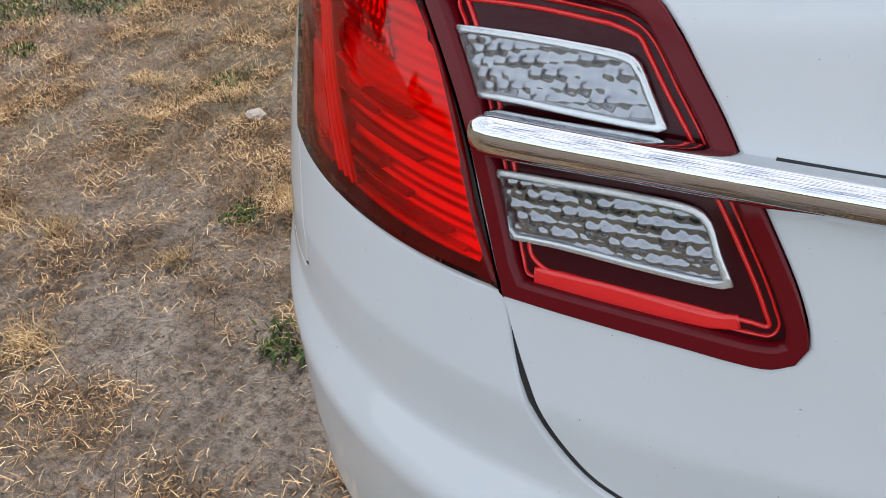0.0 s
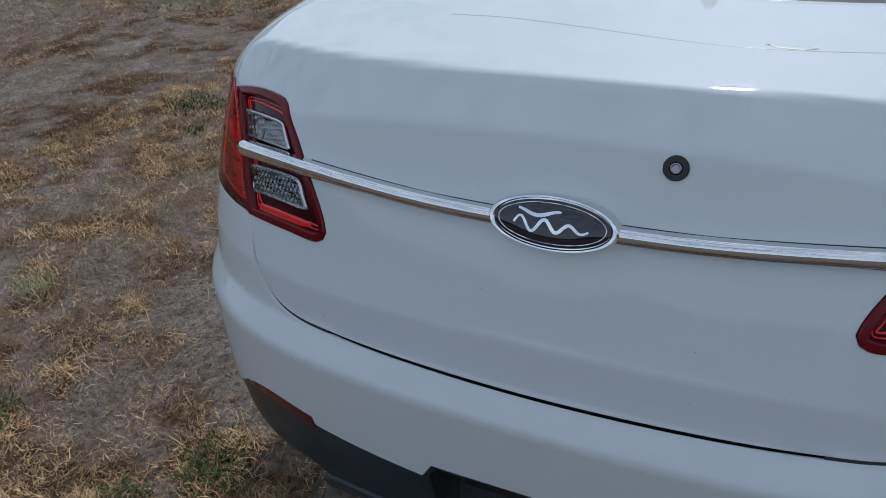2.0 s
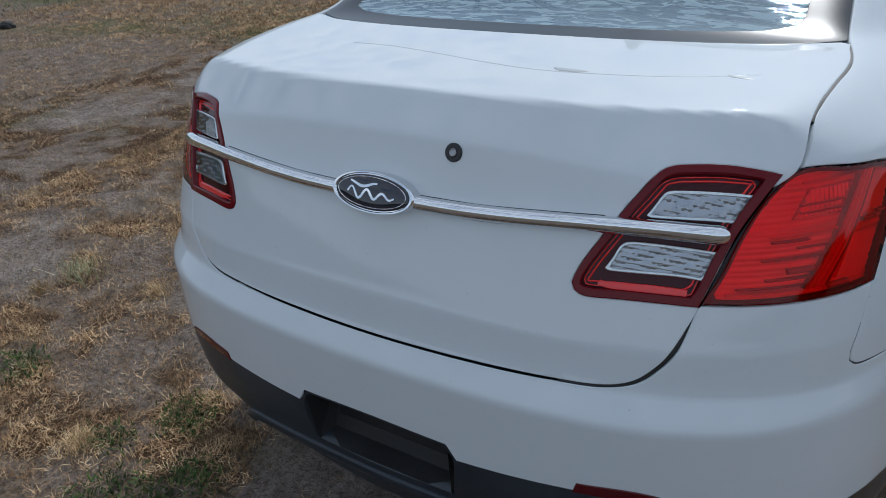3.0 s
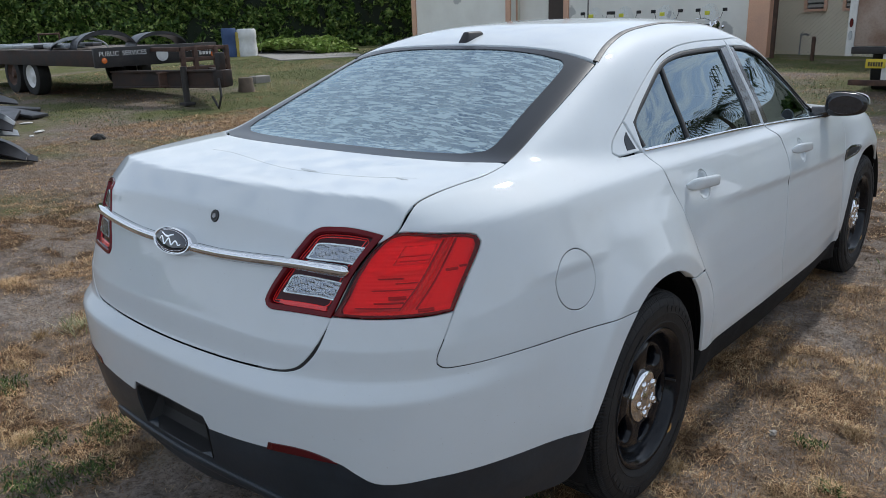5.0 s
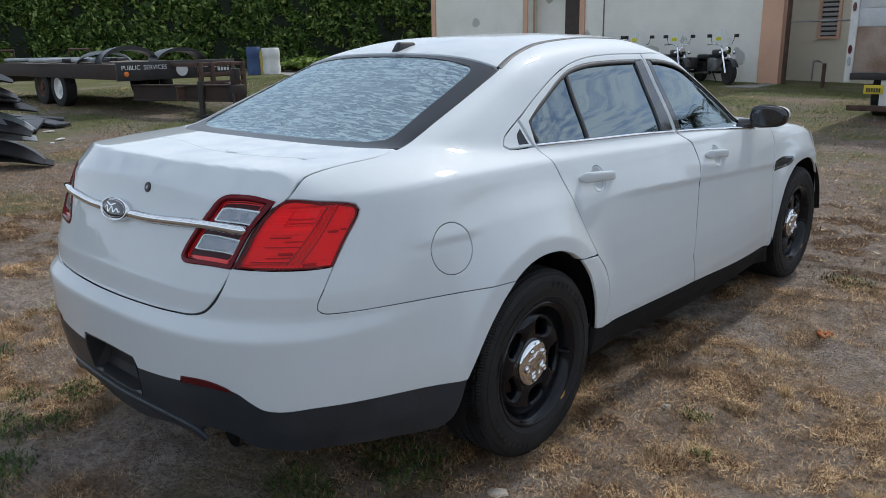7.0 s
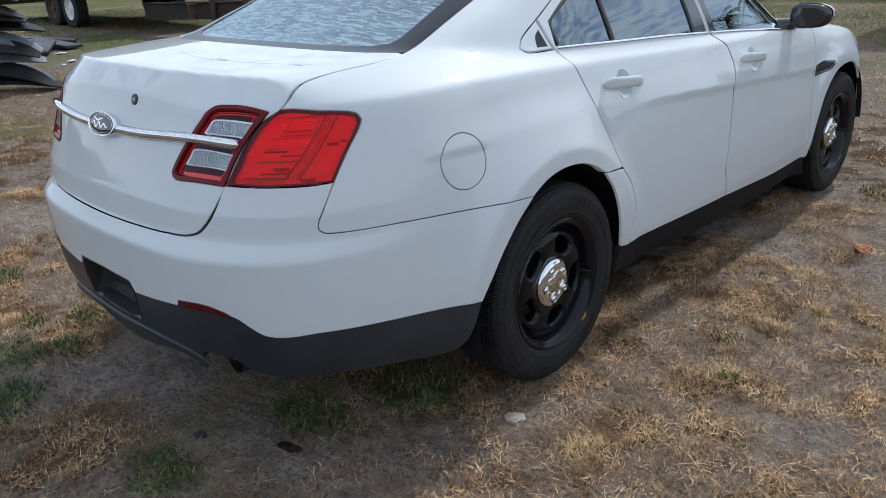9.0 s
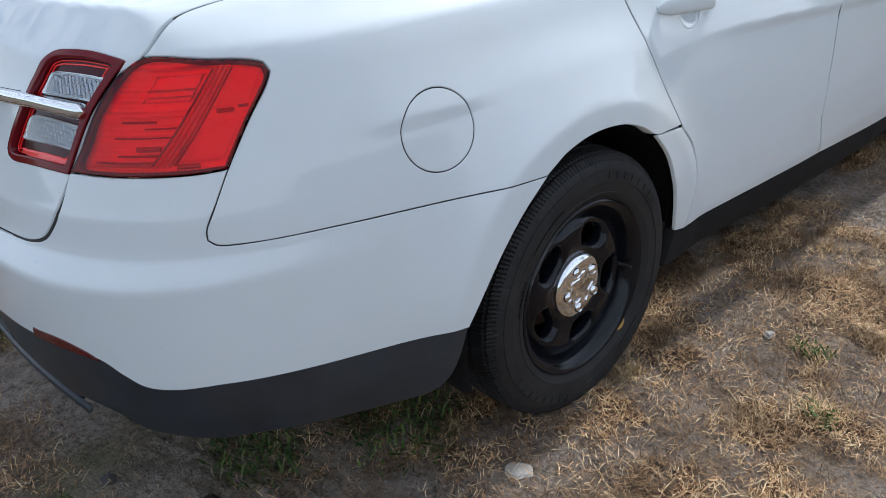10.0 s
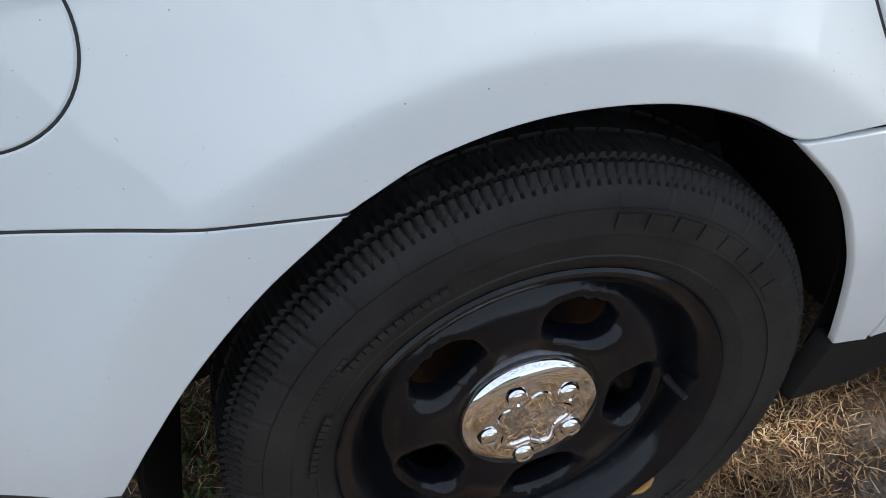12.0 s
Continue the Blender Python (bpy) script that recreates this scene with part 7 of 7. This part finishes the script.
for x in (X0 + 0.35, X1 - 0.35):
    bm = bmesh.new()
    lathe(bm, [(-0.13, 0.25), (-0.14, 0.36), (-0.12, 0.41), (0.12, 0.41), (0.14, 0.36), (0.13, 0.25), (0.05, 0.2), (0.05, 0.0)], 32, Matrix.Translation((x, YT + 1.4, gz(x, YT) + 0.40)))
    part("tyre", bm, TRAILER_TYRE, truck)
    bm = bmesh.new()
    lathe(bm, [(-0.13, 0.25), (-0.14, 0.36), (-0.12, 0.41), (0.12, 0.41), (0.14, 0.36), (0.13, 0.25), (0.05, 0.2), (0.05, 0.0)], 32, Matrix.Translation((x, YT + 4.4, gz(x, YT) + 0.40)))
    part("tyre", bm, TRAILER_TYRE, truck)
bm = bmesh.new()
box(bm, -0.75, -0.30, YT + 0.3, YT + 0.75, gz(-0.5, 13) - 0.02, 0.20, 0.02)
tagged(solid("concrete_block", CONCRETE, "pale concrete block under the truck", "")(bm), category="block")
bm = bmesh.new()
box(bm, -12.5, -12.25, 8.3, 8.7, gz(-12.4, 8.5) - 0.02, gz(-12.4, 8.5) + 0.15, 0.02)
tagged(solid("concrete_block", CONCRETE, "small grey block in the grass", "")(bm), category="block")


# police-style touring motorcycles in a row along the wall
def motorcycle():
    bike = thing("motorcycle", "black touring motorcycle with a clear windshield and saddlebags", "motorcycle", "row of motorcycles")
    def bit(name, bm, mat, label=""):
        return part(name, bm, mat, bike, label)
    for y, nm in ((0.78, "front_wheel"), (-0.78, "rear_wheel")):
        bm = bmesh.new()
        lathe(bm, [(-0.06, 0.24), (-0.065, 0.29), (0.0, 0.325), (0.065, 0.29), (0.06, 0.24), (0.03, 0.22), (0.03, 0.03), (-0.03, 0.03), (-0.03, 0.22)], 28, Matrix.Translation((0, y, 0.325)), True)
        bit(nm, bm, TRAILER_TYRE)
    for s in (-1, 1):
        bm = bmesh.new()
        tube(bm, [(s * 0.10, 0.78, 0.33), (s * 0.10, 0.48, 1.0)], 0.028, 8)
        bit("fork_tube", bm, CHROME)
        bm = bmesh.new()
        tube(bm, [(s * 0.05, 0.40, 1.03), (s * 0.22, 0.38, 1.10), (s * 0.38, 0.22, 1.08)], 0.016, 8)
        bit("handlebar", bm, CHROME)
        bm = bmesh.new()
        tube(bm, [(s * 0.30, 0.32, 1.10), (s * 0.36, 0.34, 1.28)], 0.008, 6)
        box(bm, s * 0.40 - 0.07, s * 0.40 + 0.07, 0.33, 0.36, 1.26, 1.35, 0.012)
        bit("mirror", bm, BLACK_STEEL)
        bm = bmesh.new()
        box(bm, s * 0.33 - 0.12, s * 0.33 + 0.12, -1.10, -0.55, 0.40, 0.72, 0.05)
        bit("saddlebag", bm, BLACK_STEEL)
        bm = bmesh.new()
        tube(bm, [(s * 0.24, 0.2, 0.32), (s * 0.28, -0.4, 0.30), (s * 0.30, -1.1, 0.34)], 0.045, 8)
        bit("exhaust", bm, CHROME)
        bm = bmesh.new()
        bmesh.ops.create_uvsphere(bm, u_segments=14, v_segments=8, radius=0.05, matrix=Matrix.Translation((s * 0.20, 0.62, 0.86)))
        bit("side_lamp", bm, CHROME)
    bm = bmesh.new()
    box(bm, -0.17, 0.17, -0.15, 0.30, 0.35, 0.72, 0.05)
    bit("engine", bm, STEEL_GREY)
    bm = bmesh.new()
    for v in box(bm, -0.15, 0.15, -0.05, 0.42, 0.72, 0.94, 0.07):
        v.co.x *= 0.8 + 0.5 * (v.co.y + 0.05)
    bit("tank", bm, GLOSS_BLACK)
    bm = bmesh.new()
    box(bm, -0.17, 0.17, -0.75, -0.05, 0.66, 0.80, 0.05)
    bit("saddle", bm, RUBBER_AND_SHADE)
    bm = bmesh.new()
    lathe(bm, [(0.0, 0.0), (0.03, 0.09), (0.12, 0.105), (0.135, 0.09), (0.14, 0.0)], 24, Matrix.Translation((0, 0.52, 0.92)) @ Matrix.Rotation(math.pi / 2, 4, "Z"))
    bit("headlamp", bm, CHROME)
    for y, z in ((0.78, 0.36), (-0.78, 0.36)):
        bm = bmesh.new()
        rows = []
        for k in range(11):
            a = radians(20 + 140 * k / 10)
            rows.append([bm.verts.new((x, y + r * math.cos(a), z + r * math.sin(a))) for x, r in ((-0.09, 0.34), (0, 0.37), (0.09, 0.34), (0, 0.355))])
        for p, q in zip(rows, rows[1:]):
            for j in range(4):
                bm.faces.new((p[j], q[j], q[(j + 1) % 4], p[(j + 1) % 4]))
        bit("mudguard", bm, GLOSS_BLACK)
    bm = bmesh.new()
    rows = []
    for k in range(9):
        f = -1 + k / 4
        w = 0.27 * f
        rows.append([bm.verts.new((w * g, 0.56 - 0.10 * f * f - 0.22 * h, 1.0 + 0.48 * h * (1 - 0.25 * f * f))) for g, h in ((0.9, 0), (1.0, 0.5), (0.85, 1.0))])
    for p, q in zip(rows, rows[1:]):
        for j in range(2):
            bm.faces.new((p[j], q[j], q[j + 1], p[j + 1]))
    bmesh.ops.solidify(bm, geom=list(bm.faces), thickness=0.004)
    bit("windshield", bm, CLEAR_LENS, "clear plastic windshield")
    bm = bmesh.new()
    box(bm, 0.10, 0.25, 0.42, 0.44, 1.18, 1.28, 0.01)
    bit("tag", bm, material("yellow tag", (0.7, 0.68, 0.05), 0.5), "bright yellow tag")
    bm = bmesh.new()
    tube(bm, [(0.0, -0.1, 0.33), (-0.16, -0.12, 0.012)], 0.014, 6)
    bit("kickstand", bm, BLACK_STEEL)
    return bike


bike = motorcycle()
SLAB_TOP = 0.216
spots = [(-6.75, 19.35, 232), (-8.0, 19.35, 228), (-9.3, 19.4, 230), (-10.25, 19.4, 226)]
bike.matrix_basis = pose(*spots[0][:2], SLAB_TOP, 0, 0, spots[0][2])
for x, y, turn in spots[1:]:
    copy_thing(bike, pose(x, y, SLAB_TOP, 0, 0, turn))

# a palm and low trees across the yard, seen in the side glass
PALM_LEAF = leafy("palm fronds", (0.0, (0.02, 0.035, 0.012)), (1.0, (0.06, 0.085, 0.025)))
PALM_BARK = worn("palm bark", (0.16, 0.12, 0.09), (0.10, 0.08, 0.06), 4, 0.9)


def palm(x, y, tall, seed):
    r = random.Random(seed)
    t = thing("palm_tree", "tall palm tree with a grey trunk and dark fronds", "tree", "palms across the yard")
    bm = bmesh.new()
    z = gz(x, y)
    tube(bm, [(x + 0.10 * math.sin(k), y + 0.02 * k, z - 0.1 + tall * k / 7) for k in range(8)], [0.20 - 0.012 * k for k in range(8)], 12)
    part("trunk", bm, PALM_BARK, t)
    bm = bmesh.new()
    hx, hy, hz = x + 0.10 * math.sin(7), y + 0.14, z - 0.1 + tall
    for k in range(44):
        a, lift = r.random() * 2 * math.pi, r.uniform(-0.3, 1.1)
        ln = r.uniform(1.6, 2.6)
        spine = []
        for i in range(9):
            f = i / 8
            spine.append(Vector((hx + math.cos(a) * ln * f * math.cos(lift * (1 - f)), hy + math.sin(a) * ln * f * math.cos(lift * (1 - f)), hz + ln * (math.sin(lift) * f - 0.75 * f * f))))
        side = Vector((-math.sin(a), math.cos(a), 0))
        for i in range(1, 9):
            for s in (-1, 1):
                for q in (0.0, 0.5):
                    base = spine[i - 1].lerp(spine[i], q)
                    fwd = (spine[i] - spine[i - 1]).normalized()
                    tip = base + side * s * 0.55 * (1 - 0.6 * i / 8) + fwd * 0.25 + Vector((0, 0, -0.22))
                    v = [bm.verts.new(base), bm.verts.new(base + fwd * 0.06), bm.verts.new(tip)]
                    bm.faces.new(v)
    tagged(part("crown", bm, PALM_LEAF, t, smooth=False), kind="stuff")


palm(11.5, 12.0, 3.6, 1)
palm(15.0, 17.0, 4.2, 2)
palm(6.3, 17.0, 5.0, 3)
palm(2.4, 18.2, 4.8, 4)
palm(0.9, 19.0, 5.2, 5)

# a dark line of trees added unseen behind the camera, to darken reflections in chrome and glass
n = 15000
a = np.radians(rng.uniform(-5, 168, n))
dist = 26 + 3 * rng.rand(n)
cap_ = 0.8 + 1.3 * rough_field(9 * a, 0 * a, 1.6, 131)
h = cap_ * rng.rand(n) ** 0.8
c = np.stack([3 + dist * np.cos(a), -dist * np.sin(a), h], 1)
# shrubs under the palms
bush = np.arange(n) < 5500
bx = rng.uniform(-0.3, 9.0, n)
c = np.where(bush[:, None], np.stack([bx, 18.2 + 1.4 * rng.rand(n), 0.2 + (1.6 + 2.6 * rough_field(bx, 0 * bx, 1.3, 137)) * rng.rand(n) ** 0.8], 1), c)
t1 = rng.randn(n, 3)
t1 /= np.linalg.norm(t1, axis=1, keepdims=True)
t2 = np.cross(t1, rng.randn(n, 3))
t2 /= np.linalg.norm(t2, axis=1, keepdims=True)
size = (0.35 + 0.35 * rng.rand(n))[:, None] * np.where(bush, 0.5, 1.0)[:, None]
v = np.stack([c - t1 * size, c + t2 * size * 0.6, c + t1 * size, c - t2 * size * 0.6], 1).reshape(-1, 3)
me = bpy.data.meshes.new("far_trees")
me.from_pydata([tuple(q) for q in v], [], [(4 * k, 4 * k + 1, 4 * k + 2, 4 * k + 3) for k in range(n)])
me.materials.append(HEDGE_LEAF)
tagged(new("far_trees", me), "distant dark green trees, added out of view for reflections", "trees", kind="stuff")

# a cut stump in the grass and a mound of bright vines by the slab
bm = bmesh.new()
lathe(bm, [(-0.05, 0.17), (0.02, 0.165), (0.12, 0.145), (0.26, 0.14), (0.275, 0.13), (0.27, 0.0)], 20, Matrix.Translation((-11.17, 7.25, gz(-11.17, 7.25))) @ Matrix.Rotation(-math.pi / 2, 4, "Y"))
stump = solid("tree_stump", PALM_BARK, "short sawn tree stump in the grass", "", True)(bm)
tagged(stump, category="stump")
n = 5000
x, y = rng.uniform(-23.6, -19.3, n), rng.uniform(16.3, 18.2, n)
top_ = 0.5 * (0.4 + rough_field(x, y, 0.7, 141)) * np.clip(1.1 - ((x + 21.4) / 2.3) ** 2, 0.05, 1)
c = np.stack([x, y, ground_height(x, y) + top_ * (0.5 + 0.5 * rng.rand(n))], 1)
t1 = rng.randn(n, 3) * (1, 1, 0.5)
t1 /= np.linalg.norm(t1, axis=1, keepdims=True)
t2 = np.cross(t1, rng.randn(n, 3))
t2 /= np.linalg.norm(t2, axis=1, keepdims=True)
size = (0.06 + 0.06 * rng.rand(n))[:, None]
v = np.stack([c - t1 * size, c + t2 * size * 0.7, c + t1 * size, c - t2 * size * 0.7], 1).reshape(-1, 3)
me = bpy.data.meshes.new("vines")
me.from_pydata([tuple(q) for q in v], [], [(4 * k, 4 * k + 1, 4 * k + 2, 4 * k + 3) for k in range(n)])
me.materials.append(leafy("bright vine leaves", (0.0, (0.10, 0.17, 0.03)), (0.5, (0.24, 0.34, 0.06)), (1.0, (0.42, 0.50, 0.14))))
tagged(new("vines", me), "mound of bright green vines beside the slab", "plant", kind="stuff")
